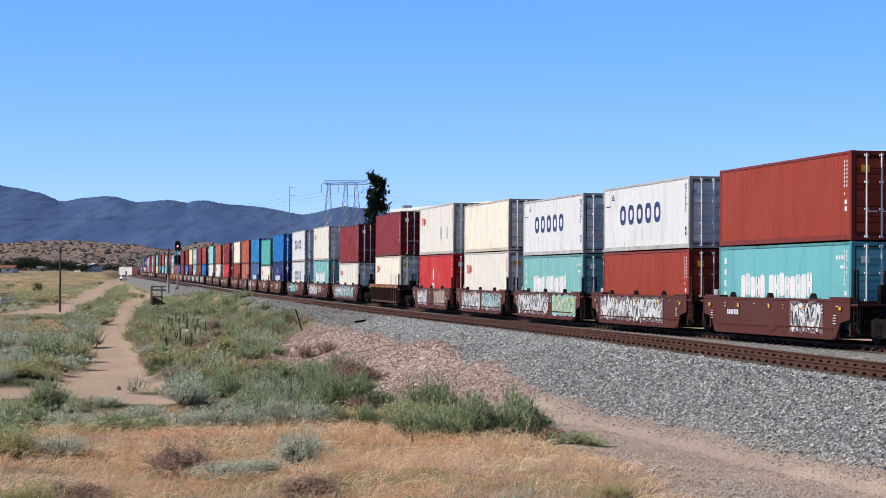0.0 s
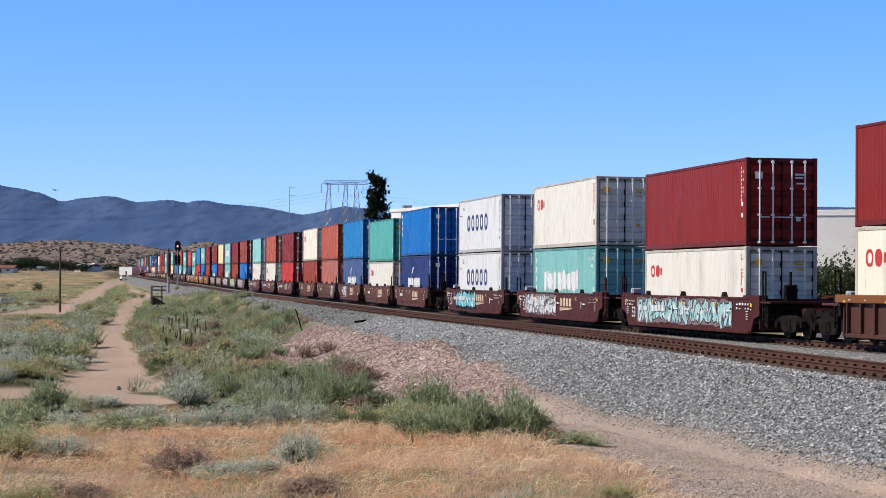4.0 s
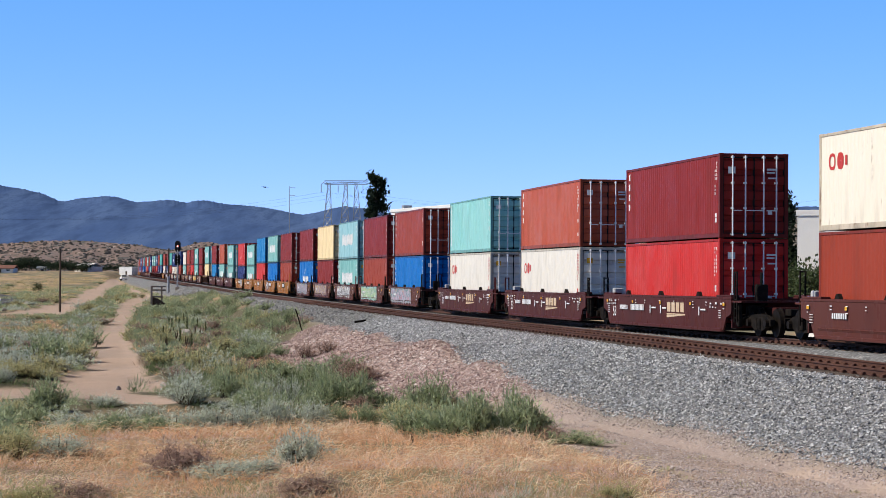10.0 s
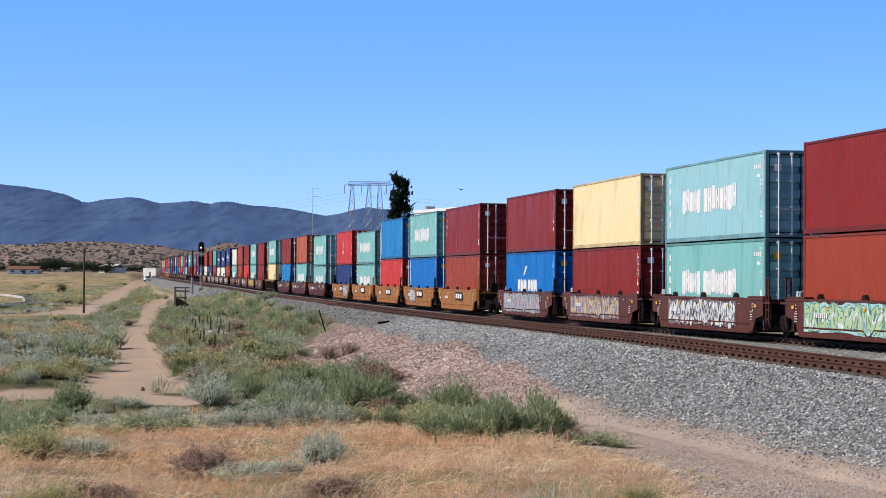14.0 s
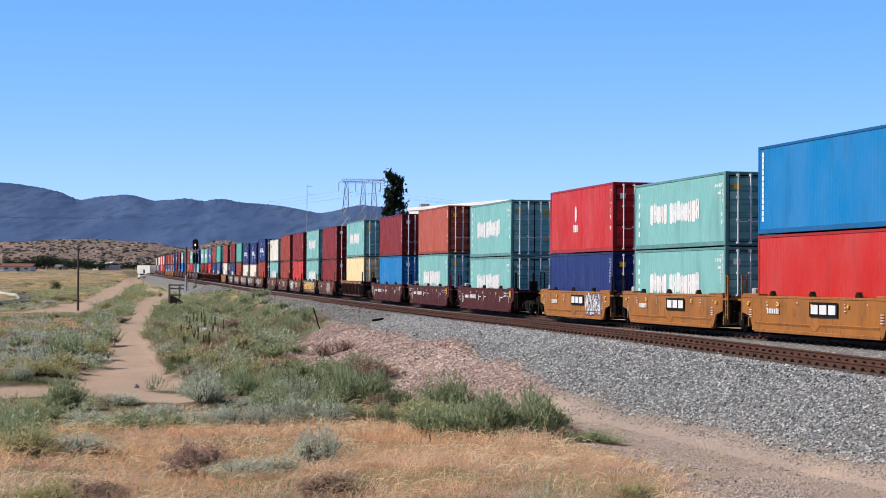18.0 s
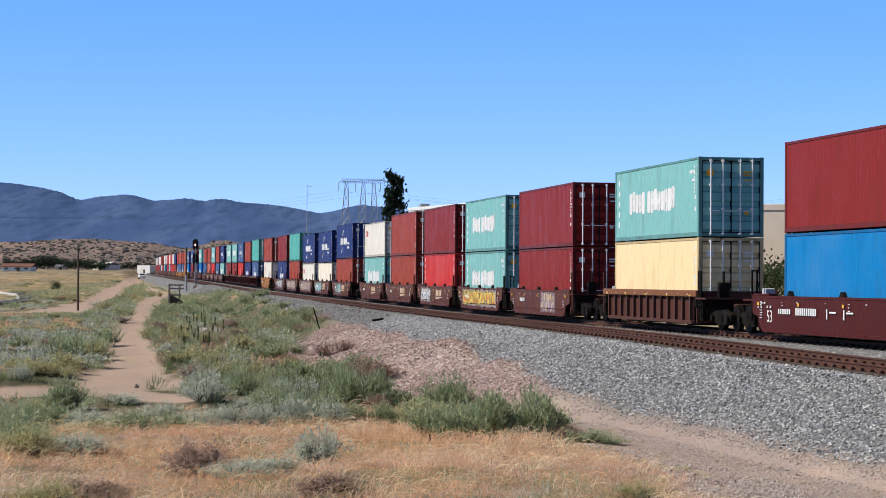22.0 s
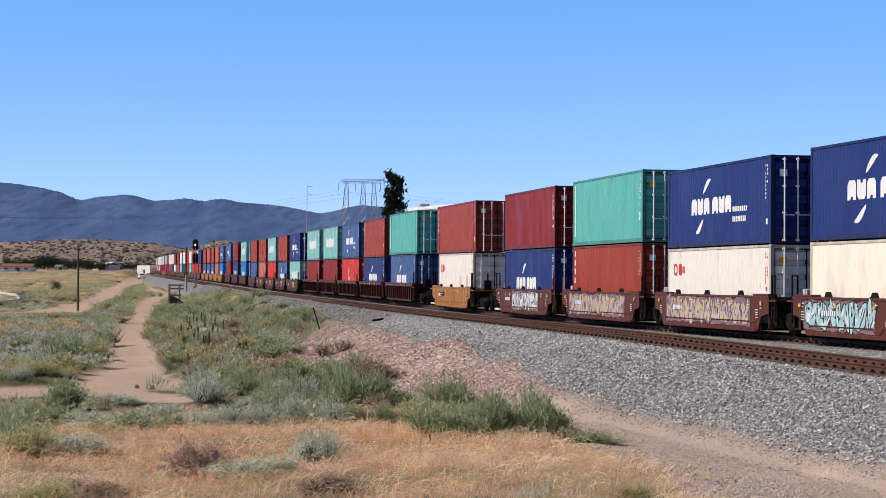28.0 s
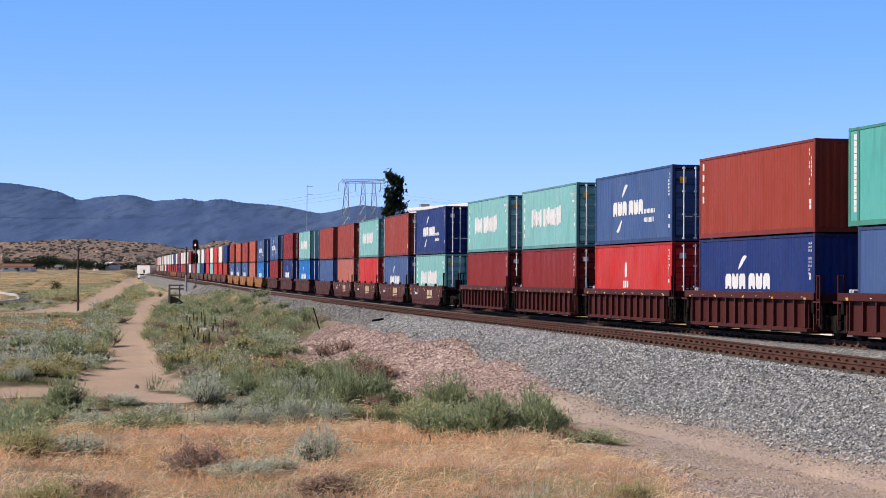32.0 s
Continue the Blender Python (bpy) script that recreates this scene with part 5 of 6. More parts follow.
def plant_shrubs():
    rng = random.Random(11)
    near = {k: [make_shrub(k, 10 * i + j, 2400, .017) for j in range(3)] for i, k in enumerate(("green", "sage", "olive", "dry"))}
    far = {k: [make_shrub(k, 100 + 10 * i + j, 800, .032) for j in range(2)] for i, k in enumerate(("green", "sage", "olive", "dry"))}
    fresh = [o for d in (near, far) for v in d.values() for o in v]

    def put(kind, x, y, w, h):
        src = rng.choice((near if y < 85 else far)[kind])
        m = Matrix.LocRotScale((x, y, zat(x, y) - .05), Euler((0, 0, rng.uniform(0, 6.28))), (w * 1.05, w * 1.05, h * 1.12 * float(np.interp(y, [90, 190], [1, .62]))))
        if src in fresh:
            fresh.remove(src)
            src.matrix_basis = m
        else:
            o = copy_thing(src, Matrix())
            o.matrix_basis = m
    for kind, rows in (("green", GREEN), ("sage", SAGE), ("olive", OLIVE), ("dry", DRY)):
        for x, y, w, h in rows:
            # a wide clump is two or three plants side by side
            n = 1 if w < 1.7 else (2 if w < 3 else 4)
            for i in range(n):
                d = (i - (n - 1) / 2) * w / n
                put(kind, x + d, y + rng.uniform(-.12, .12) * w, w / n * 1.35, h * rng.uniform(.8, 1.0))
    # between road and track, along the road and over the field, thinning with distance
    made = 0
    while made < 150:
        y = 58 + 250 * rng.random() ** 1.5
        xr = float(np.interp(y, [p[1] for p in ROAD], [p[0] for p in ROAD]))
        e_road, _ = beside(np.array([xr]), np.array([y]))
        e = rng.uniform(6.5, float(e_road[0]) + 16)
        xc = float(np.interp(y, _y, _x))
        x = xc - (e + 4.27) / math.cos(float(np.interp(y, _y, _h)))
        if x < -.215 * y:
            continue
        d, b, r = (float(q[0]) for q in cover(np.array([x]), np.array([y])))
        if d > .1 or b > .1 or r > .3 or (y < 62 and e > 10) or (150 < y < 240 and e > 19):
            continue
        right = e < float(e_road[0])
        kind = rng.choices(("green", "sage", "olive", "dry"), (6, 3, 5, 2) if right else (2, 6, 4, 1))[0]
        w = rng.uniform(.7, 1.7) * (1 + y / 300)
        put(kind, x, y, w, w * rng.uniform(.38, .7))
        made += 1
    for _ in range(26):            # knee-high brush between the dry grass and the road
        y = rng.uniform(50, 70)
        e = rng.uniform(10, 22)
        x = float(np.interp(y, _y, _x)) - (e + 4.27)
        if y < 63 - (e - 10.5) * .8 or bare(np.array([x]), np.array([y]))[0] > .1:
            continue
        w = rng.uniform(.6, 1.2)
        put(rng.choice(("sage", "olive", "green", "sage", "dry")), x, y, w, w * rng.uniform(.4, .6) * (.5 if e > 13 else 1))
    while made < 190:              # low far growth over the field
        y = rng.uniform(190, 620)
        x = rng.uniform(-.212, -.145) * y
        if bare(np.array([x]), np.array([y]))[0] > .15 or beside(np.array([x]), np.array([y]))[0][0] < 6:
            continue
        w = rng.uniform(1.2, 2.6) * (y / 250) ** .5
        put(rng.choice(("olive", "green", "sage", "olive")), x, y, w, w * rng.uniform(.25, .4))
        made += 1


def scatter(n, y0, y1, e0, e1, rng, keep):
    """n points on the ground in a stretch of the plan, kept by a test of (x, y, e)."""
    y = y0 + (y1 - y0) * rng.random(n) ** 1.25
    e = e0 + (e1 - e0) * rng.random(n)
    x = np.interp(y, _y, _x) - (e + 4.27) / np.cos(np.interp(y, _y, _h))
    ok = keep(x, y, e) & (np.abs(x) < .215 * y + 1)
    x, y = x[ok], y[ok]
    return x, y, terrain(x, y), e[ok]


def grass_patch(name, label, n, y0, y1, e0, e1, height, width, mat, keep, seed, lean=(.12, .05)):
    rng = np.random.default_rng(seed)
    x, y, z, e = scatter(n, y0, y1, e0, e1, rng, keep)
    k = len(x)
    h = height * rng.uniform(.45, 1.2, k) * (1 + .30 * wave(x, y, 1.7, 12) + .45 * wave(x, y, .45, 13))
    base = np.stack([x, y, z - .03], 1)
    tip = base + np.stack([rng.normal(lean[0], 1.0, k) * h, rng.normal(lean[1], .9, k) * h, h * rng.uniform(.12, .85, k)], 1)
    v, f = blades(base, tip, width * (y / 50) ** .8, rng, .25)
    tagged(new(name, raw(name, v, f, mat)), label, "grass", kind="stuff")


def clump_cover(name, label, n, per, y0, y1, e0, e1, size, height, width, mat, keep, seed):
    """Many low tufts that run into one another: blades fan out of each tuft's foot."""
    rng = np.random.default_rng(seed)
    x, y, z, e = scatter(n, y0, y1, e0, e1, rng, keep)
    k = len(x)
    big = rng.uniform(.5, 1.3, k)
    rad, hgt = size * big * (1 + y / 260), height * big * rng.uniform(.6, 1.3, k) * np.interp(y, [60, 140, 260], [1, .85, .6]) * np.where((y < 78) & (e > 13.0), .50, np.where((y > 140) & (y < 236) & (e > 18.5), .42, 1.0))
    i = np.repeat(np.arange(k), per)
    m = len(i)
    a, r = rng.uniform(0, 2 * np.pi, m), np.sqrt(rng.random(m))
    up = rng.random(m) ** .6 * np.sqrt(np.clip(1.05 - r * r, .05, 1))
    off = np.stack([np.cos(a) * r * rad[i], np.sin(a) * r * rad[i], up * hgt[i]], 1)
    foot = np.stack([x, y, z - .03], 1)[i]
    base = foot + off * np.array([.62, .62, .45])
    tip = foot + off + rng.normal(0, .12, (m, 3)) * rad[i][:, None]
    v, f = blades(base, tip, width * (y[i] / 50) ** .85, rng, .1)
    tagged(new(name, raw(name, v, f, mat)), label, "brush", kind="stuff")


def bare(x, y):
    d, b, r = cover(x, y)
    return np.maximum(np.maximum(d, b), r)


def golden(x, y, e):
    """Where dry grass rules instead of green growth."""
    return (wave(x, y, 6.5, 61) + .5 * wave(x, y, 2.3, 62) > np.where(e < road_side(y), np.where(y < 76, .25, .50), .36)) & (e > 7) | (np.hypot((e - 20.8 + wave(x, y, 5, 63)) / 1.7, (y - 172) / 22) < 1)


def road_side(y):
    """How far the dirt road lies beside the track."""
    x = np.interp(y, [p[1] for p in ROAD], [p[0] for p in ROAD])
    return beside(x, y)[0]


def lane_side(y):
    x = np.interp(y, [p[1] for p in LANE], [p[0] for p in LANE])
    return beside(x, y)[0]


def arching_stems(name, label, n, y0, y1, e0, e1, length, width, mat, keep, seed, lean):
    """Long stems that rise and droop over, in four joints."""
    rng = np.random.default_rng(seed)
    x, y, z, e = scatter(n, y0, y1, e0, e1, rng, keep)
    k = len(x)
    ln = length * rng.uniform(.5, 1.25, k)
    a = rng.normal(lean, .9, k)
    over, up = ln * rng.uniform(.35, .95, k), ln * rng.uniform(.35, .8, k)
    q = np.linspace(0, 1, 5)[None, :]
    c = np.stack([x[:, None] + np.cos(a)[:, None] * over[:, None] * q ** 1.7, y[:, None] + np.sin(a)[:, None] * over[:, None] * q ** 1.7, z[:, None] - .03 + up[:, None] * (1.9 * q - 1.25 * q * q)], -1)
    w = (width * (y / 50) ** .8)[:, None] * np.array([[1, .9, .8, .65, .3]]) / 2
    side = rng.normal(0, 1, (k, 3)) * np.array([.35, .35, 1]) + np.stack([-np.sin(a), np.cos(a), np.zeros(k)], 1) * .6
    side /= np.linalg.norm(side, axis=1)[:, None]
    v = np.stack([c - side[:, None] * w[..., None], c + side[:, None] * w[..., None]], 2).reshape(-1, 3)
    j = np.array([(2 * i, 2 * i + 1, 2 * i + 3, 2 * i + 2) for i in range(4)])
    f = (np.arange(k)[:, None, None] * 10 + j[None]).reshape(-1, 4).tolist()
    tagged(new(name, raw(name, v, f, mat)), label, "grass", kind="stuff")


def plant_grass():
    g1 = lambda x, y, s, lo: wave(x, y, s, 21) * .7 + wave(x, y, s / 3, 22) * .5 > lo
    edge = lambda x, y, e: y + wave(x, y, 2.5, 33) * 2.2 + wave(x, y, .9, 34) + wave(x, y, 6.0, 35) * 2.5 > np.interp(e, [9, 12.5, 16, 20, 26], [64.5, 61.5, 58, 53, 50])     # beyond it the green brush begins
    fore = lambda x, y, e: (bare(x, y) < .35) & (y < 68)
    pink = lambda x, y: wave(x, y, 3.4, 31) + .6 * (y - 46) / 10
    rust = lambda x, y: wave(x, y, 4.2, 41) + .5 * wave(x, y, 1.4, 42) > .22
    amber = leaf_mat("amber_straw", [(.70, .37, .20), (.96, .59, .33), (.80, .45, .25), (1.0, .73, .48)])
    pale = leaf_mat("pale_stem", [(.92, .74, .48), (1.0, .90, .68), (.80, .58, .34)])
    grass_patch("matted_grass", "matted brown undergrowth of the dry grass", 50000, 33, 66, 8.5, 26, .16, .018, UNDER, lambda x, y, e: fore(x, y, e) & ~edge(x, y - 2, e), 10)
    grass_patch("dry_grass", "knee-high golden dry grass bent by the wind", 46000, 33, 68, 8.5, 26, .40, .011, STRAW, lambda x, y, e: fore(x, y, e) & ~rust(x, y) & (pink(x, y) - .02 * (e - 14) > -.1) & ~edge(x, y - 1, e), 1)
    grass_patch("amber_grass", "rusty amber patches of dry grass", 46000, 33, 68, 8.5, 26, .38, .011, amber, lambda x, y, e: fore(x, y, e) & rust(x, y) & (pink(x, y) > -.5) & ~edge(x, y - 1, e), 23)
    grass_patch("dry_weed", "low grey-pink dry weeds in the foreground", 44000, 33, 56, 8.5, 26, .30, .011, GREYSTRAW, lambda x, y, e: fore(x, y, e) & (pink(x, y) < .25) & ~edge(x, y, e), 2)
    arching_stems("seed_stem", "long pale arching seed stems over the dry grass", 15000, 33, 67, 8.8, 26, .66, .013, pale, lambda x, y, e: fore(x, y, e) & (wave(x, y, 1.3, 37) + .5 * wave(x, y, .5, 39) > .0) & ~edge(x, y - 1.5, e), 8, .15)
    arching_stems("amber_stem", "long amber stems drooping over one another", 12000, 33, 67, 8.8, 26, .58, .012, amber, lambda x, y, e: fore(x, y, e) & (wave(x, y, 1.6, 43) > -.1) & ~edge(x, y - 1, e), 24, 2.7)
    grass_patch("field_grass", "tufts of golden grass between the shrubs", 52000, 54, 330, 6.0, 42, .34, .013, STRAW, lambda x, y, e: (bare(x, y) < .5) & golden(x, y, e), 4)
    grass_patch("patch_grass", "patches of amber grass beside the road", 42000, 50, 200, 6.0, 30, .32, .014, amber, lambda x, y, e: (bare(x, y) < .55) & edge(x, y, e) & golden(x, y, e), 20)
    grass_patch("green_grass", "sparse green grass among the dry weeds", 16000, 34, 62, 8.5, 26, .34, .013, GREENGRASS, lambda x, y, e: fore(x, y, e) & (wave(x, y, 2.8, 38) > .35), 3)
    soft = lambda x, y, e: (bare(x, y) < .3) & edge(x, y, e) & ~golden(x, y, e)
    right = lambda x, y, e: e < road_side(y)
    band = lambda x, y, e: (e > road_side(y)) & (e < np.where(y < 150, road_side(y) + 4.5, lane_side(y)))      # the green tongue between the two dirt roads
    clump_cover("green_brush", "feathery green brush growing together", 2700, 78, 60, 320, 1.9, 26, .52, .70, .013, LEAF["green"], lambda x, y, e: soft(x, y, e) & (right(x, y, e) & (wave(x, y, 5, 71) + .5 * wave(x, y, 1.8, 78) < np.where(y < 74, -.1, .30)) | band(x, y, e) & (wave(x, y, 5, 71) < .30)), 11)
    clump_cover("olive_brush", "yellow-green brush growing together", 1700, 60, 50, 320, 1.9, 34, .46, .58, .013, LEAF["olive"], lambda x, y, e: soft(x, y, e) & (wave(x, y, 4, 72) > np.where(right(x, y, e) | band(x, y, e), .30, .05)), 12)
    clump_cover("sage_brush", "grey-green sagebrush growing together", 2400, 66, 50, 260, 6.0, 40, .48, .56, .013, LEAF["sage"], lambda x, y, e: soft(x, y, e) & ((wave(x, y, 5, 71) + .5 * wave(x, y, 1.8, 78) > .28) | ~right(x, y, e) & ~band(x, y, e) & (wave(x, y, 5, 73) > -.40) | (y < 72) & (e > 10.5) & (wave(x, y, 3, 80) > -.2)), 13)
    clump_cover("dark_brush", "dense dark green growth along the green belt", 800, 60, 54, 110, 7.0, 24, .50, .62, .013, leaf_mat("dark_brush_leaf", [(.12, .17, .075), (.17, .225, .10), (.09, .125, .06), (.22, .265, .14)]), lambda x, y, e: soft(x, y, e) & (wave(x, y, 3.5, 81) > .1), 25)
    clump_cover("mat_brush", "low green tongue of brush between the roads", 2600, 30, 150, 560, 1.9, 34, .60, .62, .020, LEAF["green"], lambda x, y, e: (bare(x, y) < .35) & (band(x, y, e) | right(x, y, e)), 22)
    clump_cover("field_brush", "green patches of low growth beside the far lane", 2400, 24, 225, 520, 12, 40, .65, .60, .020, LEAF["green"], lambda x, y, e: (bare(x, y) < .3) & (e > lane_side(y) + 1.5) & (e < lane_side(y) + 13) & (wave(x, y, 26, 83) + .5 * wave(x, y, 8, 84) > -.05), 26)
    clump_cover("dry_mound", "grey dried brush mounds among the green", 240, 60, 78, 175, 5.0, 18, .50, .50, .015, LEAF["dry"], lambda x, y, e: soft(x, y, e) & (wave(x, y, 6, 85) > .3), 27)
    clump_cover("far_brush", "far low green and olive growth on the field", 2200, 16, 170, 520, 2.0, 80, .55, .42, .026, LEAF["olive"], lambda x, y, e: (bare(x, y) < .3) & (wave(x, y, 22, 74) + .5 * wave(x, y, 7, 75) > -.05), 14)
    clump_cover("straw_tuft", "golden dry grass in drooping tufts", 1300, 44, 33, 66, 8.6, 26, .46, .40, .010, STRAW, lambda x, y, e: fore(x, y, e) & (pink(x, y) > -.35) & ~edge(x, y - 1.5, e), 18)
    clump_cover("pale_tuft", "pinkish dry weeds in low tufts", 1000, 40, 33, 58, 8.6, 26, .36, .30, .010, GREYSTRAW, lambda x, y, e: fore(x, y, e) & (pink(x, y) < .3), 19)
    clump_cover("weed_clump", "small grey-green weeds in the dry grass", 700, 44, 34, 62, 8.8, 26, .38, .44, .011, LEAF["sage"], lambda x, y, e: fore(x, y, e) & (wave(x, y, 2.6, 76) + .05 * (e - 15) > .22), 15)
    clump_cover("green_weed", "small green weeds in the dry grass", 700, 44, 34, 62, 8.8, 26, .40, .46, .012, LEAF["green"], lambda x, y, e: fore(x, y, e) & (wave(x, y, 3.1, 79) + .07 * (e - 16) > .28), 21)
    clump_cover("dead_clump", "small dead brown weeds in the dry grass", 520, 34, 34, 62, 8.8, 26, .24, .34, .010, LEAF["dry"], lambda x, y, e: fore(x, y, e) & (wave(x, y, 2.2, 77) > .15), 16)
    clump_cover("gravel_weed", "thin yellow weeds on the bare strip", 150, 26, 36, 62, 5.6, 9.6, .20, .18, .011, LEAF["olive"], lambda x, y, e: (bare(x, y) > .4) & g1(x, y, 1.8, .2), 17)
    grass_patch("far_field", "far golden and green field growth", 45000, 235, 720, 6.5, 95, .5, .017, leaf_mat("far_growth", [(.74, .52, .30), (.42, .41, .22), (.84, .61, .38), (.36, .37, .20)]), lambda x, y, e: (bare(x, y) < .2) & (g1(x, y, 16.0, -.15)), 7)


def stone_field(name, label, n, y0, y1, e0, e1, lo, hi, tones, keep, seed, sink=.35):
    rng = np.random.default_rng(seed)
    x, y, z, e = scatter(n, y0, y1, e0, e1, rng, keep)
    k = len(x)
    s = rng.uniform(lo, hi, k) * (1 + .006 * (y - y0))
    unit = np.array([(1, 0, 0), (-1, 0, 0), (0, 1, 0), (0, -1, 0), (0, 0, 1), (0, 0, -1)], float)
    v = unit[None] * rng.uniform(.55, 1.15, (k, 6, 3)) + rng.normal(0, .28, (k, 6, 3))
    a = rng.uniform(0, 6.28, k)
    c, q = np.cos(a)[:, None], np.sin(a)[:, None]
    v = np.stack([v[..., 0] * c - v[..., 1] * q, v[..., 0] * q + v[..., 1] * c, v[..., 2] * .8], -1) * s[:, None, None] / 2
    v += np.stack([x, y, z + s * (.5 - sink)], 1)[:, None]
    tri = np.array([(0, 2, 4), (2, 1, 4), (1, 3, 4), (3, 0, 4), (2, 0, 5), (1, 2, 5), (3, 1, 5), (0, 3, 5)])
    f = (np.arange(k)[:, None, None] * 6 + tri[None]).reshape(-1, 3).tolist()
    tagged(new(name, raw(name, v.reshape(-1, 3), f, leaf_mat(name + "_stone", tones, .9, 0))), label, "stones", kind="stuff")


def tall_weeds():
    """Dark upright seed spikes standing in the brush beside the road."""
    rng = np.random.default_rng(91)
    first = None
    for px, py, d in ((335, 560, 210), (345, 590, 151), (352, 575, 176), (370, 565, 198), (390, 585, 159), (360, 610, 127), (380, 615, 123), (340, 580, 168), (358, 588, 156), (372, 592, 150), (385, 570, 186), (348, 602, 138), (395, 600, 140), (366, 575, 178), (330, 598, 143), (405, 590, 150)):
        w = bearing(px - 41, py) * (d / bearing(px - 41, py).y)
        if first is None:
            n = 150
            h = rng.random(n) * .95 + .05
            a = rng.uniform(0, 6.28, n)
            base = np.stack([np.cos(a) * .02, np.sin(a) * .02, h], 1)
            tip = base + np.stack([np.cos(a) * .09, np.sin(a) * .09, rng.uniform(.03, .12, n)], 1) * (1.5 - h)[:, None]
            v, f = blades(base, tip, .045, rng, 0)
            ob = first = tagged(new("tall_weed"), "tall dark green weed spike in the brush", "weed", "tall weeds")
            new("leaves", raw("leaves", v, f, leaf_mat("dark_weed_leaf", [(.10, .13, .06), (.15, .18, .08), (.08, .09, .05)]))).parent = ob
            part("stem", Geo().tube((0, 0, -.1), (0, 0, 1.0), .022, 5, .008), TWIG, ob)
        else:
            ob = copy_thing(first, Matrix())
        k = rng.uniform(.6, 1.0)
        ob.matrix_basis = Matrix.LocRotScale((w.x, w.y, zat(w.x, w.y)), Euler((0, 0, rng.uniform(0, 6))), (k, k, k * 1.05))


def lay_stones():
    inb = lambda x, y, e: cover(x, y)[1] > .45
    stone_field("ballast", "crushed grey granite ballast on the slope", 80000, 38, 120, 1.0, 6.2, .054, .092, [(.10, .101, .105), (.335, .34, .345), (.20, .205, .21), (.425, .43, .435), (.57, .57, .565)], inb, 41)
    stone_field("far_ballast", "crushed grey ballast further along the line", 22000, 115, 330, .8, 6.0, .10, .15, [(.17, .167, .16), (.29, .285, .275), (.22, .216, .208), (.38, .372, .36)], inb, 42)
    stone_field("rubble", "pinkish broken rock heaped on the bank", 34000, 63, 140, 3.4, 9.5, .05, .105, [(.24, .165, .15), (.45, .335, .30), (.34, .235, .21), (.58, .48, .44)], lambda x, y, e: cover(x, y)[2] > .35, 43)
    stone_field("pebbles", "loose pebbles on the bare strip and roads", 42000, 36, 100, 5.0, 16, .02, .05, [(.42, .31, .23), (.54, .44, .35), (.30, .22, .17), (.60, .54, .47)], lambda x, y, e: (cover(x, y)[0] > .3) & (wave(x, y, 3, 51) > -.1) & ((e < 10) | (wave(x, y, 1.5, 52) > .3)), 44)
    stone_field("strip_gravel", "pinkish grey gravel over the bare strip", 28000, 36, 70, 4.3, 9.8, .02, .045, [(.30, .245, .23), (.46, .385, .355), (.56, .50, .47), (.38, .31, .285)], lambda x, y, e: (cover(x, y)[0] > .12) & ((e + wave(x, y, 2, 57) * .9 > 5.3) | (wave(x, y, .5, 58) > .1)) & (wave(x, y, 2.6, 59) > -.45), 46)
    stone_field("toe_gravel", "pinkish gravel spilled at the foot of the slope", 30000, 37, 72, 4.0, 9.6, .028, .07, [(.24, .19, .175), (.42, .35, .32), (.52, .46, .43), (.34, .27, .245)], lambda x, y, e: (cover(x, y)[0] > .2) & ((e + wave(x, y, 1.1, 55) * .5 < 5.3) | (e + wave(x, y, 1.1, 56) * .9 > 7.4)), 45)


plant_shrubs()
plant_grass()
tall_weeds()
lay_stones()
# ---- single things beside the line and in the distance ----
WOOD = mottled("weathered_wood", (.075, .055, .042), (.12, .09, .07), 2.0, .9, 0, .3)
PALEWOOD = mottled("grey_timber", (.22, .18, .15), (.30, .26, .22), 2.0, .9, 0, .3)
GALV = mottled("dull_galvanised", (.40, .42, .44), (.32, .34, .36), 2.0, .5, .4)
PAINTBLACK = mottled("black_paint", (.012, .012, .013), (.022, .022, .022), 2.0, .6)
WALLWHITE = mottled("white_wall", (.78, .77, .74), (.70, .69, .66), .4, .85)
WALLBEIGE = mottled("beige_wall", (.68, .58, .47), (.60, .51, .41), .3, .85)
ROOFRED = mottled("red_brown_roof", (.24, .12, .09), (.18, .09, .07), .8, .85)
GLASSDARK = mottled("dark_window", (.03, .04, .05), (.05, .06, .07), .6, .15)
CONIFER = leaf_mat("conifer_needles", [(.022, .038, .022), (.035, .055, .03), (.016, .028, .018), (.05, .07, .04)])
BROADLEAF = leaf_mat("broad_leaf", [(.06, .085, .035), (.09, .12, .05), (.045, .065, .03), (.13, .15, .07)])
BARK = mottled("bark", (.10, .075, .055), (.15, .115, .085), 3.0, .95, 0, .5)


def on_ground(px, py, dist):
    """The place at a distance along a bearing of the first view, dropped on the ground."""
    w = bearing(px, py)
    x, y = w.x / w.y * dist, dist
    return x, y, zat(x, y)


def height_at(py, px, dist):
    w = bearing(px, py)
    return EYE_Z + w.z / w.y * dist


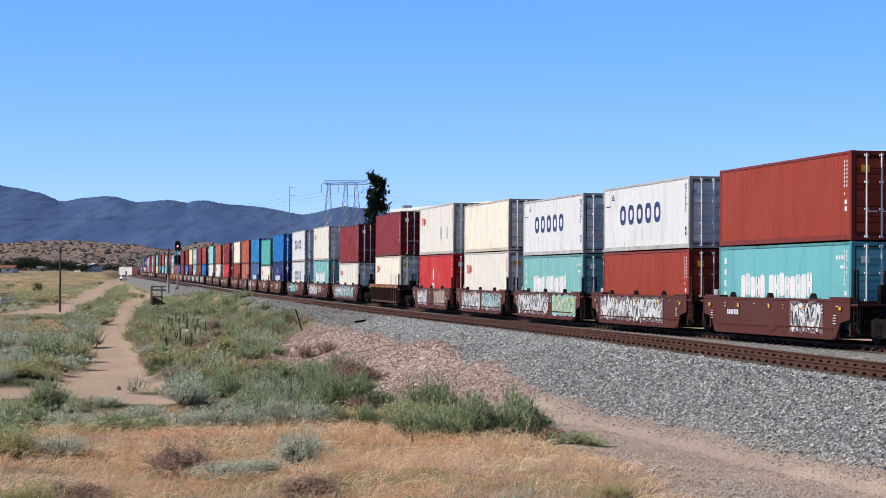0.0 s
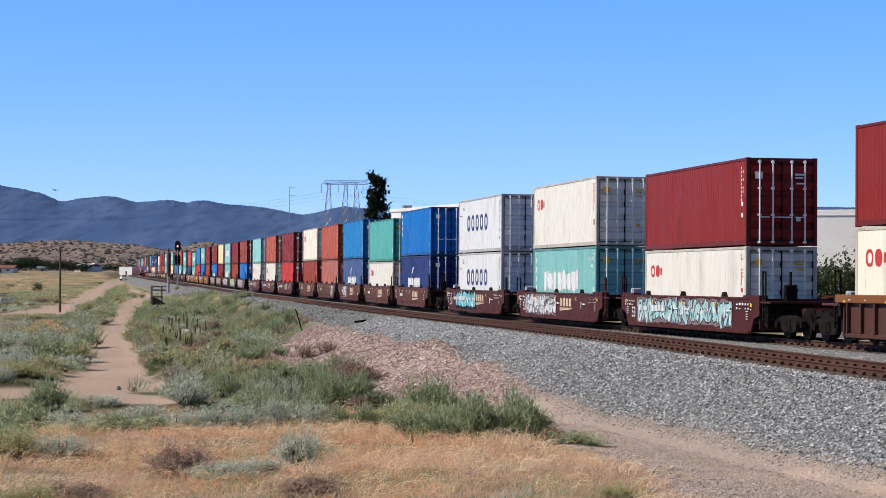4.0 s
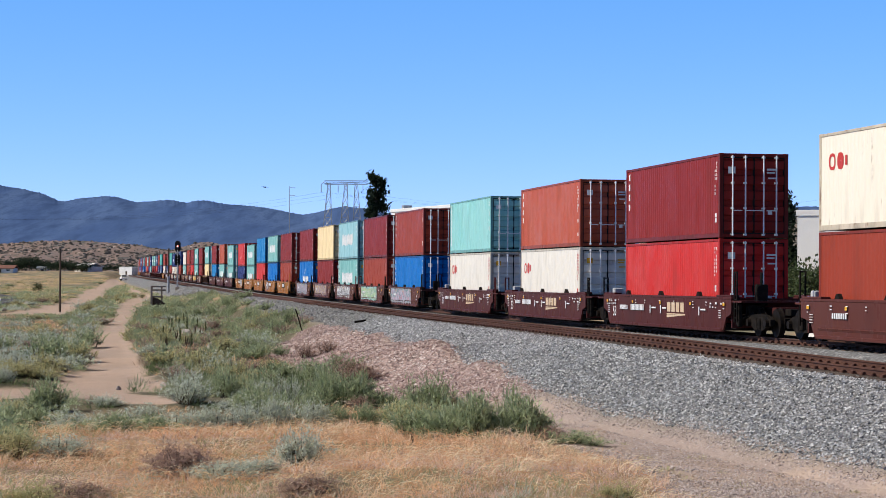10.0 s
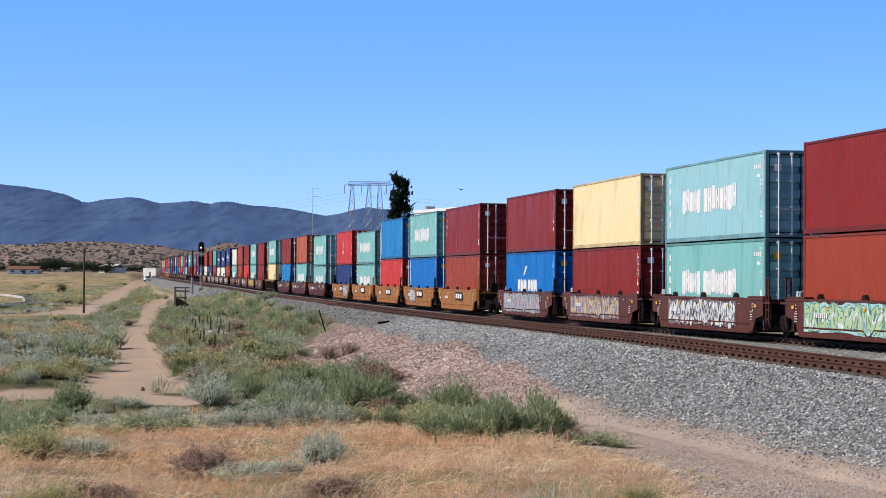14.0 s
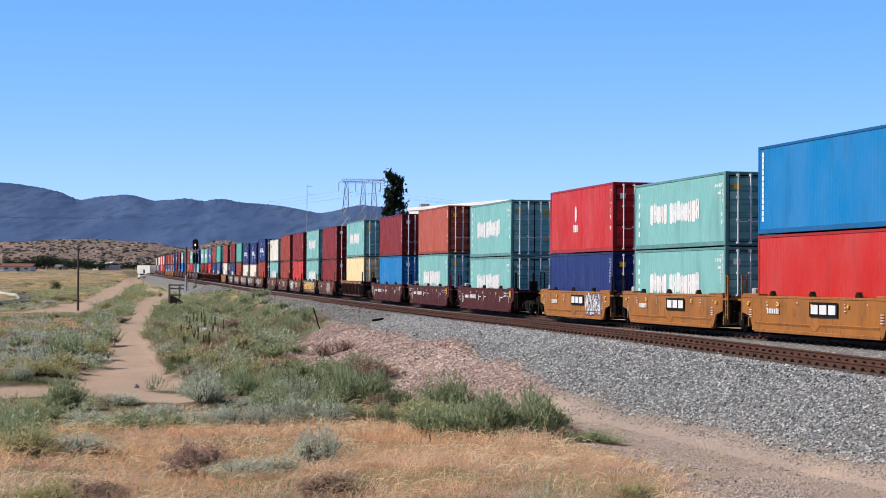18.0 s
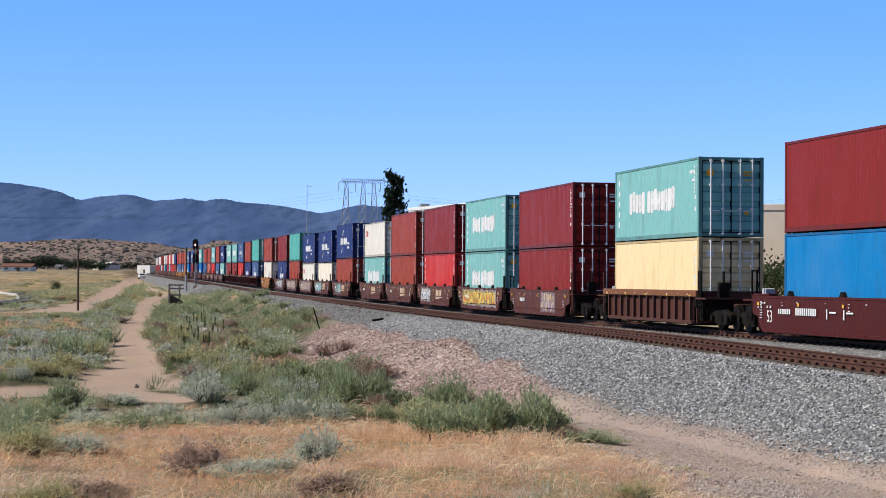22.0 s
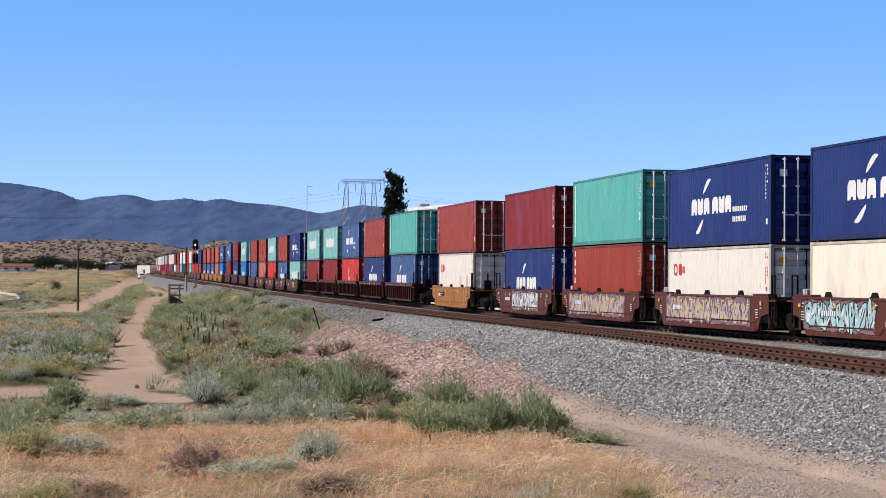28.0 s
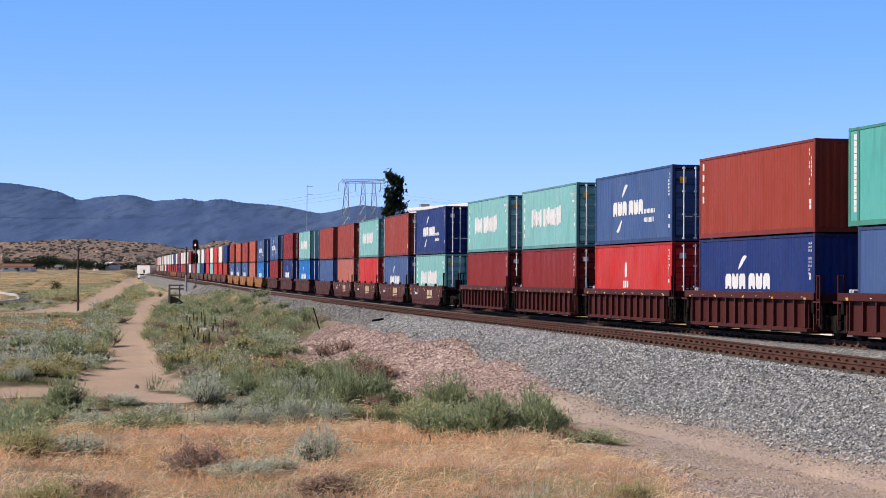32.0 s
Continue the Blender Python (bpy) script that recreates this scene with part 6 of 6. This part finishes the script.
def build_signal():
    x, y, z = on_ground(314, 513, 345)
    top = height_at(430, 314, 345)
    root = tagged(new("railway_signal"), "two-headed railway signal mast showing red", "signal")
    part("mast", Geo().tube((0, 0, 0), (0, 0, top - z - .3), .085, 10), GALV, root)
    part("base", Geo().box(-.3, .3, -.3, .3, -.4, .35, .03), PALEWOOD, root)
    for h in (top - z - .55, top - z - 2.65):
        plate_ = Geo()
        pts = [(.46 * math.cos(radians(a)), (.46 if 0 <= a <= 180 else .46) * math.sin(radians(a)) + (.42 if a <= 180 else -.42)) for a in range(0, 360, 18)]
        plate_.extrude([(a, h + b) for a, b in pts], 1, -.05, 0)
        head = part("head", plate_, PAINTBLACK, root, "black oval backing board")
        for k in (.38, -.02, -.42):
            part("visor", Geo().tube((0, -.04, h + k), (0, -.30, h + k), .14, 10), PAINTBLACK, head)
    red, n, l, p = nodes_of("lit_red_lens")
    p.inputs["Base Color"].default_value = (.7, .03, .03, 1)
    p.inputs["Emission Color"].default_value = (1, .25, .22, 1)
    p.inputs["Emission Strength"].default_value = 6.0
    part("lens", Geo().tube((0, -.301, top - z - .57), (0, -.31, top - z - .57), .12, 12), red, root, "lit red signal lens")
    g = Geo()
    for s in (-.2, .2):
        g.tube((s, .1, 0), (s, .1, top - z - 1.2), .025, 6)
    for i in range(14):
        g.tube((-.2, .1, .4 + i * .4), (.2, .1, .4 + i * .4), .015, 5)
    part("ladder", g, GALV, root)
    g = Geo().box(-.35, .35, -.12, .2, top - z - 1.5, top - z - 1.42)
    part("platform", g, GALV, root)
    root.matrix_basis = pose(x, y, z)
    # the stout post beside it
    x, y, z = on_ground(298, 513, 352)
    t = height_at(440, 298, 352)
    root = tagged(new("steel_post"), "tall dark post with a pale lower half beside the signal", "post")
    part("shaft", Geo().tube((0, 0, 0), (0, 0, t - z), .17, 10, .13), WOOD, root)
    part("sleeve", Geo().tube((0, 0, -.3), (0, 0, 2.6), .20, 10), GALV, root, "pale metal sleeve")
    root.matrix_basis = pose(x, y, z)


def build_culvert():
    x, y, z = on_ground(268, 545, 262)
    root = tagged(new("culvert_headwall"), "timber culvert headwall with a low guard rail", "headwall")
    up = height_at(506, 268, 262) - z
    part("post", Geo().box(-.12, .12, -.12, .12, -.5, up, .02), PALEWOOD, root)
    part("post", Geo().box(1.1, 1.3, .6, .8, .3, up, .02), PALEWOOD, root)
    for k in (0, .42):
        part("guard_rail", Geo().box(-.1, 1.7, -.06, .06, up - .18 - k, up - k, .02), PALEWOOD, root)
    part("wing_wall", Geo().extrude([(.05, .1), (.05, 1.35), (.7, 1.2), (1.7, .55), (1.2, .3)], 1, .1, .3), WOOD, root, "dark timber wing wall")
    part("lintel", Geo().box(-.1, 1.4, .1, .45, 1.3, 1.5, .02), PALEWOOD, root)
    root.matrix_basis = pose(x, y, z, 0, 0, 8)


def build_posts():
    x, y, z = on_ground(106, 549, 241)
    t = height_at(442, 106, 241)
    root = tagged(new("wooden_pole"), "slender dark wooden pole standing in the scrub", "pole")
    part("shaft", Geo().tube((0, 0, -.4), (0, 0, t - z), .13, 10, .09), WOOD, root)
    part("cap", Geo().tube((0, 0, t - z), (0, 0, t - z + .05), .11, 8), DARK, root)
    root.matrix_basis = pose(x, y, z)
    x, y, z = on_ground(535, 592, 134)
    root = tagged(new("fence_post"), "leaning dark steel fence post on the bank", "post")
    g = Geo().box(-.035, .035, -.012, .012, -.4, 1.42).box(-.012, .012, -.04, .012, -.4, 1.42)
    part("shaft", g, DARK, root)
    root.matrix_basis = pose(x, y, z, 0, -17, 0)
    x, y, z = on_ground(645, 582, 119)
    root = tagged(new("scrap_iron"), "bent piece of dark scrap iron on the ballast", "scrap")
    g = Geo().box(-.55, .1, -.06, .06, .05, .16, .02)
    part("bar", g, DARK, root)
    part("plate", Geo().box(.08, .42, -.12, .12, .0, .07, .01), DARK, root)
    root.matrix_basis = pose(x, y, z, 4, -8, 20)
    stalk = Geo()
    r = random.Random(3)
    for i in range(7):
        a = r.uniform(0, 6.28)
        stalk.tube((0, 0, 0), (math.cos(a) * .08, math.sin(a) * .08, r.uniform(.35, .75)), .008, 5, .018)
    first = tagged(new("dead_stalks"), "dark seed stalks of a dead weed", "weed", "dead stalks")
    part("stalk", stalk, TWIG, first)
    spots = [(300, 600, 138), (312, 612, 128), (295, 625, 118), (730, 778, 52), (330, 620, 122), (60, 640, 100), (345, 590, 145), (775, 765, 54)]
    for i, (px, py, d) in enumerate(spots):
        x, y, z = on_ground(px, py, d)
        ob = first if i == 0 else copy_thing(first, Matrix())
        k = 1.1 if d > 90 else .38
        ob.matrix_basis = Matrix.LocRotScale((x, y, z), Euler((0, 0, i)), (k, k, k))
    # pale litter and rocks
    rock = tagged(new("pale_rock"), "pale rounded rock lying in the grass", "rock", "pale rocks")
    bm = bmesh.new()
    bmesh.ops.create_icosphere(bm, subdivisions=2, radius=.5)
    for v in bm.verts:
        v.co *= 1 + .35 * noise.noise(v.co * 2.3)
        v.co.z *= .6
    me = bpy.data.meshes.new("stone")
    bm.to_mesh(me)
    bm.free()
    me.materials.append(mottled("pale_rock_face", (.48, .43, .38), (.38, .33, .29), 3.0, .9, 0, .4))
    st = new("stone", me)
    st.parent = rock
    spots = [(28, 512, 300, 1.2), (52, 524, 280, 1.6), (4, 537, 240, 1.0), (440, 676, 78, .9), (452, 672, 80, .6), (330, 598, 138, 1.4), (420, 600, 128, 1.0), (290, 672, 84, .35), (210, 677, 82, .3), (465, 592, 124, .9), (375, 610, 124, .8)]
    for i, (px, py, d, k) in enumerate(spots):
        x, y, z = on_ground(px, py, d)
        ob = rock if i == 0 else copy_thing(rock, Matrix())
        ob.matrix_basis = Matrix.LocRotScale((x, y, z + .05 * k), Euler((.2 * i, .1 * i, 1.7 * i)), (k, k * .8, k * .7))


def make_tree(name, label, height, crown_w, seed, mat, kind="round", leaves=1500, size=.35):
    rng = np.random.default_rng(seed)
    root = tagged(new(name), label, "tree", "trees")
    g = Geo()
    r0 = height * .022
    g.tube((0, 0, -.5), (0, 0, height * .5), r0, 9, r0 * .65).tube((0, 0, height * .5), (.02, 0, height * (.97 if kind != "round" else .8)), r0 * .65, 8, r0 * .12)
    trunk = part("trunk", g, BARK, root)
    n = 16
    hubs = []
    q = Geo()
    for i in range(n):
        a = rng.uniform(0, 6.28)
        if kind == "round":
            z0, z1, rr = height * rng.uniform(.2, .5), height * rng.uniform(.38, .88), crown_w * .5 * rng.uniform(.3, .85)
        elif kind == "spire":
            z0 = height * (.12 + .82 * i / n)
            z1, rr = z0 - .02 * height, crown_w * .5 * (1.02 - i / n) * rng.uniform(.7, 1)
        else:                      # ragged column
            z0 = height * (.10 + .88 * i / n)
            z1, rr = z0 + .03 * height, crown_w * .5 * rng.uniform(.55, 1.0) * (1.12 if i > n * .72 else .85)
        tip = (math.cos(a) * rr, math.sin(a) * rr, z1)
        q.tube((0, 0, z0), tip, r0 * .3, 5, r0 * .08)
        hubs.append(tip)
    tagged(part("branchwork", q, BARK, root), kind="stuff")
    hub = np.array(hubs)
    if kind != "round":            # more whorls of foliage
        t = rng.random(60)
        a = rng.uniform(0, 6.28, 60)
        rr = crown_w * .5 * (np.clip(1.03 - t, .05, 1) if kind == "spire" else rng.uniform(.45, 1.0, 60)) * rng.uniform(.55, 1, 60)
        hub = np.concatenate([hub, np.stack([np.cos(a) * rr, np.sin(a) * rr, height * (.10 + .88 * t)], 1)])
    c = hub[rng.integers(0, len(hub), leaves)] * np.array([1, 1, 1])
    spread = crown_w * (.15 if kind == "round" else .10)
    base = c + rng.normal(0, 1, (leaves, 3)) * spread * np.array([1, 1, .8])
    d = rng.normal(0, 1, (leaves, 3)) + np.array([0, 0, .3])
    d /= np.linalg.norm(d, axis=1)[:, None]
    v, f = blades(base, base + d * size * rng.uniform(.6, 1.3, (leaves, 1)), size * .55, rng, .05)
    crown = new("crown", raw("crown", v, f, mat))
    crown.parent = root
    return root


def plant_trees():
    # the tall dark ragged tree beside the tower
    d = 430
    x, y, z = on_ground(665, 480, d)
    t = make_tree("tall_tree", "tall ragged dark evergreen standing above the train", height_at(308, 665, d) - z, 4.7, 5, CONIFER, "column", 6000, .75)
    t.matrix_basis = pose(x, y, z)
    d = 235
    x, y, z = on_ground(1389, 480, d)
    t = make_tree("fir_tree", "dark pointed fir tree behind the track", height_at(344, 1389, d) - z, 4.2, 6, CONIFER, "spire", 3200, .5)
    t.matrix_basis = pose(x, y, z)
    src = [make_tree("broad_tree", "rounded dusty green tree", 6.5, 6.0, 20 + i, BROADLEAF, "round", 1500, .42) for i in range(2)]
    dark = [make_tree("dark_tree", "dark green tree in the distant row", 10.0, 10.0, 30 + i, CONIFER, "round", 900, 1.0) for i in range(3)]
    r = random.Random(8)
    spots = [(1215, 205, 1.0), (1240, 200, .85), (1262, 198, .8), (1300, 210, .9), (1340, 205, 1.0), (1375, 200, .75), (1405, 190, .8), (1440, 185, .85), (1475, 190, .95), (1510, 185, .8), (1545, 192, .9), (1580, 185, 1.0), (1170, 215, .9), (1120, 220, .8)]
    for i, (px, d, k) in enumerate(spots):
        x, y, z = on_ground(px, 480, d)
        ob = src[i] if i < 2 else copy_thing(src[i % 2], Matrix())
        ob.matrix_basis = Matrix.LocRotScale((x, y, z - .3), Euler((0, 0, r.uniform(0, 6))), (k, k, k * r.uniform(.8, 1.05)))
    i = 0
    for px in list(range(-60, 0, 22)) + [22, 34, 46, 52, 60, 72, 86, 92, 100, 108, 114, 122, 130, 138, 146, 153, 160, 166, 174, 180, 186, 194, 202, 212, 220, 228, 234] + [4, 12, 17, 28, 40, 66, 79, 126]:
        d = r.uniform(880, 960) if px < 160 else r.uniform(1150, 1250)
        x, y, z = on_ground(px, 482, d)
        top = height_at({22: 462, 34: 456, 46: 452, 52: 454, 60: 453}.get(px, r.uniform(457, 468) if px < 160 else r.uniform(465, 471)), px, d)
        k = max(.35, (top - z) / 10.5)
        ob = dark[i] if i < 3 else copy_thing(dark[i % 3], Matrix())
        ob.matrix_basis = Matrix.LocRotScale((x, y, z - .3), Euler((0, 0, r.uniform(0, 6))), (k * 1.1, k * 1.1, k))
        i += 1
    x, y, z = on_ground(68, 496, 420)
    ob = copy_thing(src[0], Matrix())
    ob.matrix_basis = Matrix.LocRotScale((x, y, z - .2), Euler((0, 0, 1)), (.32, .32, .38))


def house(name, label, px0, px1, py_top, d, depth, wall, roof_mat, gable=True, windows=3, doors=1):
    a, b = on_ground(px0, 484, d), on_ground(px1, 484, d)
    z = min(a[2], b[2])
    w, h = b[0] - a[0], height_at(py_top, (px0 + px1) / 2, d) - z
    root = tagged(new(name), label, "building")
    eave = h * (.62 if gable else .94)
    part("wall", Geo().box(0, w, 0, depth, -1, eave), wall, root)
    if gable:
        g = Geo().extrude([(-.5, eave), (depth / 2, h), (depth + .5, eave), (depth + .5, eave - .25), (depth / 2, h - .25), (-.5, eave - .25)], 0, -.5, w + .5)
        part("roof", g, roof_mat, root)
    else:
        part("roof", Geo().box(-.12, w + .12, -.12, depth + .12, eave, h, .05), roof_mat, root)
    for i in range(windows):
        x = w * (i + .5) / windows
        win = part("window", Geo().box(x - w / windows * .22, x + w / windows * .22, -.06, .04, eave * .4, eave * .78), WALLWHITE, root)
        part("pane", Geo().box(x - w / windows * .19, x + w / windows * .19, -.08, -.05, eave * .44, eave * .74), GLASSDARK, win)
    for i in range(doors):
        x = w * (i + 1) / (doors + 1) + w * .06
        part("door", Geo().box(x - .55, x + .55, -.07, .03, 0, min(2.1, eave * .8)), WOOD, root)
    root.matrix_basis = pose(a[0], a[1], z)
    return root


def build_houses():
    house("house", "low house with a red-brown roof at the field's edge", -30, 23, 469, 820, 9, WALLWHITE, ROOFRED)
    shed = house("shed", "long low white shed among trees", 132, 166, 466, 900, 8, WALLWHITE, WALLWHITE, True, 2)
    barn = house("farm_building", "long low white farm building beside the far track", 211, 243, 472.5, 1060, 5, WALLWHITE, WALLWHITE, False, 0, 1)
    house("garage", "small pale garage in the trees", 66, 82, 471, 900, 6, WALLWHITE, GALV, True, 1, 1)
    for ob in (shed, barn):
        ob.matrix_basis = ob.matrix_basis @ pose(0, 0, 0, 0, 0, -38)
    # works buildings behind the train
    a, b = (692, 371, 239), (870, 356, 214)
    pa, pb = on_ground(a[0], 480, a[2]), on_ground(b[0], 480, b[2])
    za = height_at(a[1], a[0], a[2])
    ln = math.hypot(pb[0] - pa[0], pb[1] - pa[1])
    root = tagged(new("warehouse"), "white flat-roofed warehouse behind the train", "building")
    h = za - pa[2]
    part("wall", Geo().box(0, ln, 0, 14, -1.5, h - .35), WALLWHITE, root)
    part("roof", Geo().box(-.1, ln + .1, -.1, 14.1, h - .35, h, .04), WALLWHITE, root)
    part("roof_unit", Geo().box(.4, 1.0, 1, 2, h, h + .45, .03), GALV, root)
    part("dock_door", Geo().box(3, 6, -.05, .05, 0, 3.2), GALV, root)
    root.matrix_basis = pose(pa[0], pa[1], pa[2], 0, 0, math.degrees(math.atan2(pb[1] - pa[1], pb[0] - pa[0])))
    works = house("beige_works", "beige flat-roofed works building behind the trees", 1130, 1365, 367, 240, 14, WALLBEIGE, WALLBEIGE, False, 0, 1)
    hall = house("white_works", "tall white works hall behind the trees", 1411, 1760, 373, 232, 16, WALLWHITE, WALLWHITE, False, 0, 1)
    for ob in (works, hall):
        ob.matrix_basis = ob.matrix_basis @ pose(0, 0, 0, 0, 0, -22)


def lattice(g, p0, p1, w0, w1, n, r):
    """A four-legged lattice mast between two points."""
    p0, p1 = Vector(p0), Vector(p1)
    cs = lambda t: [p0.lerp(p1, t) + Vector((sx, sy, 0)) * (w0 + (w1 - w0) * t) / 2 for sx, sy in ((-1, -1), (1, -1), (1, 1), (-1, 1))]
    for i in range(n):
        a, b = cs(i / n), cs((i + 1) / n)
        for k in range(4):
            g.tube(a[k], b[k], r, 4)
            g.tube(a[k], b[(k + 1) % 4], r * .6, 3)
            g.tube(a[(k + 1) % 4], b[k], r * .6, 3)
            g.tube(b[k], b[(k + 1) % 4], r * .5, 3)
    return g


def build_towers():
    d = 700
    X = lambda px: bearing(px, 400).x / bearing(px, 400).y * d
    y = d
    z = zat(X(610), y)
    Z = lambda py: height_at(py, 610, d)
    root = tagged(new("transmission_tower"), "grey steel lattice power line tower", "tower")
    for px_t, px_a in ((582, 577), (612, 606), (630, 634)):
        part("leg", lattice(Geo(), (X(px_a), y, z - 1), (X(px_t), y, Z(325)), 5.2, .8, 9, .10), GALV, root)
    g = Geo()
    lattice(g, (X(574), y, Z(325)), (X(650), y, Z(322)), .1, .1, 1, .12)
    for i in range(12):
        q0, q1 = X(574) + (X(650) - X(574)) * i / 12, X(574) + (X(650) - X(574)) * (i + 1) / 12
        g.tube((q0, y, Z(327)), (q1, y, Z(320)), .07, 4)
        g.tube((q0, y, Z(320)), (q1, y, Z(327)), .07, 4)
        g.tube((q0, y, Z(320)), (q1, y, Z(320)), .10, 4)
        g.tube((q0, y, Z(327)), (q1, y, Z(327)), .10, 4)
    part("crossarm", g, GALV, root)
    for px in (568, 598, 642):
        part("insulator", Geo().tube((X(px), y, Z(326)), (X(px), y, Z(341)), .12, 6), GALV, root)
    part("end_bracket", Geo().tube((X(574), y, Z(322)), (X(568), y, Z(327)), .1, 5), GALV, root)
    for k, (px, py) in enumerate(((568, 341), (598, 342), (642, 342))):
        wire = Geo()
        for sgn in (-1, 1):
            prev = Vector((X(px), y, Z(py)))
            for i in range(1, 15):
                q = i / 14
                p = Vector((X(px) + sgn * q * 150, y + sgn * q * -40 * 0 + q * 30, Z(py) - 20 * q * (1 - q) - (6 if sgn < 0 else 0) * q))
                wire.tube(prev, p, .018, 4)
                prev = p
        tagged(part("power_line", wire, DARK, root, "thin sagging cable"), kind="stuff")
    d2 = 620
    w = bearing(512, 400)
    x, z = w.x / w.y * d2, zat(w.x / w.y * d2, d2)
    t = height_at(330, 512, d2)
    root = tagged(new("radio_mast"), "thin grey radio mast with short arms", "mast")
    part("shaft", Geo().tube((0, 0, -.5), (0, 0, t - z), .16, 6, .07), GALV, root)
    for k in (.4, 2.6):
        part("arm", Geo().tube((0, 0, t - z - k), (1.6, 0, t - z - k), .07, 5), GALV, root)
    root.matrix_basis = pose(x, d2, z)


def build_vehicles():
    x, y, z = on_ground(219, 484, 700)
    root = tagged(new("pickup_truck"), "small white pickup truck parked by the far crossing", "truck")
    part("body", Geo().box(-.95, .95, -2.6, 2.6, .45, 1.05, .08), WALLWHITE, root)
    part("cab", Geo().extrude([(-1.2, 1.05), (-.8, 1.8), (.6, 1.8), (1.1, 1.05)], 0, -.85, .85), WALLWHITE, root)
    part("windscreen", Geo().box(-.75, .75, -1.1, -1.0, 1.15, 1.65), GLASSDARK, root)
    for a in (-1.65, 1.65):
        for s in (-.85, .85):
            part("wheel", Geo().tube((s - .12, a, .38), (s + .12, a, .38), .38, 12), RUBBER, root)
    root.matrix_basis = pose(x, y, z, 0, 0, 15)
    x, y, z = on_ground(1512, 486, 120)
    root = tagged(new("parked_van"), "white van parked behind the tracks", "van")
    z = height_at(500, 1512, 120)
    part("body", Geo().extrude([(-2.6, .4), (-2.6, 2.2), (1.3, 2.25), (1.9, 1.35), (2.7, 1.15), (2.75, .4)], 1, -.95, .95), WALLWHITE, root)
    for s in (-.96, .96):
        part("side_window", Geo().box(-2.2, 1.2, *sorted((s, s * 1.01)), 1.4, 1.95), GLASSDARK, root)
    for a in (-1.7, 1.8):
        for s in (-.82, .82):
            part("wheel", Geo().tube((a, s - .12, .36), (a, s + .12, .36), .36, 12), RUBBER, root)
    g = zat(x, y)
    root.matrix_basis = pose(x, y, g, 0, 0, 10)


def build_bird():
    ob = tagged(new("bird"), "dark bird gliding across the sky", "bird")
    feather = mottled("dark_feather", (.02, .018, .018), (.035, .03, .03), 5.0, .8)
    part("body", Geo().tube((-.2, 0, 0), (.1, 0, 0), .05, 7, .06).tube((.1, 0, 0), (.22, 0, .01), .06, 7, .015).tube((-.2, 0, 0), (-.34, 0, 0), .05, 5, .03), feather, ob)
    for s in (-1, 1):
        part("wing", Geo().extrude([(.1, s * .03), (.06, s * .3), (-.04, s * .5), (-.08, s * .3), (-.1, s * .03)], 2, .02, .035), feather, ob)
    d, rows = 230, []
    for t, px, py in ((0, -150, 338), (3, 35, 337), (6, 220, 335), (9, 400, 331), (13, 699, 334), (18, 1075, 330), (24, 1530, 326), (32, 2130, 322)):
        w = bearing(px, py)
        rows.append((t, pose(w.x / w.y * d, d, EYE_Z + w.z / w.y * d, 12, 0, 62)))
    FLIGHTS.append((ob, rows))


def build_bend():
    """The bend of a paved road at the edge of the field, with a pale kerb."""
    pts = [(-108, 395), (-90, 388), (-78, 376), (-72, 360), (-63.4, 319), (-57.5, 289), (-55.5, 271), (-55, 255)]
    root = tagged(new("paved_road"), "bend of a grey paved road with a pale kerb", "road", kind="structure")
    rows = []
    for i, (x, y) in enumerate(pts):
        a, b = Vector(pts[max(0, i - 1)]), Vector(pts[min(len(pts) - 1, i + 1)])
        t = (b - a).normalized()
        rows.append((Vector((x, y)), Vector((t.y, -t.x))))
    for name, offs, up, mat in (("asphalt", (-.01, -2.4), .32, mottled("worn_asphalt", (.075, .075, .08), (.11, .108, .108), .8, .9)), ("kerb", (.35, 0.0), .42, mottled("pale_kerb", (.62, .60, .57), (.5, .48, .46), 1.0, .9))):
        v = []
        for c, nrm in rows:
            z = zat(c.x, c.y)
            for o, dz in ((offs[0], up), (offs[1], up), (offs[1], -.3), (offs[0], -.3)):
                p = c + nrm * o
                v.append((p.x, p.y, z + dz))
        n = len(rows)
        part(name, Geo().add(v, [(4 * i + j, 4 * i + (j + 1) % 4, 4 * i + 4 + (j + 1) % 4, 4 * i + 4 + j) for i in range(n - 1) for j in range(4)]), mat, root)


build_signal()
build_bend()
build_culvert()
build_posts()
plant_trees()
build_houses()
build_towers()
build_vehicles()
build_bird()


def motions():
    """The train rolls towards and past the camera at a steady speed."""
    for ob, s, up in KEYED:
        walk(ob, [(t, train_pose(s - SPEED * t, up)) for t in range(0, 33, 2)])
    for ob, rows in FLIGHTS:
        walk(ob, rows)


motions()
